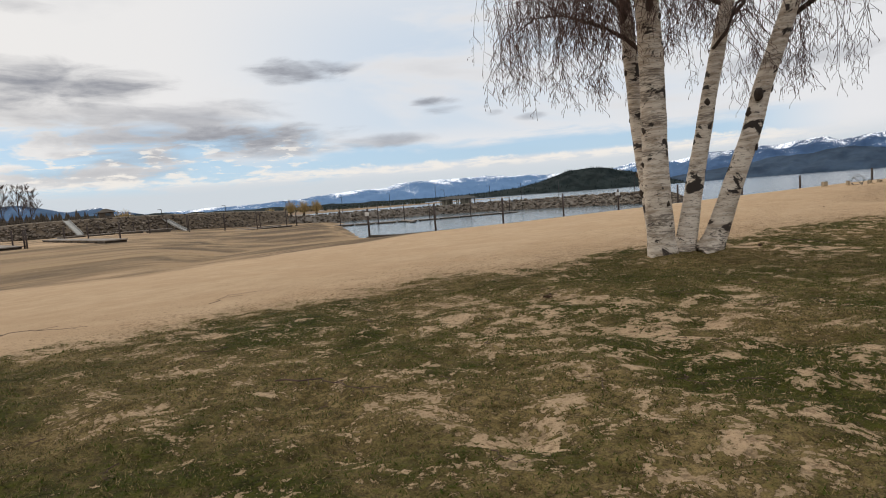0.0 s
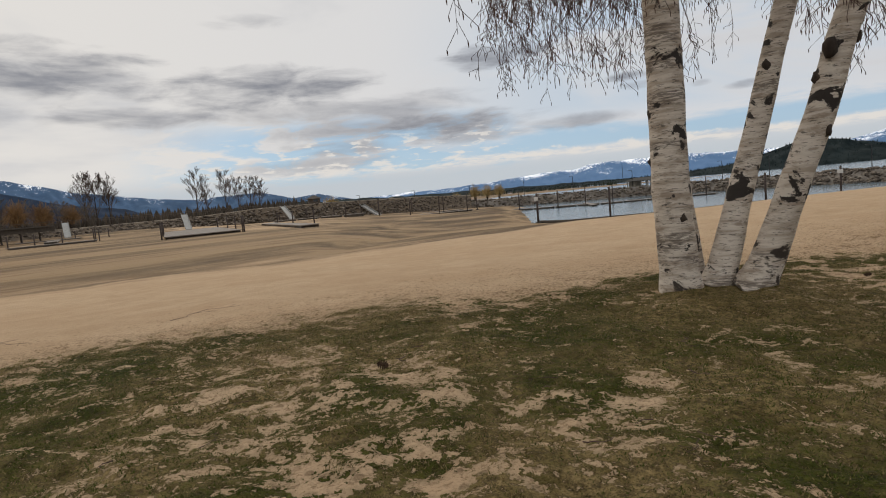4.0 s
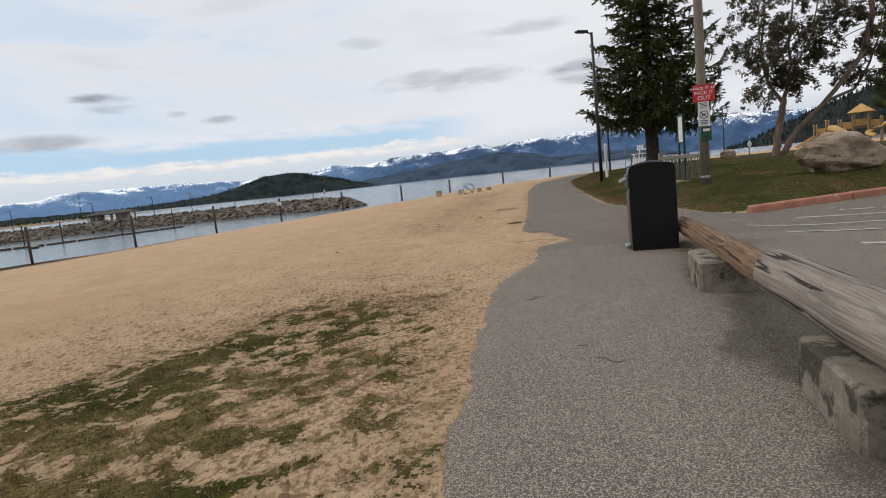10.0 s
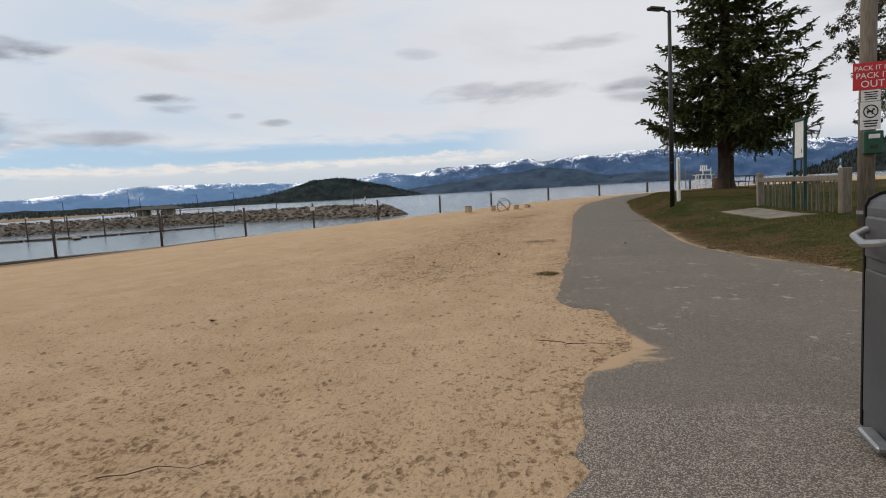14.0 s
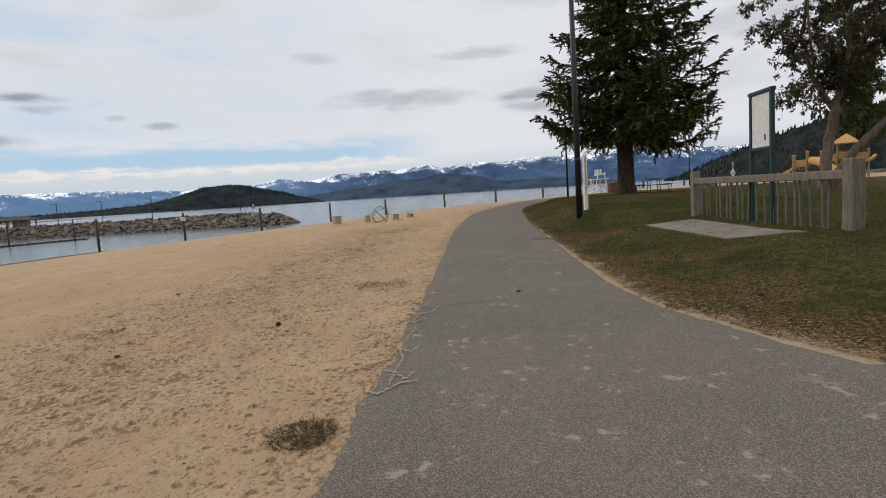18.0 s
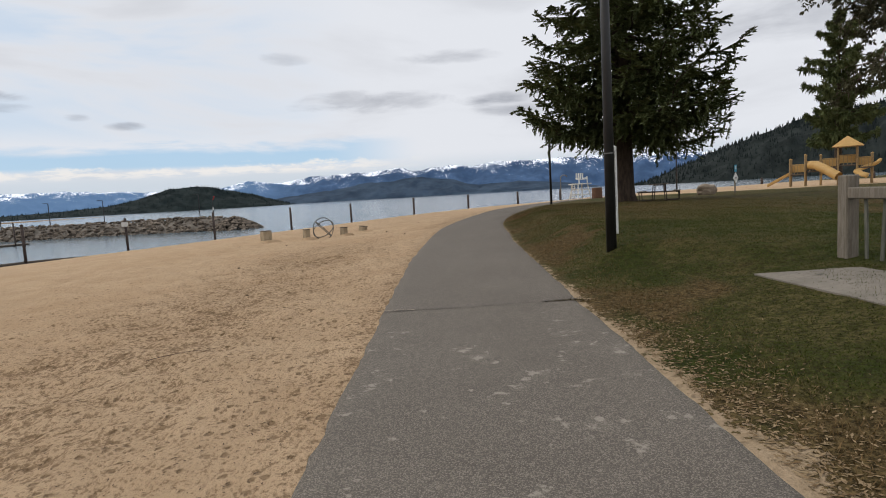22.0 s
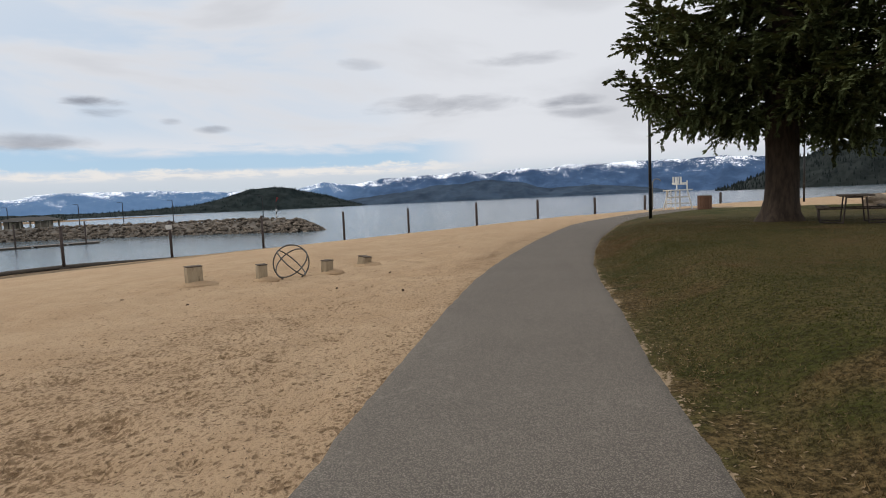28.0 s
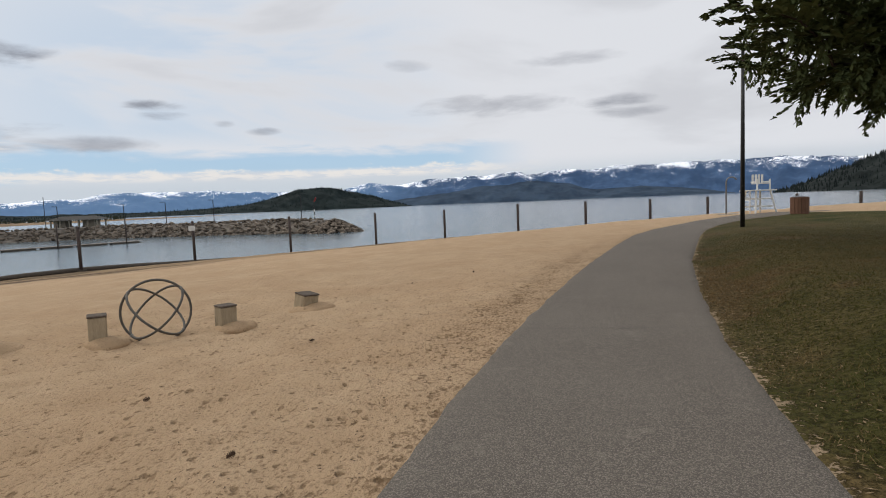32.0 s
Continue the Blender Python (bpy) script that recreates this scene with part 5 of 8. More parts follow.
def spruce():
    """Sagging boughs with upturned tips; each carries side branchlets set with flat needle sprays and hanging twigs."""
    rng = random.Random(5)
    x, y, tall = 11.07, 28.77, 23.0
    tree = thing("spruce_tree", "huge dark green spruce standing on the lawn by the path", "tree", pose(x, y, h(x, y)))
    g = Geo()
    zs = [-0.15, 0.05, 0.3, 0.7, 1.4, 2.5, 4, 6, 8.5, 11, 14, 17, 20, tall]
    rs = [0.74, 0.66, 0.56, 0.49, 0.465, 0.45, 0.43, 0.39, 0.34, 0.28, 0.21, 0.14, 0.08, 0.02]
    g.tube([(0.05 * noise.noise((z * 0.3, 0, 0)), 0.05 * noise.noise((0, z * 0.3, 0)), z) for z in zs], rs, 22)
    for i, v in enumerate(g.v):
        a = math.atan2(v[1], v[0])
        k = 1 + 0.04 * math.sin(a * 11 + v[2] * 0.7) + 0.16 * math.sin(a * 5 + 1) * max(0, 1 - v[2] / 0.6)
        g.v[i] = (v[0] * k, v[1] * k, v[2])
    part("trunk", g, "dark_bark", tree, "thick dark furrowed trunk", True)
    wood, green = Geo(), Geo()
    up = Vector((0, 0, 1))

    def spray(p, along, flat, size):
        """Three pointed sprays of needles lying in the plane of the branchlet."""
        for turn in (-0.75, 0.0, 0.75):
            d = (along * math.cos(turn) + flat * math.sin(turn) + Vector((rng.uniform(-.25, .25), rng.uniform(-.25, .25), rng.uniform(-.3, .15)))).normalized()
            w = d.cross(up).normalized() * size * rng.uniform(0.18, 0.30) + up * size * rng.uniform(-0.22, 0.22)
            L = size * rng.uniform(0.7, 1.3)
            green.add([p - w * 0.7, p + d * L * 0.55 - w, p + d * L, p + d * L * 0.45 + w], [(0, 1, 2, 3)])

    reach = ([3.5, 4.3, 5.0, 6.0, 7.5, 9, 11, 13.5, 16, 19, 23], [4.8, 5.7, 6.0, 5.9, 5.2, 4.5, 3.9, 3.4, 2.7, 1.6, 0.1])
    boughs = 180
    for b in range(boughs):
        u = (b + rng.random()) / boughs
        z = 3.9 + (tall - 4.2) * u ** 1.25
        ang = b * 2.399 + rng.uniform(-0.35, 0.35)
        R = float(np.interp(z, *reach)) * rng.choice((0.55, 0.75, 0.85, 0.95, 1.03)) * (1 + 0.09 * math.cos(ang))
        c, s = math.cos(ang), math.sin(ang)
        sag, rise = 0.19 * (1 - u) ** 1.2 + 0.02, 0.03 + 0.10 * u
        k = 9
        line = []
        for i in range(k + 1):
            t = i / k
            line.append(Vector((c * R * t, s * R * t, z + R * (rise * t - sag * math.sin(math.pi * t ** 0.85)))) + Vector((rng.uniform(-1, 1), rng.uniform(-1, 1), rng.uniform(-1, 1))) * 0.035 * R * min(1, 2 * t))
        wood.tube(line, [max(0.010, 0.015 * R * (1.15 - t / k)) for t in range(k + 1)], 5, False)
        steps = max(5, int(R / 0.18))
        for j in range(steps):
            t = 0.14 + 0.86 * (j + rng.random()) / steps
            i = min(k - 1, int(t * k))
            p = line[i].lerp(line[i + 1], min(1.0, t * k - i))
            axis = (line[i + 1] - line[i]).normalized()
            side = axis.cross(up).normalized()
            for sgn in (-1, 1):
                L = (0.36 + 0.28 * R * (1 - t) ** 0.7 * min(1, 0.35 + 2.2 * t)) * rng.uniform(0.6, 1.15)
                L = min(L, 1.35)
                d = (axis * rng.uniform(0.55, 0.95) + side * sgn * rng.uniform(0.6, 1.0) + up * rng.uniform(-0.40, 0.22)).normalized()
                n = max(3, int(L / 0.062))
                tip = p + d * L + Vector((0, 0, -0.16 * L))
                wood.add([p, p + up * 0.008, tip], [(0, 1, 2)])
                flat = d.cross(up).normalized()
                for q in range(n):
                    r = (q + rng.random()) / n
                    spray(p + d * (L * r) + Vector((0, 0, -0.16 * L * r * r)), d, flat, rng.uniform(0.12, 0.20))
                if t < 0.88 and rng.random() < 0.75 * (1 - 0.5 * u):
                    a = p + d * (L * rng.uniform(0.2, 1.0))
                    drop = rng.uniform(0.15, 0.70) * (1.2 - u)
                    for q in range(max(3, int(drop / 0.06))):
                        r = q * 0.06
                        spray(a + Vector((0.06 * math.sin(r * 9), 0.05 * math.cos(r * 7), -r)), (Vector((0.25 * c, 0.25 * s, -1))).normalized(), side, rng.uniform(0.10, 0.15))
    tagged(part("bough", wood, "dark_bark", tree, "dark bare inner boughs"), kind="stuff")
    tagged(part("crown", green, "spruce_needles", tree, "dark green needle sprays on layered boughs"), kind="stuff")


spruce()


def juniper():
    """An old juniper: one upright trunk forking into crooked limbs, one leaning trunk, drooping twigs with small clumps of scale foliage."""
    rng = random.Random(21)
    tree = thing("juniper_tree", "old leaning juniper with twisted twin trunks on the lawn", "tree", at(13.6, 15.4))
    wood, green = Geo(), Geo()

    def limb(pts, r0, r1):
        pts = [Vector(p) for p in pts]
        fine = []
        for a, b in zip(pts, pts[1:]):
            fine += [a.lerp(b, k / 4) + Vector((rng.uniform(-1, 1), rng.uniform(-1, 1), 0)) * 0.035 for k in range(4)]
        fine.append(pts[-1])
        n = len(fine) - 1
        return fine, [r0 + (r1 - r0) * (k / n) ** 0.8 for k in range(n + 1)]

    def clump(p, along):
        for _ in range(rng.choice((9, 13, 17))):
            c = p + Vector((rng.gauss(0, 1), rng.gauss(0, 1), rng.gauss(-0.2, 1.0))) * 0.075
            sprigs(green, rng, c, along + Vector((0, 0, rng.uniform(-0.9, 0.3))), rng.uniform(0.075, 0.15), 4, 0.9, (0.14, 0.24))

    def bough(p, d, length, r):
        pts, q, e = [p], p.copy(), d.normalized()
        for k in range(7):
            e = (e + Vector((rng.uniform(-1, 1), rng.uniform(-1, 1), rng.uniform(-1, 1))) * 0.20 + Vector((0, 0, -0.13))).normalized()
            q = q + e * length / 7
            pts.append(q.copy())
        wood.tube(pts, [r * (1 - 0.11 * k) for k in range(8)], 5, False)
        for _ in range(int(4 + length * 5)):
            k = rng.choice((2, 3, 4, 4, 5, 5, 6, 6, 7, 7))
            t = (e * 0.7 + Vector((rng.uniform(-1, 1), rng.uniform(-1, 1), rng.uniform(-0.8, 0.6)))).normalized() * rng.uniform(0.18, 0.48)
            mid = pts[k] + t * 0.5 + Vector((0, 0, 0.03))
            tip = pts[k] + t + Vector((0, 0, -0.10))
            wood.tube([pts[k], mid, tip], [0.008, 0.006, 0.003], 3, False)
            if rng.random() < 0.72:
                clump(tip, t)
            if rng.random() < 0.32:
                clump(mid, t)

    stems = [([(0, 0, -0.15), (0.10, 0.0, 0.7), (0.30, 0.12, 1.7), (0.6, 0.2, 2.75)], 0.21, 0.15),
             ([(0.3, 0.2, -0.1), (1.27, 0.1, 1.3), (2.5, -0.1, 2.55), (4.1, -0.3, 4.5), (4.7, -0.2, 6.4), (4.8, 0, 7.9)], 0.17, 0.05)]
    for pts, r0, r1 in stems:
        line, rad = limb(pts, r0, r1)
        g = Geo().tube(line, rad, 10)
        for k, v in enumerate(g.v):
            w = 1 + 0.02 * math.sin(k * 2.1)
            g.v[k] = (v[0] * w, v[1] + 0.015 * math.sin(k * 1.3), v[2])
        part("trunk", g, "red_bark", tree, "twisted grey-brown trunk", True)
    limbs = [([(0.58, 0.2, 2.65), (-0.05, 0.4, 3.8), (-0.27, 0.7, 5.4), (0.1, 0.9, 7.4), (0.05, 1.0, 9.4)], 0.115, 0.03),
             ([(0.58, 0.2, 2.65), (0.8, 0.1, 3.9), (0.93, 0.0, 4.7), (0.53, -0.5, 5.6), (0.6, -0.9, 7.4), (0.5, -1.0, 9.2)], 0.125, 0.03),
             ([(0.9, 0.0, 4.6), (1.5, 0.3, 4.85), (2.2, 0.5, 5.9), (2.5, 0.6, 7.2), (2.95, 0.8, 8.8)], 0.08, 0.025),
             ([(2.45, -0.1, 2.5), (4.1, 0.3, 3.0), (5.0, 0.5, 4.3), (5.6, 0.6, 5.7), (5.8, 0.7, 6.9)], 0.09, 0.025),
             ([(0.0, 0.45, 4.0), (-0.5, -0.1, 4.9), (-0.9, -0.6, 6.3), (-0.9, -0.8, 7.8)], 0.06, 0.02)]
    lines = []
    for pts, r0, r1 in limbs:
        line, rad = limb(pts, r0, r1)
        part("limb", Geo().tube(line, rad, 8, False), "red_bark", tree, "crooked bare limb", True)
        lines.append((line, rad))
    lines.append(limb(stems[1][0][3:], 0.1, 0.05))
    for line, rad in lines:
        n = len(line)
        for k in range(3, n):
            if line[k].z < 3.3:
                continue
            for _ in range(rng.choice((1, 2, 2))):
                a = rng.uniform(0, 2 * math.pi)
                bough(line[k], Vector((math.cos(a), math.sin(a), rng.uniform(0.0, 0.7))), rng.uniform(0.8, 2.2), max(0.012, rad[k] * 0.42))
    tagged(part("branch", wood, "red_bark", tree, "thin drooping grey twigs"), kind="stuff")
    tagged(part("crown", green, "juniper_needles", tree, "patchy olive scale foliage with gaps"), kind="stuff")


juniper()
conifer("pine_tree", "tall dark pine behind the playground", 69.7, 89.8, 26.5, 0.6, 6.0, lambda u: 8.0 * math.sin(math.pi * (0.22 + 0.72 * u)) * (0.6 + 0.4 * math.sin(u * 31)), 90, 9, sprig=0.7, droop=0.02, per=60, thin=(0.08, 0.14), tuft=6)
conifer("pine_tree", "dark pine at the edge of the lawn", 46.0, 36.0, 20.0, 0.5, 4.5, lambda u: 6.0 * (1 - 0.6 * u) * (0.65 + 0.35 * math.sin(u * 27)), 80, 13, sprig=0.45, droop=0.04, per=60, thin=(0.08, 0.14), tuft=6)


# ---- street furniture along the walk ----
def lamp_post(x, y, turn, tall, label, arm=0.72):
    ob = thing("lamp_post", label, "lamp post", at(x, y, turn), "lamp posts along the path")
    g = Geo().tube([(0, 0, -0.08), (0, 0, tall * 0.5), (0, 0, tall)], [0.078, 0.068, 0.055], 12)
    part("pole", g, "black_metal", ob, "straight black steel pole", True)
    part("band", Geo().tube([(0, 0, 1.46), (0, 0, 1.475)], 0.0755, 12), "grey_steel", ob, "thin metal band")
    part("arm", Geo().tube([(0, 0, tall - 0.06), (-arm * 0.45, 0, tall + 0.02)], 0.032, 8), "black_metal", ob)
    head = part("lamp_head", Geo().box((-arm * 0.72, 0, tall + 0.03), (0.56, 0.26, 0.09), None, 0.03), "black_metal", ob, "flat black lamp head")
    part("lens", Geo().box((-arm * 0.74, 0, tall - 0.02), (0.40, 0.18, 0.018), None, 0.004), "grey_plastic", head)
    return ob


lamp_post(3.55, 9.66, 28, 6.35, "tall black steel lamp post on the lawn edge")
lamp_post(9.79, 38.13, 20, 6.3, "black steel lamp post where the path bends")
lamp_post(27.9, 58.3, 30, 5.6, "slim black lamp post far across the lawn")
lamp_post(58.0, 66.0, 30, 6.0, "slim black lamp post by the playground")


def peace_pole():
    x, y = 4.02, 10.80
    ob = thing("peace_pole", "white four-sided wooden peace pole with lettering and pointed cap", "pole", at(x, y, 12))
    part("shaft", Geo().box((0, 0, 0.70), (0.10, 0.10, 1.56), None, 0.006), "white_paint", ob)
    part("cap", Geo().add([(-0.055, -0.055, 1.482), (0.055, -0.055, 1.482), (0.055, 0.055, 1.482), (-0.055, 0.055, 1.482), (0, 0, 1.55)], [(0, 1, 4), (1, 2, 4), (2, 3, 4), (3, 0, 4), (3, 2, 1, 0)]), "white_paint", ob, "pointed white cap")
    text_part("lettering", "Нека мир завлада на земљи", 0.074, Matrix.Translation((0, -0.0515, 0.92)) @ pose(0, 0, 0, 90, 0, 0) @ pose(0, 0, 0, 0, 0, -90), "ink", ob, "dark upright lettering", 0.001)
    text_part("lettering", "Нека мир завлада на земљи".replace("Нека", "Neka").replace("мир", "mir").replace("завлада", "zavlada").replace("на", "na").replace("земљи", "zemlji"), 0.05, Matrix.Translation((-0.0515, 0, 1.0)) @ pose(0, 0, 0, 90, 0, -90) @ pose(0, 0, 0, 0, 0, -90), "ink", ob, "dark upright lettering", 0.001)


peace_pole()


def litter_bin():
    ob = thing("litter_bin", "tall black closed litter bin with rounded lid and steel handle", "bin", pose(0.575, -7.92, h(0.9, -7.6) + 0.02, 0, 0, -9))
    prof = [(0.94 * px, pz) for px, pz in ((0.0, 0.0), (0.65, 0.0), (0.65, 1.13), (0.64, 1.165), (0.60, 1.19), (0.48, 1.208), (0.32, 1.215), (0.16, 1.208), (0.06, 1.19), (0.015, 1.165), (0.0, 1.13))]

    def slab(y0, y1, inset=0.0, shift=0.0):
        g = Geo()
        n = len(prof)
        vs = [(px * (1 - 2 * inset) + 0.60 * inset, y0, pz * (1 - inset) + shift) for px, pz in prof] + [(px * (1 - 2 * inset) + 0.60 * inset, y1, pz * (1 - inset) + shift) for px, pz in prof]
        fs = [tuple(range(n)), tuple(range(n, 2 * n))[::-1]] + [(k, n + k, n + (k + 1) % n, (k + 1) % n) for k in range(n)]
        return g.add(vs, fs)

    part("body", slab(0.02, 0.60, 0.012), "grey_plastic", ob, "dark grey body")
    part("side_panel", slab(0.0, 0.022), "black_plastic", ob, "flat black side panel")
    part("side_panel", slab(0.598, 0.62), "black_plastic", ob, "flat black side panel")
    part("lid", Geo().tube([(0.04, 0.34, 1.165), (0.16, 0.34, 1.205), (0.32, 0.34, 1.222), (0.46, 0.34, 1.205), (0.565, 0.34, 1.165)], 0.02, 8), "grey_plastic", ob)
    chute = part("chute", Geo().box((-0.005, 0.31, 0.98), (0.03, 0.46, 0.20), None, 0.01), "grey_plastic", ob, "hinged drop door")
    part("handle", Geo().tube([(-0.02, 0.12, 1.02), (-0.08, 0.13, 0.99), (-0.10, 0.31, 0.97), (-0.08, 0.49, 0.99), (-0.02, 0.50, 1.02)], 0.018, 8), "galvanized", chute, "curved steel handle")
    part("service_door", Geo().box((0.0, 0.31, 0.46), (0.02, 0.50, 0.72), None, 0.008), "grey_plastic", ob)
    part("foot_pedal", Geo().box((-0.04, 0.31, 0.05), (0.07, 0.24, 0.035), None, 0.01), "galvanized", ob, "worn steel foot pedal")
    part("plinth", Geo().box((0.32, 0.31, 0.025), (0.60, 0.58, 0.05), None, 0.008), "black_metal", ob)


litter_bin()


def bench_block(x, y, turn, size):
    g = Geo().box((0, 0, size[2] / 2 - 0.03), (size[0], size[1], size[2] + 0.06), None, 0.022)
    bmm = g
    for i, v in enumerate(bmm.v):
        k = 0.012
        bmm.v[i] = (v[0] + k * noise.noise(Vector(v) * 3), v[1] + k * noise.noise(Vector(v) * 3 + Vector((5, 0, 0))), v[2] + k * noise.noise(Vector(v) * 3 + Vector((0, 9, 0))))
    return lone("concrete_block", bmm, "old_concrete", "weathered grey concrete block carrying a log", "block", at(x, y, turn), "blocks under the logs")


bench_block(0.89, -10.36, -10.9, (0.62, 0.80, 0.31))
bench_block(0.44, -13.42, -10.9, (0.62, 0.80, 0.31))
bench_block(-0.02, -16.7, -10.9, (0.62, 0.90, 0.31))


def timber_log(a, b, r, seed, label, material):
    g = Geo()
    a, b = Vector(a), Vector(b)
    n, m = 26, 18
    pts = [a.lerp(b, i / (n - 1)) + Vector((0.02 * noise.noise((i * 0.4, seed, 0)), 0, 0.02 * noise.noise((seed, i * 0.4, 0)))) for i in range(n)]
    g.tube(pts, [r * (1 + 0.04 * noise.noise((i * 0.3, seed, 4))) for i in range(n)], m)
    ax = (b - a).normalized()
    split = 4
    for i in range(n):
        for k in range(m):
            q = Vector(g.v[i * m + k])
            rad = q - pts[i]
            f = 1 + 0.05 * noise.noise((k * 1.3, i * 0.25, seed))
            if (k - split) % m == int(2 * noise.noise((i * 0.12, seed, 1)) + 0.5) % m:
                f -= 0.16
            g.v[i * m + k] = tuple(pts[i] + rad * f)
    mid = (a + b) / 2
    g.v = [tuple(Vector(v) - mid) for v in g.v]
    turn = math.degrees(math.atan2(-(b - a).x, (b - a).y))
    inv = pose(0, 0, 0, 0, 0, -turn)
    g.v = [tuple(inv @ Vector(v)) for v in g.v]
    return lone("log", g, material, label, "log", pose(mid.x, mid.y, mid.z, 0, 0, turn), "logs edging the car park", "", True)


timber_log((1.47, -7.3, 0.25), (0.60, -12.0, 0.385), 0.125, 1, "cracked brown and orange log resting on concrete blocks", "log_wood")
timber_log((0.60, -11.98, 0.42), (-0.15, -17.4, 0.43), 0.165, 2, "thick weathered grey log with a sawn end", "grey_log")


def kerb_line():
    pts = [(4.0, -3.60), (6.5, -2.78), (9.0, -1.95), (11.5, -1.13), (14.0, -0.30), (16.5, 0.52)]
    for i, ((ax, ay), (bx, by)) in enumerate(zip(pts, pts[1:])):
        L = math.hypot(bx - ax, by - ay)
        turn = math.degrees(math.atan2(by - ay, bx - ax))
        g = Geo().box((0, 0, 0.06), (L - 0.03, 0.18, 0.2), None, 0.03)
        for k, v in enumerate(g.v):
            g.v[k] = (v[0], v[1] + 0.01 * noise.noise((v[0] * 2, i, 0)), v[2] + 0.012 * noise.noise((v[0] * 2, 0, i)))
        lone("kerb_stone", g, "red_paint_kerb", "worn red-painted concrete kerb stone edging the lawn", "kerb", pose((ax + bx) / 2, (ay + by) / 2, h((ax + bx) / 2, (ay + by) / 2 - 0.1), 0, 0, turn), "red kerb stones")


kerb_line()


def sign_pole():
    x, y = 4.56, 0.25
    ob = thing("sign_post", "grey wooden utility pole carrying park rule signs", "sign post", at(x, y, -8))
    g = Geo().tube([(0, 0, -0.1), (0, 0, 3), (0.01, 0, 6), (0.03, 0, 9)], [0.125, 0.118, 0.108, 0.095], 12)
    part("pole", g, "grey_wood_upright", ob, "round weathered wooden pole", True)
    d = -0.135
    c = 0.02
    face = pose(0, 0, 0, 90, 0, 0)
    red = part("red_sign", Geo().box((c, d, 2.44), (0.555, 0.012, 0.44), None, 0.004), "sign_red", ob, "red rule sign with white letters")
    for words, size, zz in (("PACK IT IN", 0.105, 2.565), ("PACK IT", 0.13, 2.445), ("OUT", 0.16, 2.31)):
        text_part("lettering", words, size, Matrix.Translation((c, d - 0.008, zz)) @ face, "sign_white", red, "white letters")
    small = part("white_sign", Geo().box((c - 0.02, d, 2.125), (0.27, 0.012, 0.18), None, 0.003), "sign_white", ob, "small white notice")
    for k in range(4):
        part("text_bar", Geo().box((c - 0.02, d - 0.008, 2.18 - 0.036 * k), (0.20 - 0.03 * (k % 2), 0.003, 0.017), None, 0.001), "ink", small)
    dog = part("dog_sign", Geo().box((c - 0.02, d, 1.80), (0.29, 0.012, 0.45), None, 0.003), "sign_white", ob, "white no-dogs notice with a ringed symbol")
    ring = [(c - 0.02 + 0.10 * math.cos(a), d - 0.009, 1.87 + 0.10 * math.sin(a)) for a in np.linspace(0, 2 * math.pi, 21)]
    part("ring", Geo().tube(ring, 0.010, 5, False), "ink", dog)
    part("slash", Geo().box((c - 0.02, d - 0.009, 1.87), (0.18, 0.004, 0.016), Euler((0, radians(45), 0)).to_matrix(), 0.001), "ink", dog)
    part("symbol", Geo().box((c - 0.03, d - 0.009, 1.87), (0.09, 0.003, 0.038), None, 0.001).box((c + 0.02, d - 0.009, 1.90), (0.035, 0.003, 0.03), None, 0.001).box((c - 0.06, d - 0.009, 1.84), (0.014, 0.003, 0.036), None, 0.001).box((c, d - 0.009, 1.84), (0.014, 0.003, 0.036), None, 0.001), "ink", dog)
    for k in range(3):
        part("text_bar", Geo().box((c - 0.02, d - 0.008, 1.715 - 0.042 * k), (0.21 - 0.02 * k, 0.003, 0.022), None, 0.001), "ink", dog)
    disp = part("bag_dispenser", Geo().box((c - 0.0, d - 0.05, 1.36), (0.27, 0.12, 0.38), None, 0.02), "dispenser_green", ob, "dark green bag dispenser")
    part("label_plate", Geo().box((c, d - 0.113, 1.46), (0.16, 0.006, 0.07), None, 0.002), "sign_white", disp)
    part("slot", Geo().box((c, d - 0.112, 1.29), (0.11, 0.006, 0.06), None, 0.002), "ink", disp)
    part("bracket", Geo().tube([(0, 0, 0.18), (0, 0, 0.24)], 0.13, 12), "galvanized", ob)


sign_pole()


def notice_board():
    ob = thing("notice_board", "tall green-framed notice board with a blank white panel", "notice board", at(5.48, 4.92, -4, -0.06))
    z = 0.0
    for yy in (-0.345, 0.345):
        part("post", Geo().box((0, yy, z + 1.08), (0.066, 0.066, 2.3), None, 0.008), "green_paint", ob, "square dark green post")
    part("top_rail", Geo().box((0, 0, z + 2.235), (0.085, 0.80, 0.06), None, 0.008), "green_paint", ob)
    part("bottom_rail", Geo().box((0, 0, z + 1.30), (0.07, 0.60, 0.05), None, 0.006), "green_paint", ob)
    panel = part("panel", Geo().box((0, 0, z + 1.76), (0.03, 0.60, 0.88), None, 0.004), "sign_white", ob, "faded white panel")
    part("mark", Geo().box((-0.017, -0.15, z + 1.48), (0.003, 0.05, 0.10), None, 0.001), "green_paint", panel)


notice_board()


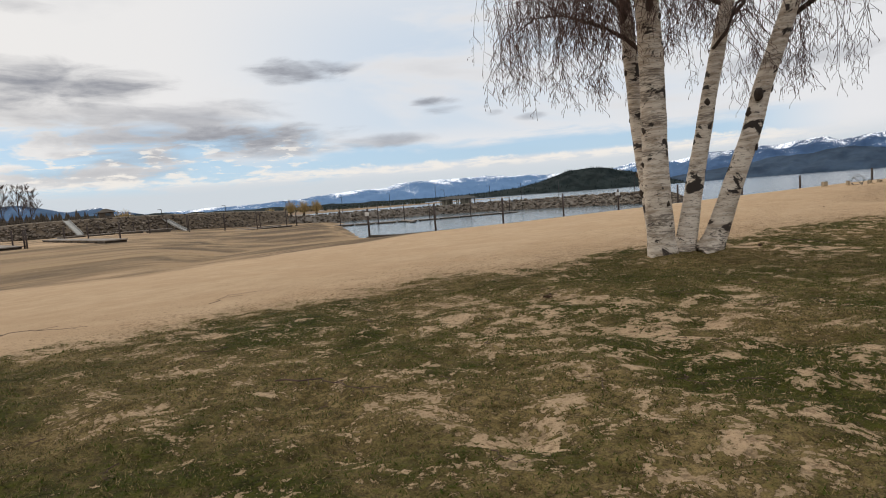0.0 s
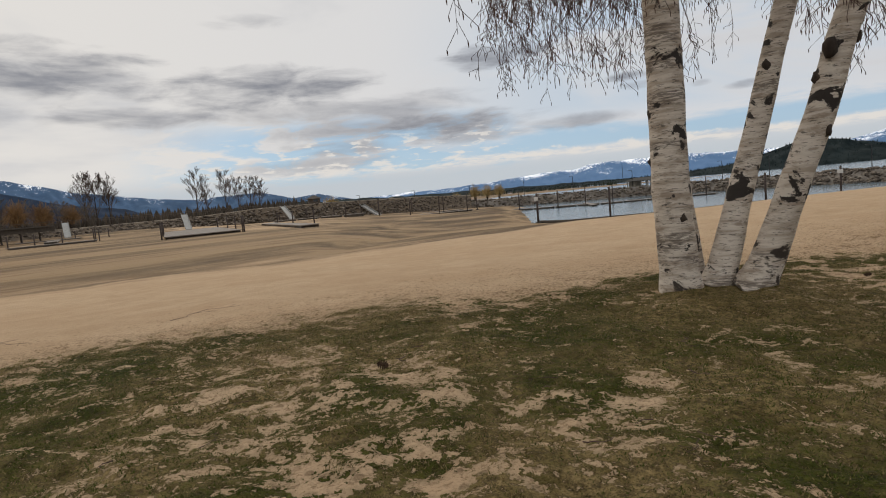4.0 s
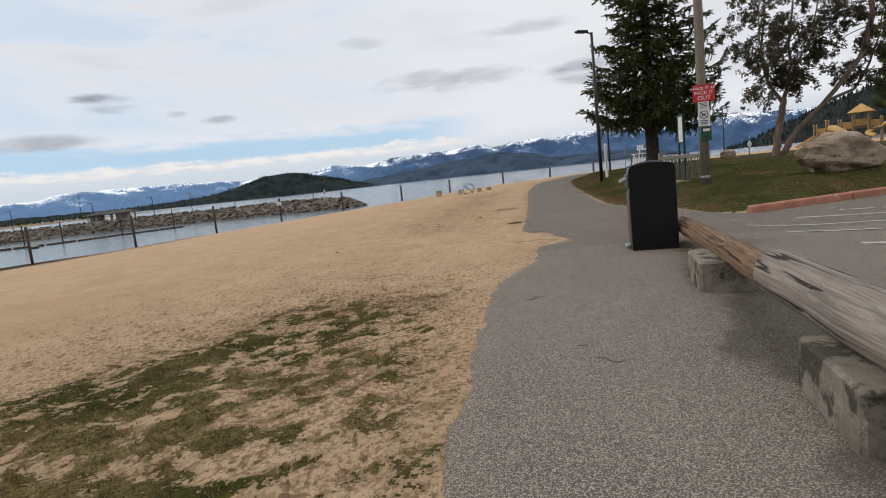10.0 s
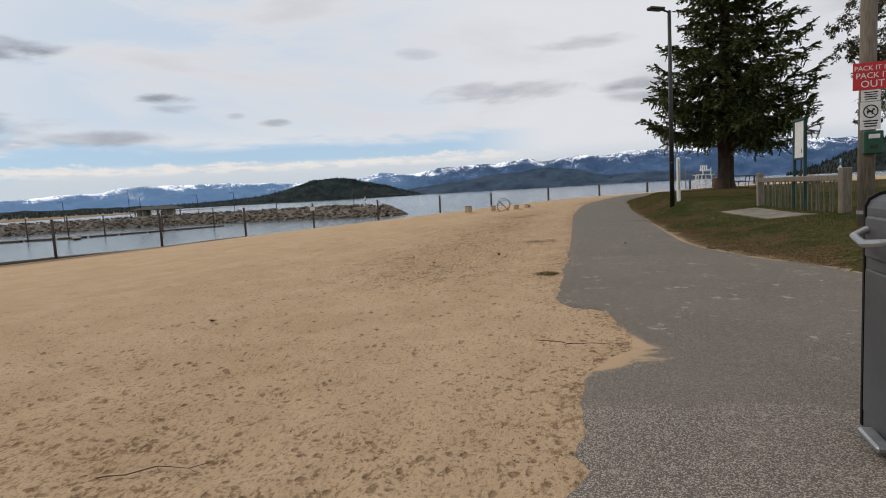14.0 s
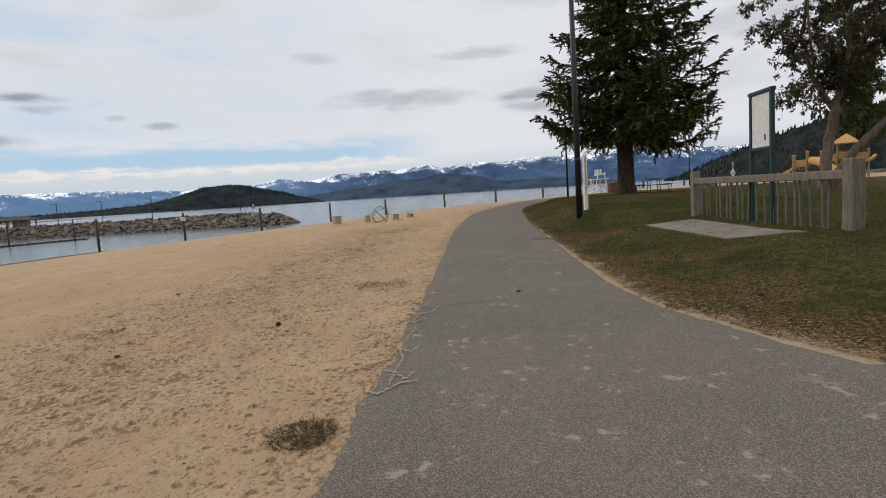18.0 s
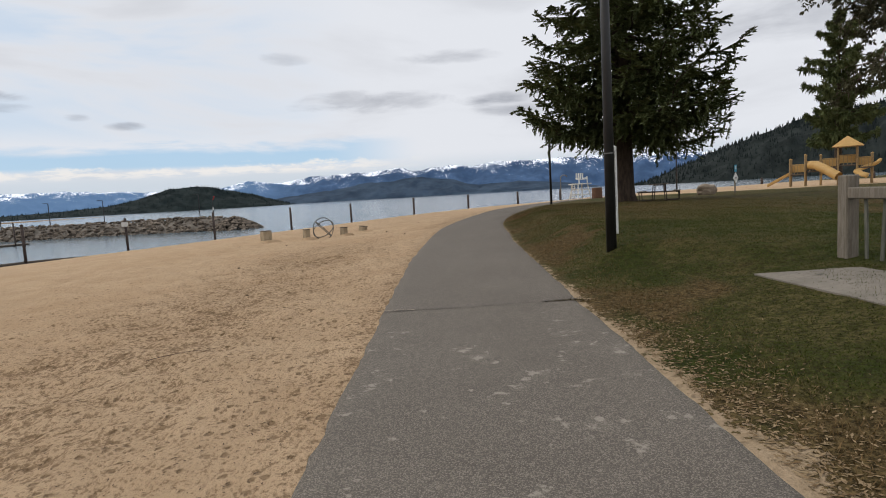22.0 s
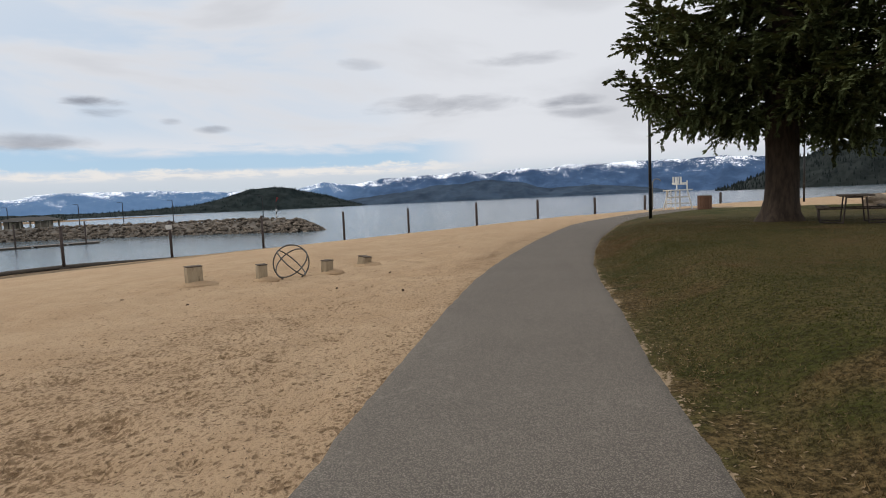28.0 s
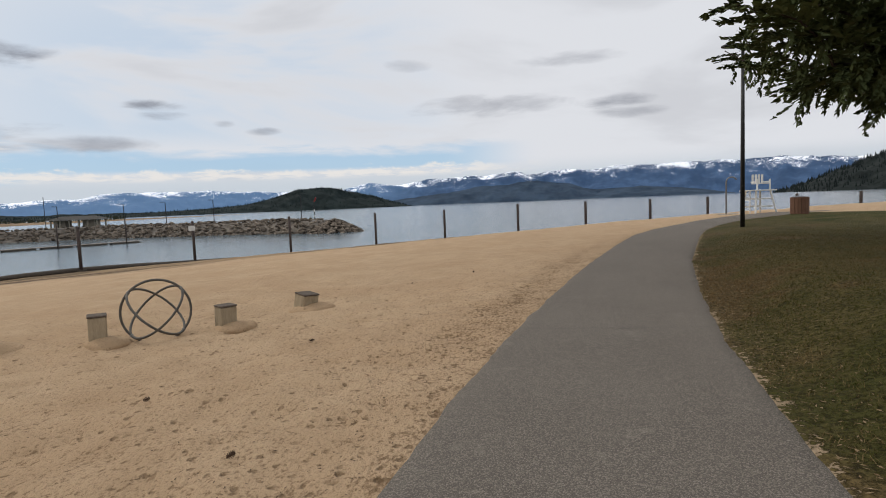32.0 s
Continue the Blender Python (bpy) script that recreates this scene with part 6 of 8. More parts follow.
def rail_fence():
    ob = thing("rail_fence", "weathered wooden rail fence with thin grey pickets", "fence", at(5.42, 7.28, 0))
    part("post", Geo().box((0, 0, 0.42), (0.15, 0.15, 1.0), None, 0.012), "grey_wood_upright", ob, "square weathered post")
    part("post", Geo().box((0.02, -4.55, 0.40), (0.19, 0.19, 1.06), None, 0.014), "grey_wood_upright", ob, "square weathered post")
    part("rail", Geo().box((-0.02, -2.25, 0.72), (0.09, 4.5, 0.125), None, 0.012), "grey_wood_upright", ob, "heavy split rail")
    rng = random.Random(4)
    share = None
    for k in range(21):
        yy = -0.2 - k * 0.205 + rng.uniform(-0.06, 0.06)
        if share is None:
            p = part("picket", Geo().box((0, 0, 0), (0.020, 0.042, 0.72), None, 0.004), "picket_wood", ob, "thin grey-green weathered picket")
            share = p.data
        else:
            p = new("picket", share)
            p.parent = ob
        p.matrix_basis = pose(0.03 + rng.uniform(-.006, .006), yy, 0.33, rng.uniform(-2, 2), rng.uniform(-1.5, 1.5), 0)


rail_fence()


def slab():
    g = Geo()
    c = [Vector((4.36, 7.35)), Vector((5.14, 6.75)), Vector((5.16, 3.25)), Vector((4.44, 4.05))]
    n, m = 5, 13
    vs = []
    for drop in (0.014, -0.20):
        for i in range(m):
            for k in range(n):
                u, w = k / (n - 1), i / (m - 1)
                p = c[0].lerp(c[1], u).lerp(c[3].lerp(c[2], u), w)
                p += Vector((0.02 * noise.noise((p.x * 5, p.y * 5, 0)), 0.02 * noise.noise((p.x * 5, p.y * 5, 4))))
                vs.append((p.x, p.y, h(p.x, p.y) + drop))
    fs = [(i * n + k, i * n + n + k, i * n + n + k + 1, i * n + k + 1) for i in range(m - 1) for k in range(n - 1)]
    rim = [k for k in range(n)] + [i * n + n - 1 for i in range(1, m)] + [(m - 1) * n + k for k in range(n - 2, -1, -1)] + [i * n for i in range(m - 2, 0, -1)]
    b = n * m
    fs += [(p, q, q + b, p + b) for p, q in zip(rim, rim[1:] + rim[:1])]
    g.add(vs, fs)
    lone("concrete_slab", g, "slab_concrete", "flat pale concrete slab set into the lawn before the fence", "slab")


slab()


def picnic_table():
    ob = thing("picnic_table", "dark picnic table with bent steel legs on the lawn", "picnic table", at(11.85, 26.5, 62))
    for k in range(5):
        part("top_plank", Geo().box((0, -0.30 + 0.15 * k, 0.75), (1.85, 0.14, 0.045), None, 0.008), "dark_wood", ob, "dark worn plank")
    for s in (-1, 1):
        for k in range(2):
            part("seat_plank", Geo().box((0, s * (0.66 + 0.15 * k), 0.44), (1.85, 0.14, 0.045), None, 0.008), "dark_wood", ob, "dark worn plank")
    for xx in (-0.6, 0.6):
        part("leg_frame", Geo().tube([(xx, -0.83, 0.40), (xx, -0.80, 0.05), (xx, -0.28, 0.02), (xx, -0.22, 0.70), (xx, 0.22, 0.70), (xx, 0.28, 0.02), (xx, 0.80, 0.05), (xx, 0.83, 0.40)], 0.025, 7), "rust_steel", ob, "bent dark steel tube legs", True)
        part("cross_bar", Geo().tube([(xx, -0.85, 0.405), (xx, 0.85, 0.405)], 0.02, 6), "rust_steel", ob)


picnic_table()


def guard_chair():
    ob = thing("lifeguard_chair", "tall white wooden lifeguard chair on the beach head", "chair", at(17.4, 56.8, 20))
    for sx in (-1, 1):
        for sy in (-1, 1):
            part("leg", Geo().tube([(sx * 0.80, sy * 0.72, -0.05), (sx * 0.55, sy * 0.45, 1.45), (sx * 0.52, sy * 0.42, 1.55)], 0.065, 6), "white_paint", ob)
    part("platform", Geo().box((0, 0, 1.5), (1.9, 1.15, 0.09), None, 0.01), "white_paint", ob)
    for z in (0.45, 0.95):
        part("brace", Geo().box((0, -0.62 + z * 0.13, z), (1.35 - z * 0.2, 0.05, 0.10), None, 0.006), "white_paint", ob)
        part("brace", Geo().box((0, 0.62 - z * 0.13, z), (1.35 - z * 0.2, 0.05, 0.10), None, 0.006), "white_paint", ob)
    for k in range(6):
        part("rung", Geo().box((-0.83, 0, 0.2 + 0.22 * k), (0.05, 0.5, 0.04), None, 0.006), "white_paint", ob)
    for s in (-1, 1):
        part("ladder_side", Geo().box((-0.84, s * 0.27, 0.75), (0.06, 0.05, 1.5), None, 0.006), "white_paint", ob)
    part("seat", Geo().box((0.2, 0, 1.95), (0.95, 0.6, 0.06), None, 0.008), "white_paint", ob)
    for k in range(4):
        part("back_slat", Geo().box((-0.16 + 0.24 * k, 0.30, 2.25), (0.15, 0.04, 0.62), None, 0.006), "white_paint", ob)
    for sx in (-0.28, 0.68):
        part("arm_post", Geo().box((sx, 0, 2.05), (0.08, 0.6, 0.10), None, 0.008), "white_paint", ob)
        part("arm_upright", Geo().box((sx, -0.25, 1.85), (0.08, 0.08, 0.75), None, 0.008), "white_paint", ob)


guard_chair()


def shower():
    ob = thing("outdoor_shower", "thin grey hooked beach shower pipe", "shower", at(15.8, 58.0, 0))
    pts = [(0, 0, -0.05), (0, 0, 2.2)] + [(0.35 - 0.35 * math.cos(a), 0, 2.2 + 0.35 * math.sin(a)) for a in np.linspace(0.2, math.pi * 0.85, 8)]
    part("pipe", Geo().tube(pts, 0.045, 7), "grey_steel", ob, "", True)
    part("drain_pad", Geo().box((0.2, 0, 0.0), (1.1, 1.1, 0.08), None, 0.01), "concrete", ob)


shower()


def wood_can():
    ob = thing("litter_barrel", "brown slatted wooden litter barrel on the lawn", "bin", at(16.4, 48.76, 0))
    part("liner", Geo().tube([(0, 0, 0.02), (0, 0, 0.80)], 0.36, 16), "black_plastic", ob)
    first = None
    for k in range(16):
        a = 2 * math.pi * k / 16
        if first is None:
            p = part("slat", Geo().box((0, 0, 0), (0.15, 0.03, 0.88), None, 0.006), "brown_wood", ob)
            first = p.data
        else:
            p = new("slat", first)
            p.parent = ob
        p.matrix_basis = pose(0.42 * math.cos(a), 0.42 * math.sin(a), 0.45, 0, 0, math.degrees(a) + 90)
    part("lid", Geo().tube([(0, 0, 0.86), (0, 0, 0.90), (0, 0, 0.97)], [0.43, 0.43, 0.12], 16), "grey_plastic", ob, "dull grey lid")


wood_can()


def boulder():
    g = Geo().rock((0, 0, 0), (2.15, 1.5, 1.25), 7.3, 4, 0.32)
    g.v = [(x, y, z + 0.36 - 0.10 * x) for x, y, z in g.v]
    lone("boulder", g, "boulder_stone", "large brown-grey boulder sunk in the grass", "boulder", at(7.85, -0.10, 25), "", "", False)
    g = Geo().rock((0, 0, 0.28), (1.3, 0.9, 0.95), 2.3, 3, 0.3)
    lone("boulder", g, "boulder_stone", "small pale boulder on the lawn", "boulder", at(20.3, 38.2, 10))


boulder()


def diamond_sign():
    ob = thing("path_sign", "white diamond sign under a blue plate on a short post", "sign", at(21.9, 37.6, 35))
    part("post", Geo().box((0, 0, 0.62), (0.09, 0.07, 1.35), None, 0.008), "grey_wood_upright", ob)
    part("diamond", Geo().box((0, -0.05, 1.0), (0.52, 0.012, 0.52), Euler((0, radians(45), 0)).to_matrix(), 0.004), "sign_white", ob, "white diamond plate")
    part("text_bar", Geo().box((0, -0.058, 1.0), (0.30, 0.004, 0.07), None, 0.001), "grey_plastic", ob)
    plate = part("blue_plate", Geo().box((0, -0.05, 1.62), (0.32, 0.012, 0.46), None, 0.004), "sign_blue", ob, "pale blue plate")
    part("symbol", Geo().box((0, -0.058, 1.66), (0.12, 0.004, 0.2), None, 0.001), "sign_white", plate)


diamond_sign()


# ---- beach play things ----
def play_ring():
    ob = thing("climbing_sphere", "open grey steel sphere of crossed hoops half set in sand", "play sculpture", at(-2.83, 23.16, 35, 0.33))
    R = 0.42
    circle = [Vector((R * math.cos(a), R * math.sin(a), 0)) for a in np.linspace(0, 2 * math.pi, 49)]
    for m in (pose(0, 0, 0, 90, 0, 0), pose(0, 0, 0, 0, 42, 0) @ pose(0, 0, 0, 20, 0, 0), pose(0, 0, 0, 0, -42, 0) @ pose(0, 0, 0, 20, 0, 0)):
        part("hoop", Geo().tube([m @ p for p in circle], 0.016, 8, False), "hoop_steel", ob, "bent grey steel hoop", True)
    for sx in (-1, 1):
        for sz in (-1, 1):
            part("clamp", Geo().rock((sx * R * 0.74, 0, sz * R * 0.67), (0.055, 0.055, 0.055), 1, 1, 0.05), "grey_steel", ob)


play_ring()


def stepping_block(x, y, turn, tall, tilt, wide, deep):
    z = h(x, y)
    ob = thing("stepping_post", "squat grey timber stepping post with dark top cap in sand", "post", pose(x, y, z, tilt, tilt * 0.5, turn), "stepping posts on the beach")
    part("stump", Geo().box((0, 0, tall / 2 - 0.1), (wide, deep, tall + 0.2), None, 0.012), "pale_post", ob)
    part("cap", Geo().box((0, 0, tall + 0.012), (wide + 0.012, deep + 0.012, 0.024), None, 0.008), "dark_wood", ob, "dark worn cap board")
    g = Geo().rock((0.10, -0.06, -0.03), (wide * 2.6, deep * 3.0, 0.22), x, 3, 0.15)
    lone("sand_mound", g, GROUND, "low mound of sand blown against a stepping post", "sand", pose(x, y, z, 0, 0, turn), "sand mounds", smooth_faces=True)


for b in ((-4.82, 22.42, 42, 0.40, 0, 0.33, 0.27), (-3.42, 22.80, 40, 0.35, 2, 0.21, 0.20), (-2.12, 23.62, 58, 0.29, 2, 0.23, 0.20), (-1.50, 24.98, 62, 0.22, 9, 0.30, 0.24)):
    stepping_block(*b)


# ---- car park paint ----
def stripe(x, y, length):
    n = 9
    d = Vector((0.885, -0.465, 0))
    side = Vector((0.465, 0.885, 0)) * 0.055
    g = Geo()
    vs = []
    for i in range(n):
        p = Vector((x, y, 0)) + d * length * i / (n - 1)
        for s in (-1, 1):
            q = p + side * s
            vs.append((q.x, q.y, h(q.x, q.y) + 0.012))
    g.add(vs, [(2 * i, 2 * i + 1, 2 * i + 3, 2 * i + 2)[::-1] for i in range(n - 1)])
    ob = lone("parking_stripe", g, "stripe_paint", "worn white painted parking stripe", "road marking", group="parking stripes", kind="structure")
    return ob


for sx, sy, sl in ((2.85, -5.95, 4.6), (2.42, -6.95, 4.6), (2.03, -8.25, 4.6), (1.84, -9.55, 4.6), (1.56, -11.12, 4.5), (4.2, -5.1, 4.6), (5.3, -4.5, 4.4)):
    stripe(sx, sy, sl)


# ---- shoreline pilings and boom logs ----
PILES = [(-66.0, 40.9), (-60.7, 52.0), (-52.4, 61.1), (-45.2, 71.1), (-38.1, 81.0), (-29.0, 88.8), (-18.5, 93.6), (-9.3, 97.3), (1.2, 93.1), (9.9, 92.0), (17.6, 90.5), (24.4, 90.5), (33.5, 88.0), (39.5, 86.5), (52, 82), (64, 76), (76, 70)]


def mesh_z(x, y):
    """Height of the ground sheet itself, between its grid points."""
    i = int(np.clip(np.searchsorted(XS, x) - 1, 0, len(XS) - 2))
    j = int(np.clip(np.searchsorted(YS, y) - 1, 0, len(YS) - 2))
    u, v = (x - XS[i]) / (XS[i + 1] - XS[i]), (y - YS[j]) / (YS[j + 1] - YS[j])
    z = [float(ground_z(np.array(XS[a]), np.array(YS[b]))) for a, b in ((i, j), (i + 1, j), (i, j + 1), (i + 1, j + 1))]
    return (z[0] * (1 - u) + z[1] * u) * (1 - v) + (z[2] * (1 - u) + z[3] * u) * v


def piling(x, y, top, wide=0.15, label="rust-brown steel mooring pile on the drained shore", sign=False, collar=True):
    z = max(h(x, y), mesh_z(x, y))
    ob = thing("piling", label, "piling", pose(x, y, z), "mooring piles")
    part("shaft", Geo().tube([(0, 0, -0.4), (0, 0, (top - z) * 0.5), (0, 0, top - z)], wide, 8), "rust_steel", ob, "", True)
    part("cap", Geo().tube([(0, 0, top - z), (0, 0, top - z + 0.06), (0, 0, top - z + 0.16)], [wide * 1.1, wide * 1.1, 0.02], 8), "rust_steel", ob)
    if z > WATER_Z - 0.2 and collar:
        part("collar", Geo().tube([(0, 0, 0.0), (0, 0, 0.22)], wide * 3.0, 10), "wet_timber", ob, "dark float collar")
    if sign:
        part("notice", Geo().box((0, -wide - 0.05, top - z - 0.75), (0.85, 0.03, 0.6), None, 0.01), "sign_white", ob, "white notice board")
    return ob


for i, (x, y) in enumerate(PILES):
    piling(x, y, 0.55 if i < 8 else 1.0, 0.17, sign=(i in (0, 4)), collar=i < 8)


def boom(ax, ay, bx, by, r=0.27):
    g = Geo()
    n = 8
    pts = []
    for i in range(n):
        u = i / (n - 1)
        x, y = ax + (bx - ax) * u, ay + (by - ay) * u
        pts.append((x + 0.5 * noise.noise((x, y, 0)), y, max(mesh_z(x, y), WATER_Z - 0.05) + r * 0.75))
    g.tube(pts, r, 7)
    lone("boom_log", g, "wet_timber", "long dark boom log stranded on the sand between piles", "log", group="boom logs", smooth_faces=True)


for (ax, ay), (bx, by) in list(zip(PILES, PILES[1:]))[:8]:
    boom(ax, ay, bx, by)
boom(-40.5, 79, -50, 66, 0.18)
boom(-30, 87.0, -37.5, 80, 0.18)


# ---- stone breakwater ----
BREAKWATER = [(-46.8, 165.0), (-80, 175), (-137, 179), (-180, 152), (-205, 112), (-217, 70), (-224, 40), (-235, 10)]


def along(line, s):
    """The point a share s along a polyline, and its direction."""
    seg = [math.hypot(b[0] - a[0], b[1] - a[1]) for a, b in zip(line, line[1:])]
    d = s * sum(seg)
    for (a, b), L in zip(zip(line, line[1:]), seg):
        if d <= L or (a, b) == (line[-2], line[-1]):
            u = min(1, d / L)
            return a[0] + (b[0] - a[0]) * u, a[1] + (b[1] - a[1]) * u, (b[0] - a[0]) / L, (b[1] - a[1]) / L
        d -= L


def breakwater():
    rng = random.Random(8)
    ob = thing("breakwater", "long breakwater of piled brown-grey rocks", "breakwater")
    core, rocks = Geo(), Geo()
    n = 60
    vs, fs = [], []
    sect = [(-6.5, -6.0), (-2.6, -1.75), (2.6, -1.75), (6.5, -6.0)]
    for i in range(n + 1):
        x, y, dx, dy = along(BREAKWATER, i / n)
        shrink = min(1, 0.25 + i / 3)
        for o, z in sect:
            vs.append((x - dy * o * shrink, y + dx * o * shrink, z if i else -6.0))
    for i in range(n):
        for k in range(3):
            a = i * 4 + k
            fs.append((a, a + 1, a + 5, a + 4))
    core.add(vs, fs)
    part("core", core, "riprap", ob)
    for i in range(8500):
        s = rng.random() ** 1.15
        x, y, dx, dy = along(BREAKWATER, s)
        o = rng.uniform(-1, 1)
        shrink = min(1, 0.25 + s * n / 3)
        reach = 6.2 * o * shrink
        z = -5.4 + 3.9 * (1 - max(0, abs(o) - 0.36) / 0.64) * (0.55 + 0.45 * min(1, s * 40)) if s < 0.03 else -5.4 + 3.9 * (1 - max(0, abs(o) - 0.36) / 0.64)
        if abs(o) > 0.36 or rng.random() < 0.25:
            sz = rng.uniform(0.45, 1.1) * (1.3 if rng.random() < 0.12 else 1)
            rocks.rock((x - dy * reach + rng.uniform(-.4, .4), y + dx * reach + rng.uniform(-.4, .4), z + rng.uniform(-0.2, 0.35)), (sz * rng.uniform(0.8, 1.5), sz * rng.uniform(0.8, 1.4), sz * rng.uniform(0.55, 0.95)), rng.random() * 50, 0, 0.5)
    # head of the mole
    for i in range(420):
        a, r = rng.uniform(0, 6.28), 7.5 * rng.random() ** 0.5
        rocks.rock((-49 + r * math.cos(a), 165.7 + r * math.sin(a), -1.6 - 3.6 * (r / 7.5) ** 1.3), (rng.uniform(.8, 1.7), rng.uniform(.8, 1.7), rng.uniform(.5, 1.0)), rng.random() * 50, 0, 0.5)
    m, nt, b = shader("riprap_piece", 0.95, 0, 0.1)
    geo = nt.nodes.new("ShaderNodeNewGeometry")
    v = objvec(nt, shift=False)
    c = mixc(nt, geo.outputs["Random Per Island"], (0.055, 0.045, 0.036), (0.29, 0.24, 0.19))
    c = mixc(nt, smooth(nt, noise_tex(nt, v, 1.2, 4, 0.6), 0.4, 0.7, 0, 0.5), c, (0.12, 0.10, 0.085))
    nt.links.new(c, b.inputs["Base Color"])
    tagged(part("rock", rocks, "riprap_piece", ob, "angular brown and grey rip-rap rocks"), kind="stuff")


breakwater()


def mole_lamp(s, off=0.0, tall=7.0):
    x, y, dx, dy = along(BREAKWATER, s)
    z = -1.5
    ob = thing("lamp_post", "thin dark lamp post on the breakwater", "lamp post", pose(x + dy * off, y - dx * off, z, 0, 0, 30), "breakwater lamp posts")
    part("pole", Geo().tube([(0, 0, -0.3), (0, 0, tall)], [0.13, 0.10], 7), "black_metal", ob)
    part("arm", Geo().tube([(0, 0, tall), (-0.8, 0, tall + 0.05)], 0.07, 6), "black_metal", ob)
    part("lamp_head", Geo().box((-1.0, 0, tall + 0.05), (0.8, 0.4, 0.14), None, 0.03), "black_metal", ob)


for s in (0.045, 0.15, 0.205, 0.255, 0.33, 0.41, 0.48, 0.56, 0.64, 0.72, 0.79, 0.86, 0.93):
    mole_lamp(s, 0, 6.8)


def marker():
    ob = thing("channel_marker", "red and white banded harbour marker mast", "marker", pose(-55.5, 168.2, -1.6))
    for k in range(5):
        part("band", Geo().tube([(0, 0, k * 0.75), (0, 0, k * 0.75 + 0.75)], 0.15, 8), "sign_white" if k % 2 else "black_metal", ob)
    part("mast", Geo().tube([(0, 0, 3.7), (0, 0, 5.2)], 0.06, 6), "black_metal", ob)
    part("windsock", Geo().tube([(0, 0, 5.1), (0.35, 0, 5.5), (0.6, 0, 6.2)], [0.10, 0.15, 0.2], 8), "red_plastic", ob, "orange-red windsock")


marker()


def pavilion():
    ob = thing("pavilion", "low open shelter with a dark hipped roof on the breakwater", "shelter", pose(-137.5, 178.9, -1.5, 0, 0, 12))
    part("floor_slab", Geo().box((0, 0, 0.05), (15, 6, 0.4), None, 0.02), "concrete", ob)
    for k in range(6):
        for s in (-1, 1):
            part("post", Geo().box((-6.9 + 2.76 * k, s * 2.7, 1.35), (0.4, 0.3, 2.4), None, 0.02), "stucco_cream", ob)
    for s in (-5.2, 3.6):
        part("wall", Geo().box((s, 0.6, 1.3), (3.6, 3.6, 2.3), None, 0.02), "stucco_cream", ob, "pale block wall")
    part("roof", Geo().add([(-8.3, -4, 2.5), (8.3, -4, 2.5), (8.3, 4, 2.5), (-8.3, 4, 2.5), (-5.2, 0, 3.7), (5.2, 0, 3.7)], [(0, 1, 5, 4), (1, 2, 5), (2, 3, 4, 5), (3, 0, 4), (3, 2, 1, 0)]), "roof_dark", ob, "dark hipped roof")
    part("mast", Geo().tube([(-9.5, -1, 0), (-9.5, -1, 10.0)], 0.09, 6), "black_metal", ob)


pavilion()


# ---- stranded docks ----
def dock(ax, ay, bx, by, wide, z, piles=(), label="long grey floating dock lying low by the breakwater", tops=0.4):
    L = math.hypot(bx - ax, by - ay)
    turn = math.degrees(math.atan2(by - ay, bx - ax))
    ob = thing("dock", label, "dock", pose((ax + bx) / 2, (ay + by) / 2, z, 0, 0, turn), "docks")
    n = max(2, int(L / 6))
    first = fl = None
    for k in range(n):
        x = -L / 2 + (k + 0.5) * L / n
        if first is None:
            p = part("deck_section", Geo().box((0, 0, 0), (L / n - 0.03, wide, 0.16), None, 0.02), "grey_wood", ob, "grey plank deck section")
            first = p.data
            q = part("float", Geo().box((0, 0, 0), (L / n * 0.85, wide * 0.97, 0.8), None, 0.04), "wet_timber", ob, "dark timber float")
            fl = q.data
        else:
            p, q = new("deck_section", first), new("float", fl)
            p.parent = q.parent = ob
        p.matrix_basis = pose(x, 0, 0.52)
        q.matrix_basis = pose(x, 0, 0.12)
    for u in piles:
        px, py = ax + (bx - ax) * u, ay + (by - ay) * u
        nx, ny = -(by - ay) / L, (bx - ax) / L
        x, y = px + nx * (wide / 2 + 0.3), py + ny * (wide / 2 + 0.3)
        piling(x, y, tops, 0.16 if tops < 1 else 0.13, "dark steel dock pile with a pale cap", collar=tops < 1)


dock(-92, 145, -113, 117, 2.4, -5.15, (0.1, 0.5, 0.9))
dock(-113, 117, -150, 98, 2.4, -5.1, (0.3, 0.6, 0.95))
dock(-108, 108, -126, 126, 1.6, -5.15, (0.5,))
dock(-144, 92, -150, 42, 3.2, -3.75, (0.05, 0.25, 0.45, 0.65, 0.85), tops=1.9)
dock(-158, 100, -172, 66, 3.0, -3.8, (0.2, 0.5, 0.8), tops=1.9)


def ramp(ax, ay, az_, bx, by, bz):
    a, b = Vector((ax, ay, az_)), Vector((bx, by, bz))
    L = (b - a).length
    turn = math.degrees(math.atan2(by - ay, bx - ax))
    tilt = math.degrees(math.asin((bz - az_) / L))
    ob = thing("gangway", "pale aluminium gangway sloping down to a dock", "gangway", Matrix.Translation((a + b) / 2) @ pose(0, 0, 0, 0, 0, turn) @ pose(0, 0, 0, 0, -tilt, 0), "gangways")
    part("deck", Geo().box((0, 0, 0), (L, 1.5, 0.12), None, 0.02), "dull_alloy", ob, "pale grating deck")
    for s in (-1, 1):
        part("side_truss", Geo().box((0, s * 0.75, 0.3), (L, 0.08, 0.45), None, 0.02), "dull_alloy", ob, "pale metal side panel")


ramp(-168, 73, -3.3, -183, 74, 1.4)


# ---- west shore: boardwalk, lodge, hotel, trees ----
def polar(az_, d, ox=-3.4, oy=-25.9):
    return ox - d * math.sin(radians(az_)), oy + d * math.cos(radians(az_))


def basin_dock(a, b, wide, label, piles=()):
    z = max(h(*a), h(*b)) - 0.12
    dock(*a, *b, wide, z, piles, label, 1.3)


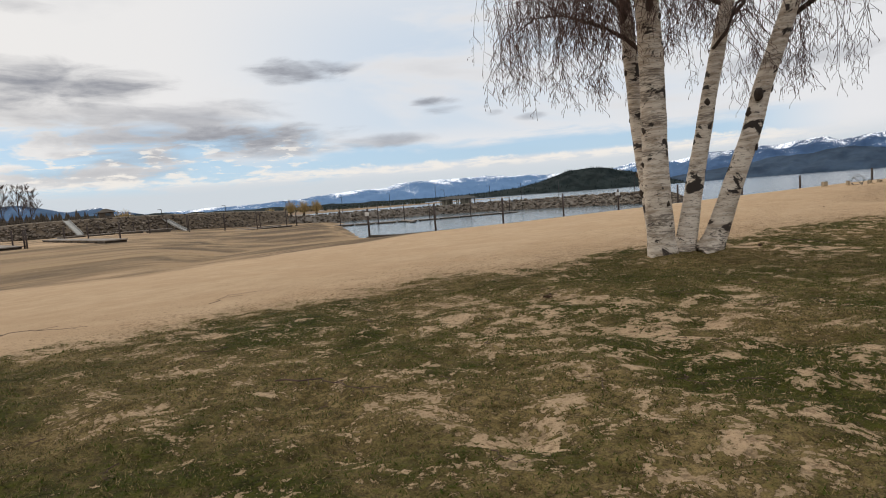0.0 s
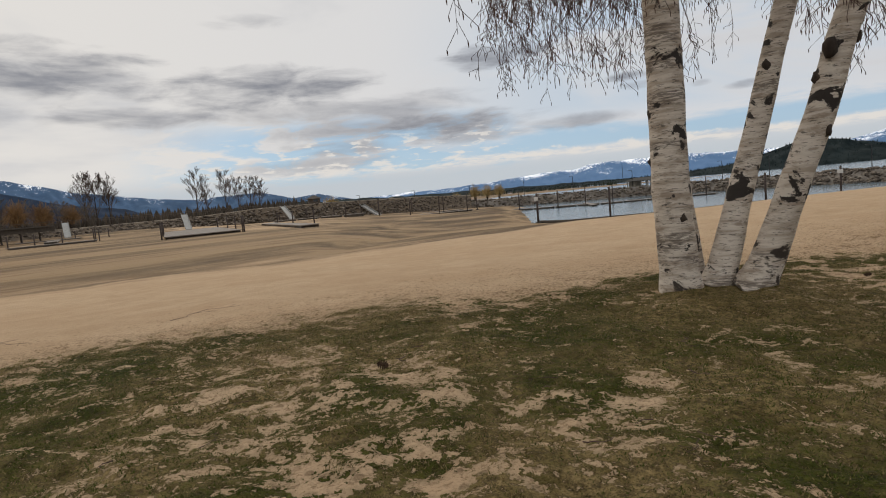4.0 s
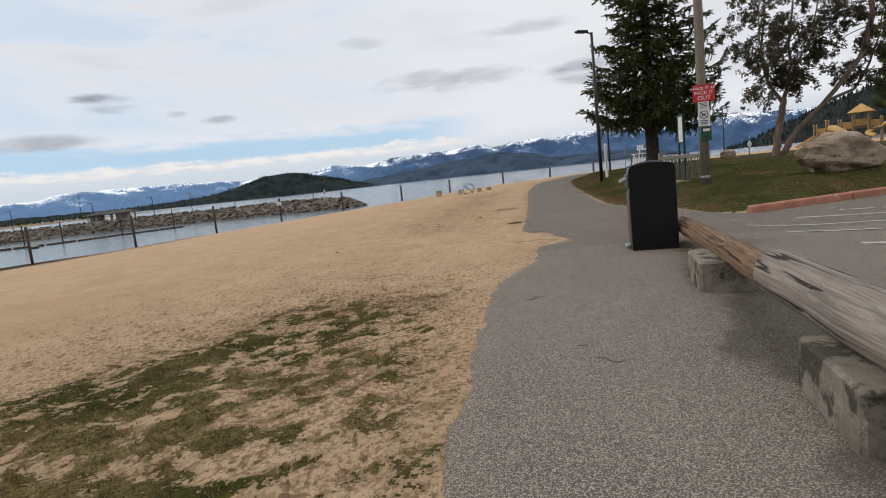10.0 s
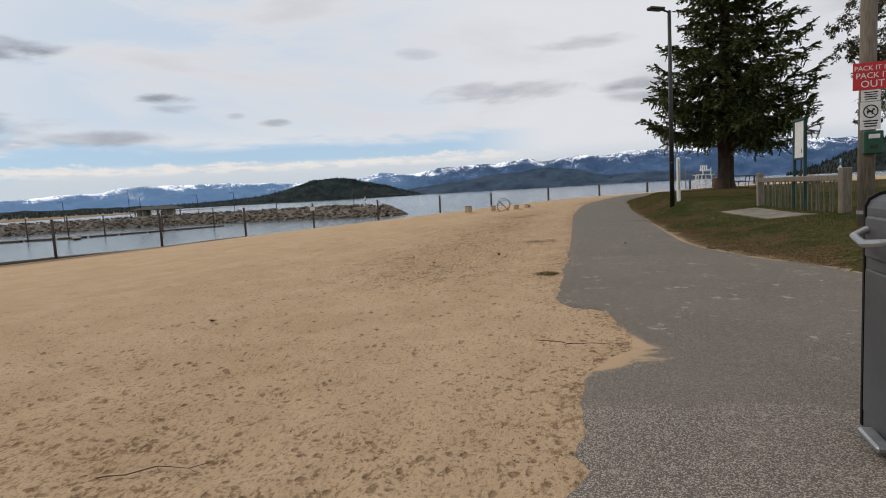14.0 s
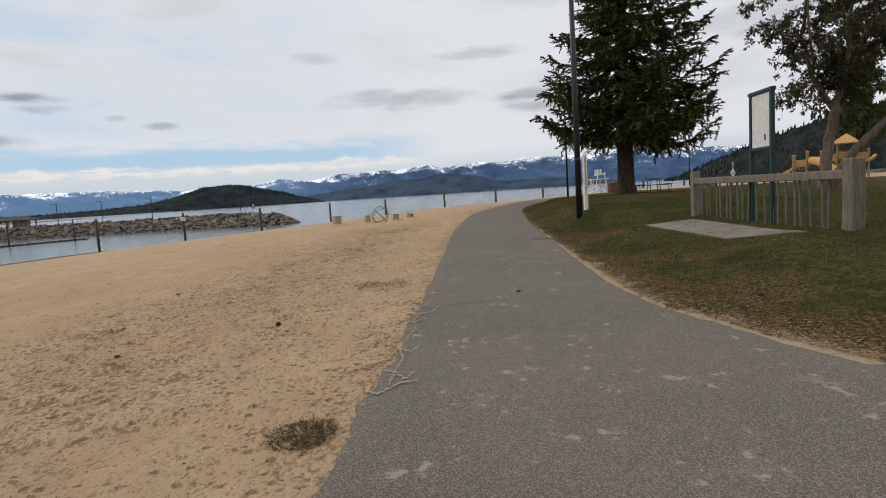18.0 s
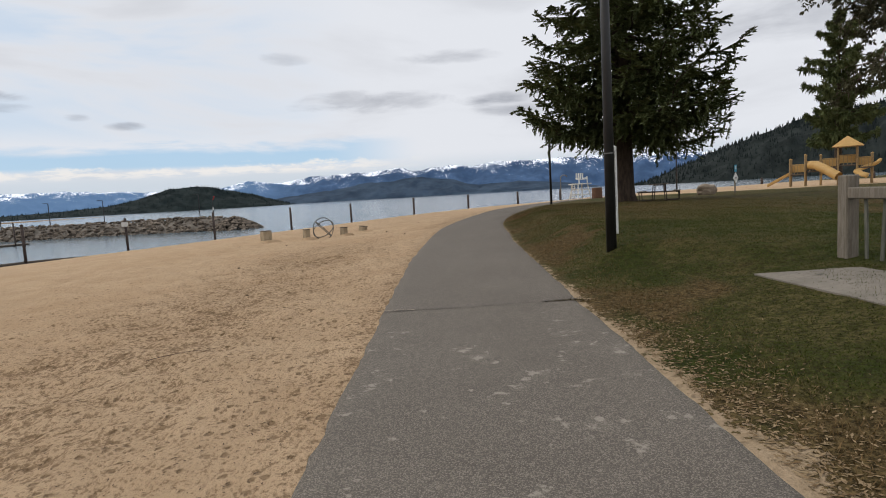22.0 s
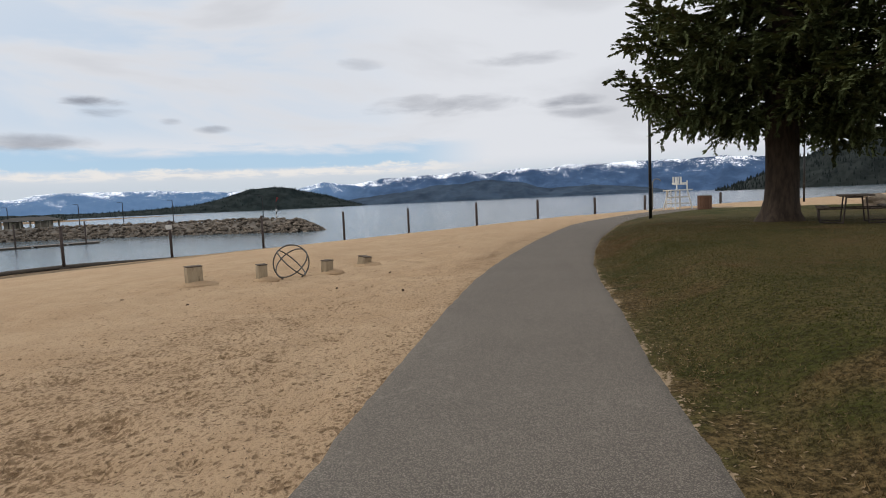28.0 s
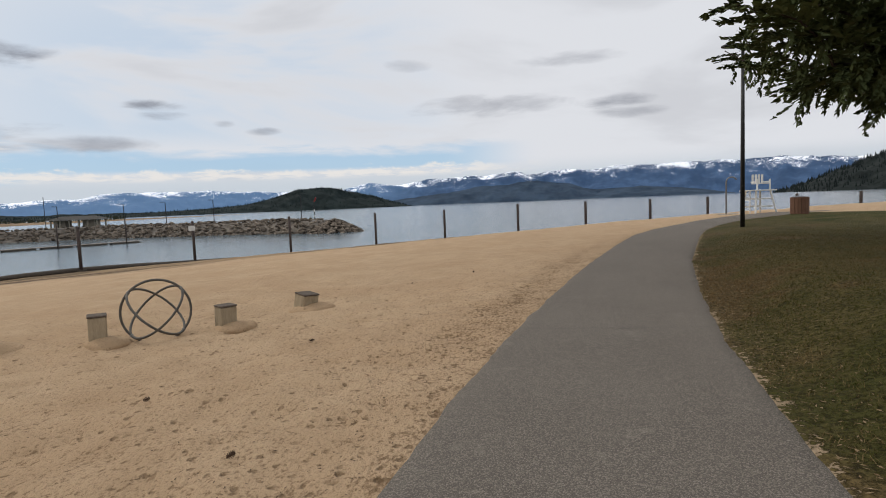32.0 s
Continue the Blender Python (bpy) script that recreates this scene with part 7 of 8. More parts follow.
basin_dock(polar(76.65, 164), polar(75.35, 107), 12.5, "wide grey stranded dock platform on drained mud", (0.02, 0.5, 0.98))
basin_dock(polar(90.4, 154), polar(84.0, 154), 3.0, "dark stranded dock lying on drained mud", (0.02, 0.3, 0.6, 0.98))
basin_dock(polar(89.8, 178), polar(85.2, 178), 3.0, "dark stranded dock lying on drained mud", (0.1, 0.9))
basin_dock(polar(87.4, 156), polar(87.2, 176), 2.6, "dark stranded walkway float on drained mud")
basin_dock(polar(69.3, 176), polar(60.5, 172), 3.0, "dark stranded dock lying on drained mud", (0.05, 0.35, 0.65, 0.95))
basin_dock(polar(69.85, 150), polar(65.6, 96), 3.0, "dark stranded dock lying on drained mud", (0.1, 0.5, 0.9))
for b0, d0, b1, d1, top_z in ((86.2, 180, 86.3, 194, 3.9), (76.8, 160, 77.1, 174, 3.1), (67.6, 176, 68.4, 194, 3.1)):
    fx, fy = polar(b0, d0)
    tx, ty = polar(b1, d1)
    ramp(fx, fy, h(fx, fy) + 0.6, tx, ty, top_z)
for b0, d0 in ((78.9, 107), (78.95, 118), (78.9, 135), (78.9, 160), (74.3, 160), (72.6, 118), (71.8, 108), (91.0, 157), (84.3, 160), (83.9, 157), (83.2, 170)):
    piling(*polar(b0, d0), 1.3, 0.13, "dark steel dock pile with a pale cap", collar=False)


def shore_bank():
    """The raised harbour edge: a sloped bank faced with rocks."""
    ob = thing("harbour_bank", "raised harbour bank faced with brown rocks", "bank")
    line = [polar(107.5, 196), polar(100, 198), polar(94, 200), polar(84, 203), polar(76, 210), polar(71, 203), polar(64, 202), polar(60, 208), polar(55, 216), polar(50, 230)]
    tops = [2.1, 2.1, 2.1, 2.1, 2.3, 3.2, 3.2, 2.8, 2.3, 1.2]
    vs, fs = [], []
    for (x, y), top in zip(line, tops):
        r = math.hypot(x + 3.4, y + 25.9)
        ux, uy = (x + 3.4) / r, (y + 25.9) / r
        low, back = (-2.2, 70) if top < 2.2 and y < 50 else (-4.6, 24)
        for d, z in ((-6, low), (0, top), (6, top + 0.2), (back, top + 0.2 if back > 30 else -4.0)):
            vs.append((x + ux * d, y + uy * d, z))
    n = 4
    for i in range(len(line) - 1):
        for k in range(n - 1):
            a = i * n + k
            fs.append((a, a + n, a + n + 1, a + 1))
    part("slope", Geo().add(vs, fs), "dry_brush", ob, "bare brown earth")
    rng = random.Random(12)
    rocks = Geo()
    for _ in range(3000):
        x, y, dx, dy = along(line, 0.12 + 0.88 * rng.random())
        r = math.hypot(x + 3.4, y + 25.9)
        ux, uy = (x + 3.4) / r, (y + 25.9) / r
        u = rng.random()
        top = float(np.interp(math.degrees(math.atan2(-(x + 3.4), y + 25.9)), [50, 55, 60, 64, 71, 76, 84], [1.2, 2.3, 2.8, 3.2, 3.2, 2.3, 2.1]))
        sz = rng.uniform(0.4, 1.1)
        rocks.rock((x + ux * (-6 + 6 * u), y + uy * (-6 + 6 * u), (top - 4.2 - (2.4 if y > 40 else 0)) * (1 - u) + top * u), (sz * rng.uniform(0.8, 1.5), sz * rng.uniform(0.8, 1.5), sz * 0.7), rng.random() * 50, 0, 0.5)
    tagged(part("rock", rocks, "riprap_piece", ob, "angular brown rocks"), kind="stuff")


shore_bank()


def boardwalk():
    ob = thing("boardwalk", "long dark timber boardwalk on posts along the harbour", "boardwalk")
    pts = [polar(106.6, 170), polar(100, 172), polar(94, 176), polar(87.5, 186), polar(80, 198), polar(71, 214)]
    top = 3.2
    for n_seg, ((ax, ay), (bx, by)) in enumerate(zip(pts, pts[1:])):
        L = math.hypot(bx - ax, by - ay)
        turn = math.degrees(math.atan2(by - ay, bx - ax))
        rot = Euler((0, 0, radians(turn))).to_matrix()
        mid = ((ax + bx) / 2, (ay + by) / 2)
        if n_seg < 3:
            part("deck", Geo().box((*mid, top), (L + 0.4, 6, 0.35), rot, 0.03), "wet_timber", ob, "weathered dark deck")
            # one dark block does for the beams and the shade below the deck
            part("beam", Geo().box((*mid, top - 0.75), (L + 0.4, 4.6, 1.1), rot, 0.03), "wet_timber", ob, "dark beam block that also fills in the under-deck shade")
        part("hand_rail", Geo().box((*mid, top + 1.15), (L, 0.10, 0.12), rot, 0.02), "dark_wood", ob)
        part("mid_rail", Geo().box((*mid, top + 0.65), (L, 0.05, 0.08), rot, 0.01), "dark_wood", ob)
        n = max(3, int(L / 4))
        for k in range(n):
            u = (k + 0.5) / n
            x, y = ax + (bx - ax) * u, ay + (by - ay) * u
            if n_seg < 3:
                part("pile", Geo().tube([(x, y, h(x, y) - 0.3), (x, y, top)], 0.22, 6), "wet_timber", ob)
            part("rail_post", Geo().box((x, y, top + (0.55 if n_seg < 3 else 0.1)), (0.12, 0.12, 1.2 if n_seg < 3 else 2.2), None, 0.01), "dark_wood", ob)
    ob = thing("pier", "low dark timber pier on many short piles", "pier")
    a, b = polar(100.9, 158), polar(93.2, 160)
    for k in range(24):
        u = k / 23
        for w in (0, 3.5):
            x, y = a[0] + (b[0] - a[0]) * u - w, a[1] + (b[1] - a[1]) * u
            part("pile", Geo().tube([(x, y, h(x, y) - 0.3), (x, y, 1.5)], 0.14, 6), "wet_timber", ob)
    turn = math.atan2(b[1] - a[1], b[0] - a[0])
    L = math.hypot(b[0] - a[0], b[1] - a[1])
    rot = Euler((0, 0, turn)).to_matrix()
    part("deck", Geo().box(((a[0] + b[0]) / 2 - 1.7, (a[1] + b[1]) / 2, 1.6), (L + 1, 5, 0.4), rot, 0.03), "wet_timber", ob)
    part("beam", Geo().box(((a[0] + b[0]) / 2, (a[1] + b[1]) / 2, 0.9), (L + 0.5, 0.3, 0.4), rot, 0.03), "wet_timber", ob)
    x, y = polar(97.2, 161)
    ob = thing("ticket_hut", "small white hut on the pier", "hut", pose(x, y, 1.8, 0, 0, 95))
    part("walls", Geo().box((0, 0, 1.0), (4.6, 3, 2.0), None, 0.03), "sign_white", ob)
    part("window", Geo().box((0, -1.52, 1.2), (3.6, 0.06, 1.0), None, 0.01), "glass_dark", ob)
    part("roof", Geo().box((0, 0, 2.1), (5.2, 3.6, 0.2), None, 0.03), "roof_white", ob)

    x, y = polar(65.4, 209)
    ob = thing("lookout_hut", "small dark brown hut with a hipped roof on the harbour bank", "hut", pose(x, y, 3.3, 0, 0, 70))
    part("walls", Geo().box((0, 0, 0.85), (4.0, 3.4, 1.9), None, 0.03), "dark_wood", ob)
    part("window", Geo().box((0.4, -1.72, 1.1), (1.4, 0.06, 0.8), None, 0.01), "glass_dark", ob)
    part("roof", Geo().add([(-2.7, -2.4, 1.75), (2.7, -2.4, 1.75), (2.7, 2.4, 1.75), (-2.7, 2.4, 1.75), (-0.4, -0.3, 2.95), (0.4, -0.3, 2.95), (0.4, 0.3, 2.95), (-0.4, 0.3, 2.95)], [(3, 2, 1, 0), (0, 1, 5, 4), (1, 2, 6, 5), (2, 3, 7, 6), (3, 0, 4, 7), (4, 5, 6, 7)]), "wet_timber", ob, "dark hipped roof")


boardwalk()


def apartment_house(name, label, az0, d0, az1, d1, base, storeys, bays, roof_mat, tall=2.65, fall=2.0):
    """A flat-roofed block: stone piers with shallow balcony recesses between them, backed by dark panels for the shade;
    the front runs from the near to the far corner.
    """
    a, b = polar(az0, d0), polar(az1, d1)
    L = math.hypot(b[0] - a[0], b[1] - a[1])
    turn = math.degrees(math.atan2(b[1] - a[1], b[0] - a[0]))
    ob = thing(name, label, "building", pose(a[0], a[1], base, 0, 0, turn))
    H, D = tall * storeys, 14.0
    part("wall", Geo().box((L / 2, D / 2 + 0.4, H / 2 - 1), (L, D - 0.8, H + 2), None, 0.05), "stucco_cream", ob, "cream rendered wall")
    bay = L / bays
    for k in range(bays):
        x = (k + 0.5) * bay
        if k % 2 == 1:
            part("stone_pier", Geo().box((x, 0.5, H / 2 - 0.5), (bay * 0.98, 1.0, H + 2.0), None, 0.05), "stone_cladding", ob, "grey stone-clad pier")
            for s in range(storeys):
                part("window", Geo().box((x, -0.02, tall * s + 1.5), (bay * 0.26, 0.1, 1.3), None, 0.02), "glass_dark", ob)
        else:
            # dark backing panel: the shade of a deep balcony put in as colour
            part("recess", Geo().box((x, 0.76, H / 2 + 0.3), (bay * 1.02, 0.12, H + 0.6), None, 0.02), "roof_dark", ob, "dark panel standing for the shade of a deep balcony")
            for s in range(storeys):
                z = tall * s + 0.1
                w = part("window", Geo().box((x, 0.68, z + 1.2), (bay * 0.7, 0.08, 2.0), None, 0.02), "glass_dark", ob)
                part("frame", Geo().box((x, 0.63, z + 1.2), (0.12, 0.06, 2.0), None, 0.01), "roof_dark", w)
                if s < storeys - 1:
                    bal = part("balcony", Geo().box((x, 0.35, z), (bay * 1.0, 0.7, 0.24), None, 0.02), "stucco_cream", ob, "pale balcony slab")
                    part("railing", Geo().box((x, 0.05, z + 0.55), (bay * 0.95, 0.05, 0.75), None, 0.01), "roof_dark", bal)
    for s in range(storeys):
        for q in range(3):
            if s or q:
                part("side_window", Geo().box((-0.03, 3.2 + 3.8 * q, tall * s + 1.5), (0.14, 1.3, 1.25), None, 0.02), "glass_dark", ob)
    part("gable", Geo().add([(0.05, 2.0, H), (0.05, D, H), (0.05, D, H + 0.1), (0.05, 2.0, H + fall), (L - 0.05, 2.0, H), (L - 0.05, D, H), (L - 0.05, D, H + 0.1), (L - 0.05, 2.0, H + fall)], [(0, 1, 2, 3), (7, 6, 5, 4), (0, 3, 7, 4), (3, 2, 6, 7)]), "stucco_cream", ob, "cream gable under the sloped roof")
    t = 0.38
    part("roof", Geo().add([(-1.6, -1.6, H + fall + 0.15), (L + 1.6, -1.6, H + fall + 0.15), (L + 1.6, D + 1, H), (-1.6, D + 1, H), (-1.6, -1.6, H + fall + 0.15 + t), (L + 1.6, -1.6, H + fall + 0.15 + t), (L + 1.6, D + 1, H + t), (-1.6, D + 1, H + t)], [(0, 1, 2, 3), (7, 6, 5, 4), (0, 4, 5, 1), (1, 5, 6, 2), (2, 6, 7, 3), (3, 7, 4, 0)]), roof_mat, ob, "pale overhanging sloped roof")


apartment_house("hotel", "four-storey cream and stone hotel with white sloped roof", 113.8, 150, 110.0, 168, 1.8, 3, 7, "roof_white", 3.0, 1.5)
apartment_house("hotel_wing", "lower hotel wing with stone piers and white sloped roof", 109.7, 161, 106.8, 178, 1.6, 3, 5, "roof_white", 2.85, 1.4)
apartment_house("hotel_annex", "long grey hotel annex behind the boardwalk", 101.4, 205, 98.6, 226, 2.6, 3, 11, "roof_grey", 2.9, 0.4)


def lodge():
    a, b = polar(107.0, 182), polar(101.4, 196)
    turn = math.degrees(math.atan2(b[1] - a[1], b[0] - a[0]))
    L = math.hypot(b[0] - a[0], b[1] - a[1])
    ob = thing("lodge", "timber lodge with green gabled roofs and white trim", "building", pose(a[0], a[1], 2.4, 0, 0, turn))
    part("wall", Geo().box((L / 2, 5, 2.6), (L, 8, 6.0), None, 0.05), "wall_brown", ob, "brown timber wall")
    part("main_roof", Geo().add([(-1, 0, 5.2), (L + 1, 0, 5.0), (L + 1, 10, 5.0), (-1, 10, 5.2), (-1, 5, 8.0), (L + 1, 5, 7.2)], [(0, 1, 5, 4), (1, 2, 5), (2, 3, 4, 5), (3, 0, 4), (3, 2, 1, 0)]), "roof_green", ob, "grey-green metal roof")
    for cx, w, top in ((6.0, 8.0, 8.2), (13.5, 4.6, 6.8), (17.5, 4.6, 6.6), (21.5, 4.2, 6.4)):
        r = w / 2
        part("gable_roof", Geo().add([(cx - r, -1.4, 5.0), (cx + r, -1.4, 5.0), (cx + r, 5, 5.0), (cx - r, 5, 5.0), (cx, -1.4, top), (cx, 5, top)], [(0, 1, 4), (1, 2, 5, 4), (2, 3, 5), (3, 0, 4, 5), (3, 2, 1, 0)]), "roof_green", ob, "green gable")
        big = w > 5
        part("gable_trim", Geo().add([(cx - r - 0.3, -1.55, 4.8), (cx + r + 0.3, -1.55, 4.8), (cx, -1.55, top + 0.25), (cx - r + 0.5, -1.55, 4.8), (cx + r - 0.5, -1.55, 4.8), (cx, -1.55, top - 0.6)], [(0, 3, 5, 2), (4, 1, 2, 5)]), "sign_white" if big else "roof_green", ob, "pale gable trim")
        win = part("window", Geo().box((cx, 0.9, 2.9), (w * 0.75, 0.12, 3.2), None, 0.02), "glass_dark", ob)
        for j in range(4):
            part("mullion", Geo().box((cx - w * 0.33 + w * 0.22 * j, 0.82, 2.9), (0.22, 0.12, 3.3), None, 0.01), "sign_white", win)
    part("upper_block", Geo().box((L * 0.72, 12, 5.2), (9, 5, 6.6), None, 0.05), "stucco_cream", ob, "pale boxy upper block")


lodge()


def hedge_row():
    rng = random.Random(3)
    for k in range(18):
        az_ = 117 - k * 0.62
        x, y = polar(az_, 128 + rng.uniform(-1, 1))
        tall = rng.uniform(2.4, 4.2)
        z = h(x, y)
        ob = thing("hedge_shrub", "dark clipped evergreen shrub below the hotel", "shrub", pose(x, y, z), "hotel shrubs")
        g = Geo()
        for i in range(160):
            u = rng.random()
            a = rng.uniform(0, 6.28)
            r = (0.75 - 0.45 * u) * rng.uniform(0.6, 1.1)
            sprigs(g, rng, Vector((r * math.cos(a), r * math.sin(a), 0.1 + tall * u)), Vector((math.cos(a), math.sin(a), 0.9)), 0.45, 3, 0.6)
        part("trunk", Geo().tube([(0, 0, -0.3), (0, 0, tall * 0.7)], 0.08, 5), "dark_bark", ob)
        tagged(part("foliage", g, "far_conifer", ob), kind="stuff")


hedge_row()


def bare_tree(name, label, x, y, z, tall, seed, twig_mat, wide=0.5, dense=5):
    rng = random.Random(seed)
    ob = thing(name, label, "tree", pose(x, y, z))
    trunk, fine = Geo(), Geo()
    n = 9
    pts = [Vector((0.10 * noise.noise((seed, i, 0)) * i, 0.10 * noise.noise((i, seed, 0)) * i, tall * 0.9 * i / (n - 1) - (0.5 if i == 0 else 0))) for i in range(n)]
    trunk.tube(pts, [tall * 0.016 * (1 - 0.11 * i) for i in range(n)], 7)
    part("trunk", trunk, "dark_bark", ob, "", True)

    def spray(p, d, L, r, level):
        q = p + d * L * 0.5 + Vector((rng.uniform(-1, 1), rng.uniform(-1, 1), 0)) * L * 0.06
        e = p + d * L + Vector((0, 0, 0.12 * L))
        fine.tube([p, q, e], [r, r * 0.8, r * 0.5], 3, False)
        if level >= 4:
            return
        for _ in range(dense):
            nd = (d + Vector((rng.uniform(-1, 1), rng.uniform(-1, 1), rng.uniform(-0.35, 0.8))) * 0.75).normalized()
            spray(p.lerp(e, rng.uniform(0.35, 1.0)), nd, L * rng.uniform(0.45, 0.65), max(r * 0.55, tall * 0.0013), level + 1)

    for k in range(13):
        a = k * 2.4 + rng.random()
        f = (k + rng.random()) / 13
        i = min(n - 1, 2 + int(f * (n - 2)))
        d = Vector((math.cos(a) * wide, math.sin(a) * wide, rng.uniform(0.5, 0.9))).normalized()
        spray(pts[i], d, tall * (0.34 - 0.20 * f) * rng.uniform(0.75, 1.15), tall * 0.005, 1)
    tagged(part("branch", fine, twig_mat, ob, "fine leafless branches"), kind="stuff")
    return ob


def dome_willow(label, x, y, z, tall, half, seed, twig_mat, strands=330):
    """A leafless willow: a fan of thin rising shoots with hanging ends that fills a rounded crown."""
    rng = random.Random(seed)
    ob = thing("willow_tree", label, "tree", pose(x, y, z))
    trunk, fine = Geo(), Geo()
    for k in range(4):
        a = k * 1.7 + seed
        trunk.tube([(0.2 * math.cos(a), 0.2 * math.sin(a), -0.4), (0.5 * math.cos(a), 0.5 * math.sin(a), tall * 0.25), (half * 0.35 * math.cos(a), half * 0.35 * math.sin(a), tall * 0.55)], [tall * 0.022, tall * 0.017, tall * 0.009], 6)
    part("trunk", trunk, "dark_bark", ob, "", True)
    for _ in range(strands):
        a, e = rng.uniform(0, 6.283), math.asin(rng.uniform(0.02, 1.0))
        k = rng.uniform(0.62, 1.05)
        tip = Vector((half * math.cos(a) * math.cos(e), half * math.sin(a) * math.cos(e), tall * 0.34 + tall * 0.66 * math.sin(e))) * k
        base = Vector((tip.x * 0.22, tip.y * 0.22, tall * rng.uniform(0.18, 0.5)))
        mid = base.lerp(tip, 0.6) + Vector((0, 0, tall * 0.05))
        end = tip + Vector((tip.x * 0.06, tip.y * 0.06, -tall * rng.uniform(0.02, 0.16)))
        w = tall * 0.0030
        fine.tube([base, mid, tip, end], [w * 1.6, w * 1.2, w, w * 0.6], 3, False)
        for _ in range(3):
            c = mid.lerp(tip, rng.random())
            fine.tube([c, c + Vector((rng.uniform(-1, 1), rng.uniform(-1, 1), rng.uniform(-0.6, 1.0))) * tall * 0.07], w * 0.7, 3, False)
    tagged(part("branch", fine, twig_mat, ob, "fine leafless shoots"), kind="stuff")


for k, (az_, d, z, tall, half) in enumerate(((97.5, 192, 2.0, 13, 4.6), (95.6, 198, 2, 9, 3.8), (92.1, 200, 2, 10.5, 4.2), (89.5, 203, 2, 10, 3.6), (87.8, 205, 2, 9, 3.4), (85.9, 212, 2, 8, 3.4))):
    x, y = polar(az_, d)
    dome_willow("leafless orange-brown willow behind the boardwalk", x, y, z, tall, half, 30 + k, "willow_twigs")
for k, (az_, d, tall) in enumerate(((94.7, 205, 12), (93.5, 208, 12), (91.0, 212, 9), (84.8, 240, 18), (84.0, 242, 18.5), (83.0, 243, 17), (76.0, 265, 19), (75.2, 268, 13), (73.5, 258, 17.5), (72.4, 262, 15), (71.3, 262, 15), (70.5, 265, 14.5))):
    x, y = polar(az_, d)
    bare_tree("bare_tree", "tall leafless tree on the harbour shore", x, y, 1.5, tall, 50 + k, "bare_twigs", 0.42, 5)
rng_w = random.Random(19)
grove = bare_tree("bare_tree", "brown leafless tree in the grove behind the boardwalk", *polar(90.5, 216), 1.5, 10, 90, "dry_brush", 0.55, 5)
for k in range(22):
    m = pose(*polar(84.5 + 0.62 * k + rng_w.uniform(-0.3, 0.3), rng_w.uniform(206, 238)), 1.2, 0, 0, rng_w.uniform(0, 360)) @ Matrix.Scale(rng_w.uniform(0.65, 1.05), 4)
    copy_thing(grove, m)


for k, (az_, d, tall, half) in enumerate(((63.9, 262, 8.5, 4.0), (60.5, 275, 5, 3), (58.0, 280, 5.5, 4), (55.8, 285, 5, 3.6), (49.6, 270, 8, 3.4), (48.4, 272, 7.5, 3.4), (47.2, 270, 7.5, 3.2), (51.5, 290, 5, 3))):
    x, y = polar(az_, d)
    dome_willow("round golden leafless willow on the far spit", x, y, -1.5, tall, half, 70 + k, "golden_twigs", 330)


def shore_spit():
    """A low wooded spit beyond the breakwater that closes the harbour to the west."""
    g = Geo()
    vs, fs = [], []
    n = 40
    for i in range(n + 1):
        az_ = 47 + i * 45 / n
        for d, z in ((243, -6.0), (252, -1.6), (320, -1.2), (360, -6)):
            d2 = d + 18 * noise.noise((az_ * 0.1, 3, 0)) + max(0, az_ - 66) * -1.0
            x, y = polar(az_, d2)
            vs.append((x, y, z if 0 < i < n else -6.0))
    for i in range(n):
        for k in range(3):
            a = i * 4 + k
            fs.append((a, a + 4, a + 5, a + 1))
    g.add(vs, fs)
    return lone("spit", g, "riprap", "low grey-brown spit of land beyond the docks", "shore", kind="structure")


shore_spit()


def far_woods(name, label, count, az0, az1, d0, d1, z0, tall, seed, mat_name="far_conifer", ox=-3.4, oy=-25.9):
    rng = random.Random(seed)
    g = Geo()
    for _ in range(count):
        az_ = rng.uniform(az0, az1)
        x, y = polar(az_, rng.uniform(d0, d1), ox, oy)
        t = tall * rng.uniform(0.5, 1.25)
        w = t * rng.uniform(0.16, 0.30)
        n = 6
        vs = [(x + w * math.cos(2 * math.pi * k / n) * rng.uniform(0.7, 1.2), y + w * math.sin(2 * math.pi * k / n) * rng.uniform(0.7, 1.2), z0 + rng.uniform(-0.5, 0.8)) for k in range(n)]
        vs += [(x + 0.6 * w * math.cos(2 * math.pi * (k + 0.5) / n), y + 0.6 * w * math.sin(2 * math.pi * (k + 0.5) / n), z0 + t * rng.uniform(0.42, 0.6)) for k in range(n)]
        vs.append((x, y, z0 + t))
        fs = [(k, (k + 1) % n, n + k) for k in range(n)] + [((k + 1) % n, n + (k + 1) % n, n + k) for k in range(n)] + [(n + k, n + (k + 1) % n, 2 * n) for k in range(n)]
        g.add(vs, fs)
    return lone(name, g, mat_name, label, "woods", kind="stuff")


far_woods("far_woods", "dark low woods along the west shore", 420, 66, 100, 285, 420, 1.5, 6, 1, "dark_brush")
far_woods("far_woods", "dark low woods along the far shore", 500, 36, 66, 1200, 1800, -5, 8, 2)
far_woods("brush", "brown leafless brush along the harbour shore", 300, 68, 92, 235, 285, 1.6, 4.5, 6, "dark_brush")


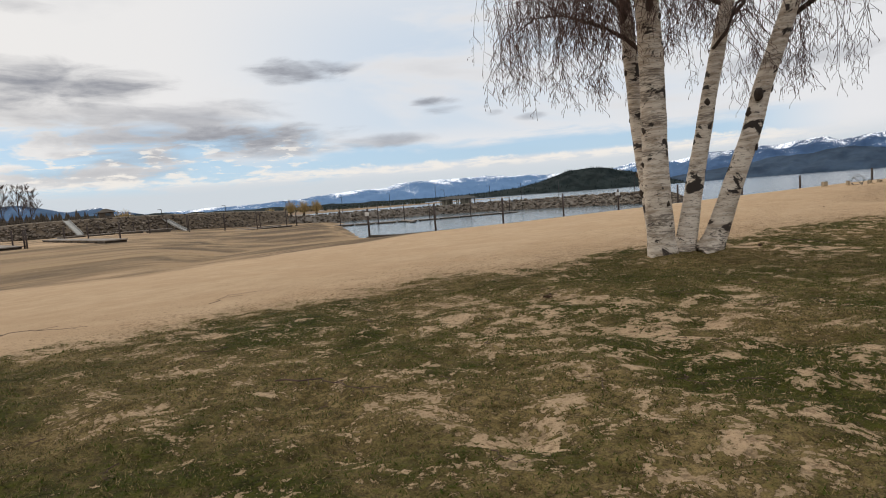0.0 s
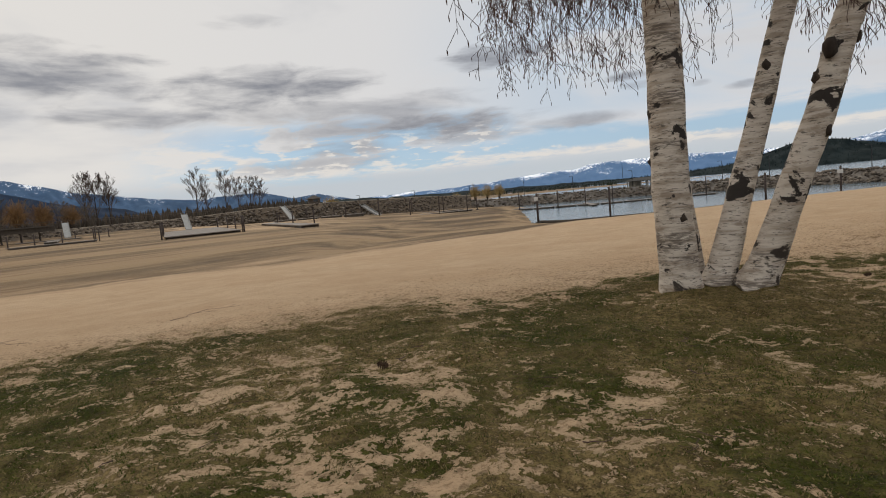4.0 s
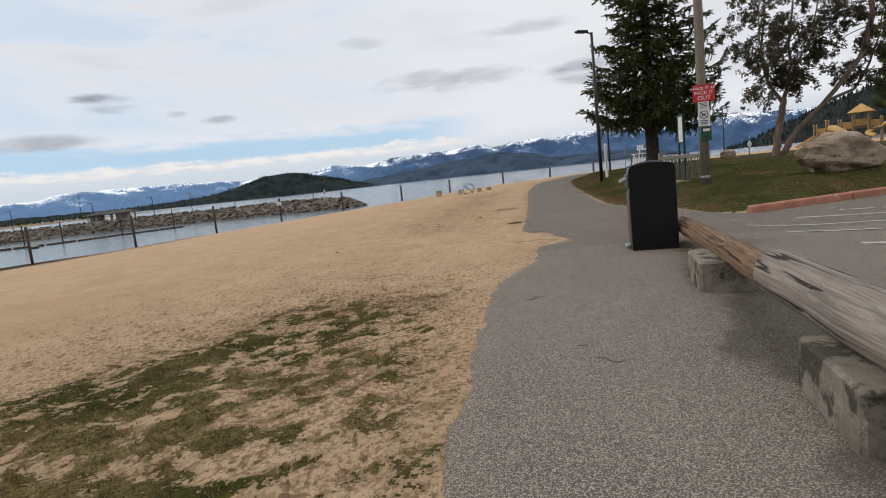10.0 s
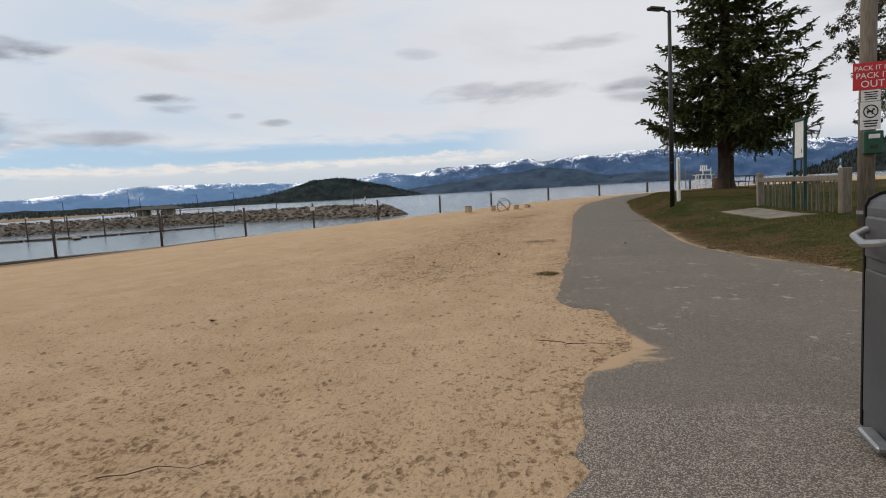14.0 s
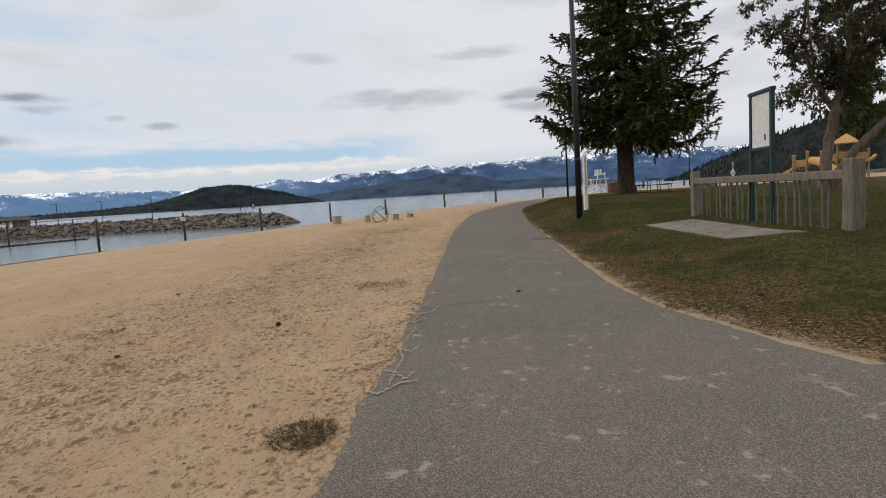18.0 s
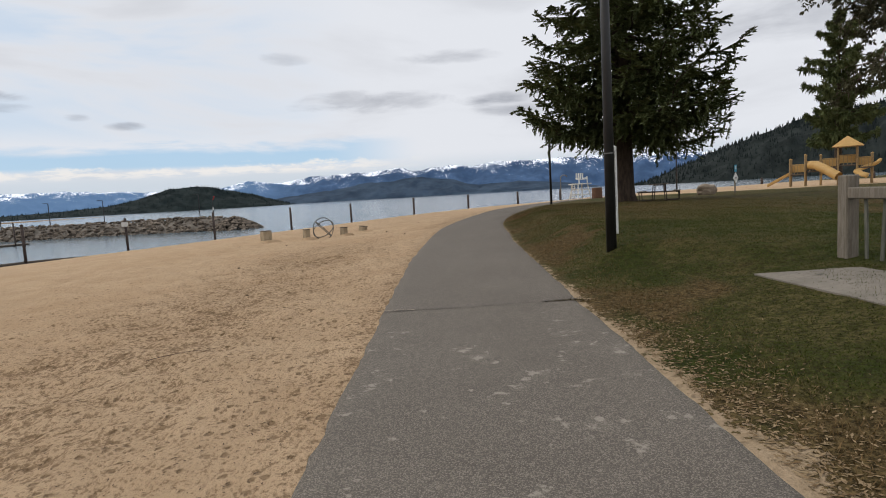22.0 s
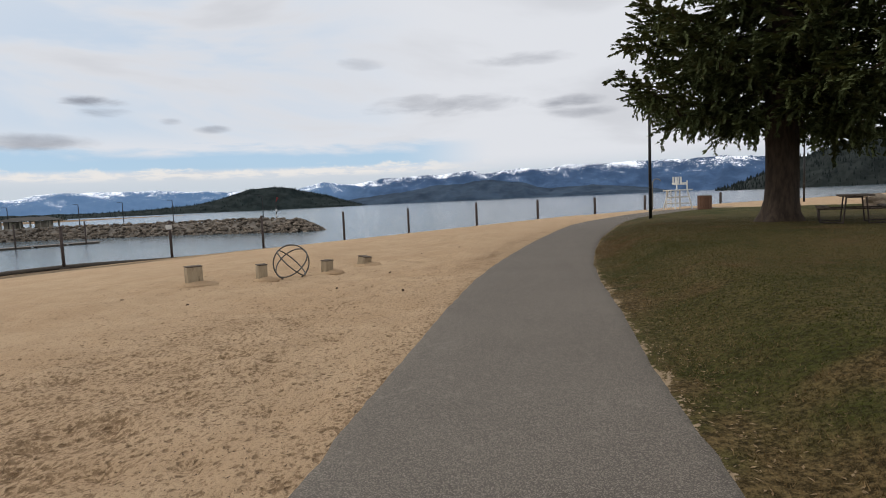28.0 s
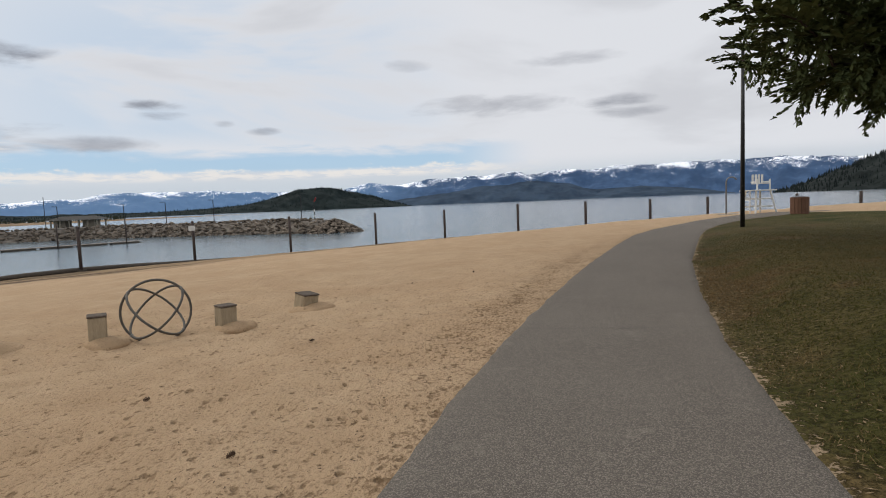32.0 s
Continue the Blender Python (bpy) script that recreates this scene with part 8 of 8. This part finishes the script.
def hill_woods():
    """Firs on the wooded hill and the island, rooted on their slopes."""
    rng = random.Random(17)
    for src, count, tall in (("backdrop_hill_east", 5200, 11), ("backdrop_island", 1500, 8)):
        ob = bpy.data.objects[src]
        g = Geo()
        vs = ob.data.vertices
        n = len(vs)
        for _ in range(count):
            i = rng.randrange(n)
            if rng.random() < 0.4:
                i = i - i % 14 + rng.choice((11, 12, 13))
            p = vs[min(i, n - 1)].co
            x, y, z = p.x + rng.uniform(-9, 9), p.y + rng.uniform(-9, 9), p.z - 1.5
            t = tall * rng.uniform(0.6, 1.3)
            w = t * 0.2
            base = len(g.v)
            g.v += [(x + w * math.cos(k * 1.2566), y + w * math.sin(k * 1.2566), z) for k in range(5)] + [(x, y, z + t)]
            g.f += [(base + k, base + (k + 1) % 5, base + 5) for k in range(5)]
        # the firs share the slopes' materials, so they emit the same painted haze
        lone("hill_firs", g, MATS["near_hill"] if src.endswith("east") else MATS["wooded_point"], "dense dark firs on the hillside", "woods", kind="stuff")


hill_woods()


# ---- playground ----
def playground():
    m = pose(36.6, 46.6, h(36, 46), 0, 0, -38) @ pose(-0.5, 0, 0)
    ob = thing("playground", "tan climbing frame with slides and a yellow-roofed tower", "playground", m)
    for x, y, t in ((-3.4, 0, 2.3), (-3.4, 1.5, 2.3), (-2.3, 0, 2.6), (-2.3, 1.5, 2.6), (-1.2, 0, 2.5), (-1.2, 1.6, 2.5), (0, 0, 3.3), (0, 1.6, 3.3), (1.3, 0, 3.3), (1.3, 1.6, 3.3), (2.3, 0.2, 2.4), (2.3, 1.6, 2.4)):
        post = part("post", Geo().tube([(x, y, -0.2), (x, y, t)], 0.075, 8), "tan_post", ob, "tan round post")
        part("post_cap", Geo().tube([(x, y, t), (x, y, t + 0.05), (x, y, t + 0.1)], [0.09, 0.09, 0.03], 8), "tan_plastic", post)
    for x, w, z in ((-2.85, 1.2, 1.0), (-1.75, 1.2, 1.2), (0.65, 1.4, 1.55), (-0.6, 1.2, 1.35), (1.8, 1.1, 1.3)):
        part("deck", Geo().box((x, 0.8, z), (w, 1.6, 0.12), None, 0.02), "dark_wood", ob, "dark deck")
        part("barrier", Geo().box((x, 1.58, z + 0.55), (w * 0.8, 0.06, 0.7), None, 0.02), "tan_plastic", ob, "tan barrier panel")
        for k in range(5):
            part("bar", Geo().tube([(x - w * 0.4 + w * 0.2 * k, 0.02, z), (x - w * 0.4 + w * 0.2 * k, 0.02, z + 0.8)], 0.02, 6), "tan_post", ob)
        part("top_bar", Geo().tube([(x - w * 0.45, 0.02, z + 0.8), (x + w * 0.45, 0.02, z + 0.8)], 0.025, 6), "tan_post", ob)
    part("roof", Geo().add([(-0.45, -0.45, 3.1), (1.75, -0.45, 3.1), (1.75, 2.05, 3.1), (-0.45, 2.05, 3.1), (0.65, 0.8, 4.0)], [(0, 1, 4), (1, 2, 4), (2, 3, 4), (3, 0, 4), (3, 2, 1, 0)]), "yellow_roof", ob, "yellow pyramid roof")
    sl = part("slide", Geo().box((-4.3, 0.75, 0.55), (2.0, 0.6, 0.08), Euler((0, radians(-29), 0)).to_matrix(), 0.03), "tan_plastic", ob, "straight tan slide")
    for s in (-1, 1):
        part("side_rail", Geo().box((-4.3, 0.75 + s * 0.3, 0.66), (2.0, 0.06, 0.2), Euler((0, radians(-29), 0)).to_matrix(), 0.02), "tan_plastic", sl)
    part("tube_slide", Geo().tube([(-1.9, 0.0, 1.75), (-1.5, -0.5, 1.7), (-0.9, -1.0, 1.35), (-0.35, -1.4, 0.95), (0.05, -1.7, 0.7)], 0.36, 14, False), "tan_plastic", ob, "tan tube slide", True)
    spiral = [(2.0 + 0.7 * math.cos(a), -0.3 + 0.7 * math.sin(a), 1.75 - 0.24 * a) for a in np.linspace(0, 4.7, 14)]
    part("spiral_slide", Geo().tube(spiral, 0.28, 10, True, 0.5), "tan_plastic", ob, "tan spiral slide", True)
    part("climber", Geo().tube([(-1.2, -0.1, 0), (-1.1, -0.5, 1.0), (-0.5, -0.4, 1.5)], 0.04, 6), "tan_plastic", ob)
    x, y = 43.5, 46.5
    ob = thing("play_panel", "dark play bench and panel beside the playground", "play panel", pose(x, y, h(x, y), 0, 0, -40))
    part("panel", Geo().box((0, 0, 0.7), (2.2, 0.12, 0.5), None, 0.03), "dark_wood", ob)
    for s in (-1, 1):
        part("post", Geo().tube([(s * 1.1, 0, -0.1), (s * 1.1, 0, 1.0)], 0.07, 8), "dark_wood", ob)


playground()


# ---- small things underfoot ----
def pine_cone(x, y, turn, size):
    g = Geo()
    rng = random.Random(int(x * 100) + 7)
    for k in range(9):
        for j in range(7):
            u = k / 8
            r = size * 0.42 * math.sin(0.25 + u * 2.7)
            a = j * 0.8976 + k * 0.45
            p = Vector(((u - 0.5) * size * 1.7, r * math.cos(a), r * math.sin(a) + size * 0.4))
            q = p + Vector((0.10, math.cos(a) * 0.35, math.sin(a) * 0.35)) * size
            w = Vector((0, -math.sin(a), math.cos(a))) * size * 0.14
            g.add([p - w, p + w, q], [(0, 1, 2)])
    g.tube([(-size * 0.8, 0, size * 0.4), (0, 0, size * 0.42), (size * 0.8, 0, size * 0.4)], [0.1 * size, 0.32 * size, 0.05 * size], 7)
    lone("pine_cone", g, "pine_cone", "small brown pine cone lying on the ground", "pine cone", at(x, y, turn, 0.012), "pine cones")


CONES = [(0.86, 1.80, 40, 0.055), (-1.71, 1.02, 80, 0.06), (-6.84, -22.6, 10, 0.09), (-5.37, -17.14, 60, 0.07), (-2.2, -16.6, 30, 0.06), (-2.6, 5.2, 15, 0.05), (-3.1, 13.1, 60, 0.05), (-1.9, 9.4, 15, 0.05), (0.3, 19.3, 80, 0.055), (-1.2, 17.5, 20, 0.05), (-3.5, 19.6, 45, 0.05), (-0.4, 22.4, 33, 0.055), (-1.1, 20.5, 70, 0.05), (-5.2, 20.4, 15, 0.05), (3.0, 0.6, 10, 0.055), (-0.2, 27.3, 15, 0.05), (0.9, 28.6, 75, 0.05), (-2.9, 0.2, 5, 0.05), (-3.9, 3.6, 5, 0.05), (-4.6, -4.6, 25, 0.05)]
for c in CONES:
    pine_cone(*c[:3], c[3] * 0.62)


def stick(pts, r, label="thin fallen brown twig on the ground"):
    g = Geo()
    rng = random.Random(int(abs(pts[0][0] * 1000)))
    line = []
    for (ax, ay, az_), (bx, by, bz) in zip(pts, pts[1:]):
        for k in range(4):
            u = k / 4
            j = 0.10 * math.hypot(bx - ax, by - ay)
            x, y = ax + (bx - ax) * u + rng.uniform(-j, j), ay + (by - ay) * u + rng.uniform(-j, j)
            line.append(Vector((x, y, h(x, y) + 0.012 + az_ + (bz - az_) * u)))
    g.tube(line, [r * (1 - 0.8 * i / len(line)) for i in range(len(line))], 5)
    for i in range(3, len(line) - 1, 3):
        d = (line[i + 1] - line[i - 1]).cross(Vector((0, 0, 1))).normalized() * (1.2 if i % 2 else -1.0) * (line[i + 1] - line[i]).length
        g.tube([line[i], line[i] + d + (line[i + 1] - line[i]) * 0.5], r * 0.5, 4)
    lone("twig", g, "twig", label, "twig", group="fallen twigs")


stick([(-7.35, -25.75, 0), (-7.05, -25.66, 0.02), (-6.75, -25.70, 0.015), (-6.45, -25.62, 0.0)], 0.006)
stick([(-4.95, -16.2, 0.03), (-4.75, -16.5, 0.05), (-4.5, -16.6, 0.02), (-4.3, -16.75, 0)], 0.006)
stick([(-0.95, -5.55, 0.01), (-0.6, -5.75, 0.03), (-0.35, -5.7, 0.01), (-0.15, -5.95, 0.01)], 0.004)
stick([(-1.02, -10.22, 0.005), (-0.95, -10.26, 0.008), (-0.88, -10.22, 0.005), (-0.8, -10.18, 0.004)], 0.0025)
stick([(-13.4, -25.6, 0.0), (-13.1, -25.2, 0.04), (-12.6, -25.0, 0.02), (-12.2, -24.6, 0.0)], 0.005)
stick([(-12.2, -23.0, 0.0), (-12.6, -22.4, 0.03), (-12.4, -21.8, 0.0)], 0.004)
stick([(-1.9, 6.3, 0.0), (-1.6, 6.45, 0.01), (-1.3, 6.4, 0.0)], 0.0035)
stick([(-3.2, -8.0, 0.0), (-2.9, -7.85, 0.01), (-2.6, -7.9, 0.0)], 0.004)
rng_t = random.Random(77)
for _ in range(34):
    tx, ty = rng_t.uniform(-9.2, -4.4), rng_t.uniform(-27.5, -20.5)
    if poly_sd(np.array([tx]), np.array([ty]), LAWN)[0] < 0.3:
        continue
    ta, tl = rng_t.uniform(0, 6.28), rng_t.uniform(0.05, 0.16)
    stick([(tx + math.cos(ta + 0.4 * k) * tl * k, ty + math.sin(ta + 0.4 * k) * tl * k, 0.008) for k in range(3)], rng_t.uniform(0.0022, 0.004))
stick([(-3.0, -27.0, 0.0), (-3.2, -26.6, 0.02), (-3.4, -26.5, 0.0)], 0.008)


def crack(pts, r=0.012, material="crack_dirt", label="dark open crack across the asphalt path"):
    """An open joint in the asphalt, a shallow dark groove with ragged lips."""
    g = Geo()
    rng = random.Random(int(pts[0][1] * 10))
    line = []
    for (ax, ay), (bx, by) in zip(pts, pts[1:]):
        for k in range(14):
            u = k / 14
            line.append((ax + (bx - ax) * u + rng.uniform(-.012, .012), ay + (by - ay) * u + rng.uniform(-.02, .02)))
    vs, fs = [], []
    for x, y in line:
        w = r * rng.uniform(0.4, 1.5)
        z = h(x, y) + 0.0285
        vs += [(x, y - w, z), (x, y + w, z)]
    g.add(vs, [(2 * i, 2 * i + 2, 2 * i + 3, 2 * i + 1) for i in range(len(line) - 1)])
    lone("path_crack", g, material, label, "crack", kind="structure")


crack([(0.07, 7.44), (0.62, 7.39), (1.13, 7.37), (1.9, 7.40)], 0.008)
crack([(1.9, 7.40), (2.43, 7.42)], 0.011)
crack([(0.09, 7.465), (0.34, 7.44), (0.56, 7.415)], 0.008, "sand_fill", "pale sand lying along the lip of a crack")
crack([(0.20, -12.95), (0.10, -13.65), (0.02, -14.3), (-0.06, -14.76), (-0.2, -15.5)], 0.006, "sand_fill", "pale seam between footpath and car park")
stick([(-1.07, -10.47, 0.03), (-0.98, -10.43, 0.035), (-0.90, -10.35, 0.03)], 0.004)
stick([(-0.82, -12.04, 0.03), (-0.77, -12.07, 0.034), (-0.74, -12.05, 0.03)], 0.004)
stick([(-0.73, -12.33, 0.03), (-0.62, -12.46, 0.036), (-0.55, -12.40, 0.03), (-0.48, -12.39, 0.03)], 0.0035)
stick([(-0.50, -14.30, 0.03), (-0.43, -14.36, 0.036), (-0.41, -14.50, 0.03)], 0.004)
stick([(-0.37, -14.59, 0.03), (-0.35, -14.74, 0.034), (-0.31, -14.85, 0.03)], 0.0028)
crack([(-0.28, 1.26), (0.42, 1.38), (0.87, 1.43), (1.29, 1.40), (1.63, 1.54), (2.02, 1.21)], 0.0045)
crack([(1.94, 22.44), (3.0, 22.4), (3.97, 22.44)], 0.005)


def edge_cracks():
    """Fine sand-filled cracks where the path edge breaks up."""
    rng = random.Random(5)
    for y0 in (-1.2, -0.75, -0.3, 0.2, 0.75, 1.1, 1.9, 2.7):
        x0 = float(left_edge(y0)) + 0.05
        pts = [(x0, y0)]
        for _ in range(rng.choice((2, 3, 3))):
            pts.append((pts[-1][0] + rng.uniform(0.05, 0.16), pts[-1][1] + rng.uniform(-0.22, 0.25)))
        crack(pts, 0.009, "sand_fill", "fine sand-filled crack at the path edge")
    for y0, y1 in ((-1.1, 0.1), (0.1, 1.3), (1.3, 2.6)):
        pts = [(float(left_edge(y)) + 0.16 + rng.uniform(-0.05, 0.06), y) for y in np.linspace(y0, y1, 5)]
        crack(pts, 0.010, "sand_fill", "fine sand-filled crack along the path edge")


edge_cracks()


# ---- turf: blades of grass and dry tufts, joined ----
def turf(name, label, count, box, seed, keep, tall, material, width=0.006):
    rng = np.random.default_rng(seed)
    x = rng.uniform(box[0], box[1], count)
    y = rng.uniform(box[2], box[3], count)
    ok = keep(x, y, rng)
    x, y = x[ok], y[ok]
    n = len(x)
    z = ground_z(x, y) - 0.004
    a = rng.uniform(0, 2 * np.pi, n)
    L = tall * rng.uniform(0.5, 1.3, n)
    w = width * rng.uniform(0.7, 1.5, n)
    lean = rng.uniform(0.45, 1.02, n)
    la = rng.uniform(0, 2 * np.pi, n)
    p0 = np.stack([x - np.cos(a) * w, y - np.sin(a) * w, z], -1)
    p1 = np.stack([x + np.cos(a) * w, y + np.sin(a) * w, z], -1)
    p2 = np.stack([x + np.cos(la) * L * lean, y + np.sin(la) * L * lean, z + L * np.sqrt(np.maximum(0.04, 1 - lean ** 2))], -1)
    vs = np.stack([p0, p1, p2], 1).reshape(-1, 3)
    me = bpy.data.meshes.new(name)
    me.vertices.add(3 * n)
    me.vertices.foreach_set("co", vs.astype(np.float32).ravel())
    me.loops.add(3 * n)
    me.loops.foreach_set("vertex_index", np.arange(3 * n, dtype=np.int32))
    me.polygons.add(n)
    me.polygons.foreach_set("loop_start", np.arange(0, 3 * n, 3, dtype=np.int32))
    me.polygons.foreach_set("loop_total", np.full(n, 3, dtype=np.int32))
    me.update(calc_edges=True)
    me.attributes.new("dead", "FLOAT", "POINT").data.foreach_set("value", np.repeat(dead_turf(x, y), 3).astype(np.float32))
    me.materials.append(material)
    return tagged(new(name, me), label, "grass", kind="stuff")


def blade_material(name, lift, bias, dry):
    m, nt, b = shader(name, 0.9, 0, 0.1)
    geo = nt.nodes.new("ShaderNodeNewGeometry")
    r = geo.outputs["Random Per Island"]
    v = objvec(nt, shift=False)
    patch = noise_tex(nt, v, 0.35, 4, 0.5)
    sep = nt.nodes.new("ShaderNodeSeparateXYZ")
    nt.links.new(v, sep.inputs[0])
    patch = mathn(nt, "ADD", patch, smooth(nt, sep.outputs[1], 12, 20, 0.0, dry))
    green = mixc(nt, r, tuple(c * lift for c in (0.052, 0.083, 0.010)), tuple(c * lift for c in (0.142, 0.156, 0.036)))
    straw = mixc(nt, r, tuple(c * lift for c in (0.17, 0.128, 0.046)), tuple(c * lift for c in (0.37, 0.272, 0.13)))
    sel = smooth(nt, mathn(nt, "ADD", mathn(nt, "MULTIPLY", patch, 0.9), mathn(nt, "MULTIPLY", r, 0.35)), 0.46 + bias, 0.70 + bias)
    brown = mixc(nt, r, tuple(c * lift for c in (0.15, 0.088, 0.036)), tuple(c * lift for c in (0.40, 0.262, 0.130)))
    col = mixc(nt, mathn(nt, "MULTIPLY", attr(nt, "dead"), 0.85), mixc(nt, sel, green, straw), brown)
    nt.links.new(col, b.inputs["Base Color"])
    return m


BLADE = blade_material("dry_turf_blade", 0.76, 0.04, 0.0)
LAWN_BLADE = blade_material("lawn_blade", 0.52, 0.22, 0.16)


def field(x, y, f, seed):
    """Cheap smooth value noise between 0 and 1 for patchy growth."""
    return 0.5 + 0.25 * (np.sin(f * x + 1.7 * np.sin(f * 0.7 * y + seed)) + np.sin(f * 0.9 * y + 1.3 * np.sin(f * 0.8 * x + seed * 2)))


def keep_left(x, y, rng):
    _, right = lawn_sd(x, y)
    return (right < -0.2) & (rng.random(len(x)) < np.clip((turf_cover(x, y) - 0.42) / 0.16, 0.02, 1.0))


def keep_right(x, y, rng):
    _, right = lawn_sd(x, y)
    return (right > 0.05 + 0.25 * rng.random(len(x))) & (rng.random(len(x)) < np.clip(1.5 - x / 10, 0.06, 1) * sstep(36, 22, y - 0.3 * x))


turf("turf_blades", "short patchy green and straw grass blades", 1000000, (-11.5, -2.0, -29.5, -8.5), 2, keep_left, 0.022, BLADE, 0.0032)
turf("turf_blades", "short green lawn grass blades beside the path", 820000, (2.2, 14.0, -2.5, 36.0), 5, keep_right, 0.030, LAWN_BLADE, 0.0042)


def keep_verge(x, y, rng):
    d = x - right_edge(y)
    clumpy = cells(x, y, 2.6, 21) * 0.6 + cells(x, y, 7.0, 22) * 0.4
    return (d > -0.03) & (d < 1.1) & (rng.random(len(x)) < sstep(0.47, 0.66, clumpy + 0.28 * d) * sstep(1.1, 0.6, d))


turf("verge_grass", "straggling dead grass tufts on the sandy path verge", 170000, (2.1, 6.0, -1.4, 30.0), 9, keep_verge, 0.045, blade_material("dead_grass_blade", 0.62, -0.12, 0.0), 0.0034)


def dry_clump(x, y, rx, ry, label):
    rng = random.Random(int(x * 10 + y * 31))
    g = Geo()
    for _ in range(520):
        a, r = rng.uniform(0, 6.28), rng.random() ** 0.5
        px, py = x + rx * r * math.cos(a), y + ry * r * math.sin(a)
        p = Vector((px, py, h(px, py) + 0.01))
        d = Vector((rng.uniform(-1, 1), rng.uniform(-1, 1), rng.uniform(0.03, 0.28))).normalized() * rng.uniform(0.03, 0.075)
        w = d.cross(Vector((0, 0, 1))).normalized() * 0.004
        g.add([p - w, p + w, p + d], [(0, 1, 2)])
    lone("dry_grass_clump", g, "dry_tuft", label, "grass", kind="stuff")


dry_clump(-0.82, -1.76, 0.19, 0.20, "dark tuft of dry grass at the path edge")
dry_clump(-0.86, 3.15, 0.36, 0.30, "flat patch of sparse dry grass in the sand")
dry_clump(2.18, 7.41, 0.27, 0.022, "moss and grass growing in the path crack")
dry_clump(-2.6, -9.8, 0.7, 0.35, "sparse dark dry grass in the sand")


def leaf_litter(name, label, count, seed, place, material, size):
    rng = np.random.default_rng(seed)
    g = Geo()
    spots = np.array([place(rng) for _ in range(count)])
    path = (spots[:, 0] > left_edge(spots[:, 1])) & (spots[:, 0] < right_edge(spots[:, 1]))
    zs = np.where(path, height(spots[:, 0], spots[:, 1]) + 0.024, ground_z(spots[:, 0], spots[:, 1])) + 0.004
    for (x, y), z in zip(spots.tolist(), zs.tolist()):
        a = rng.uniform(0, 6.28)
        L, w = size * rng.uniform(0.5, 1.5), size * rng.uniform(0.15, 0.4)
        c, s = math.cos(a), math.sin(a)
        g.add([(x - c * L, y - s * L, z), (x - s * w, y + c * w, z + 0.4 * w), (x + c * L, y + s * L, z + 0.3 * w), (x + s * w, y - c * w, z + 0.2 * w)], [(0, 1, 2, 3)])
    return lone(name, g, material, label, "litter", kind="stuff")


def near_edge(rng):
    y = rng.uniform(-8, 34)
    return float(left_edge(y)) - 0.05 - abs(rng.normal(0, 0.9)), y


def over_sand(rng):
    y = rng.uniform(-16, 34)
    return float(left_edge(y)) - 0.3 - rng.uniform(0, 7), y


def right_verge(rng):
    y = -1.5 + 8 * rng.random() ** 1.5 if rng.random() < 0.75 else rng.uniform(6, 30)
    return float(right_edge(y)) + abs(rng.normal(0, 0.34)) - 0.02, y


leaf_litter("leaf_litter", "dark bits of bark and leaf scattered on sand by the path", 5200, 1, near_edge, "pine_cone", 0.013)
leaf_litter("leaf_litter", "sparse dark debris scattered over the beach sand", 3200, 2, over_sand, "pine_cone", 0.011)
def gutter(rng):
    y = rng.uniform(-9.9, -7.0) if rng.random() < 0.7 else rng.uniform(-17, -10.8)
    return 1.17 + 0.185 * (y + 8.5) + rng.normal(0, 0.09), y


leaf_litter("moss", "dark moss and dead leaves along the log", 2600, 4, gutter, "dry_tuft", 0.016)
leaf_litter("leaf_litter", "tan leaf litter along the lawn verge", 7000, 3, right_verge, "leaf_tan", 0.021)
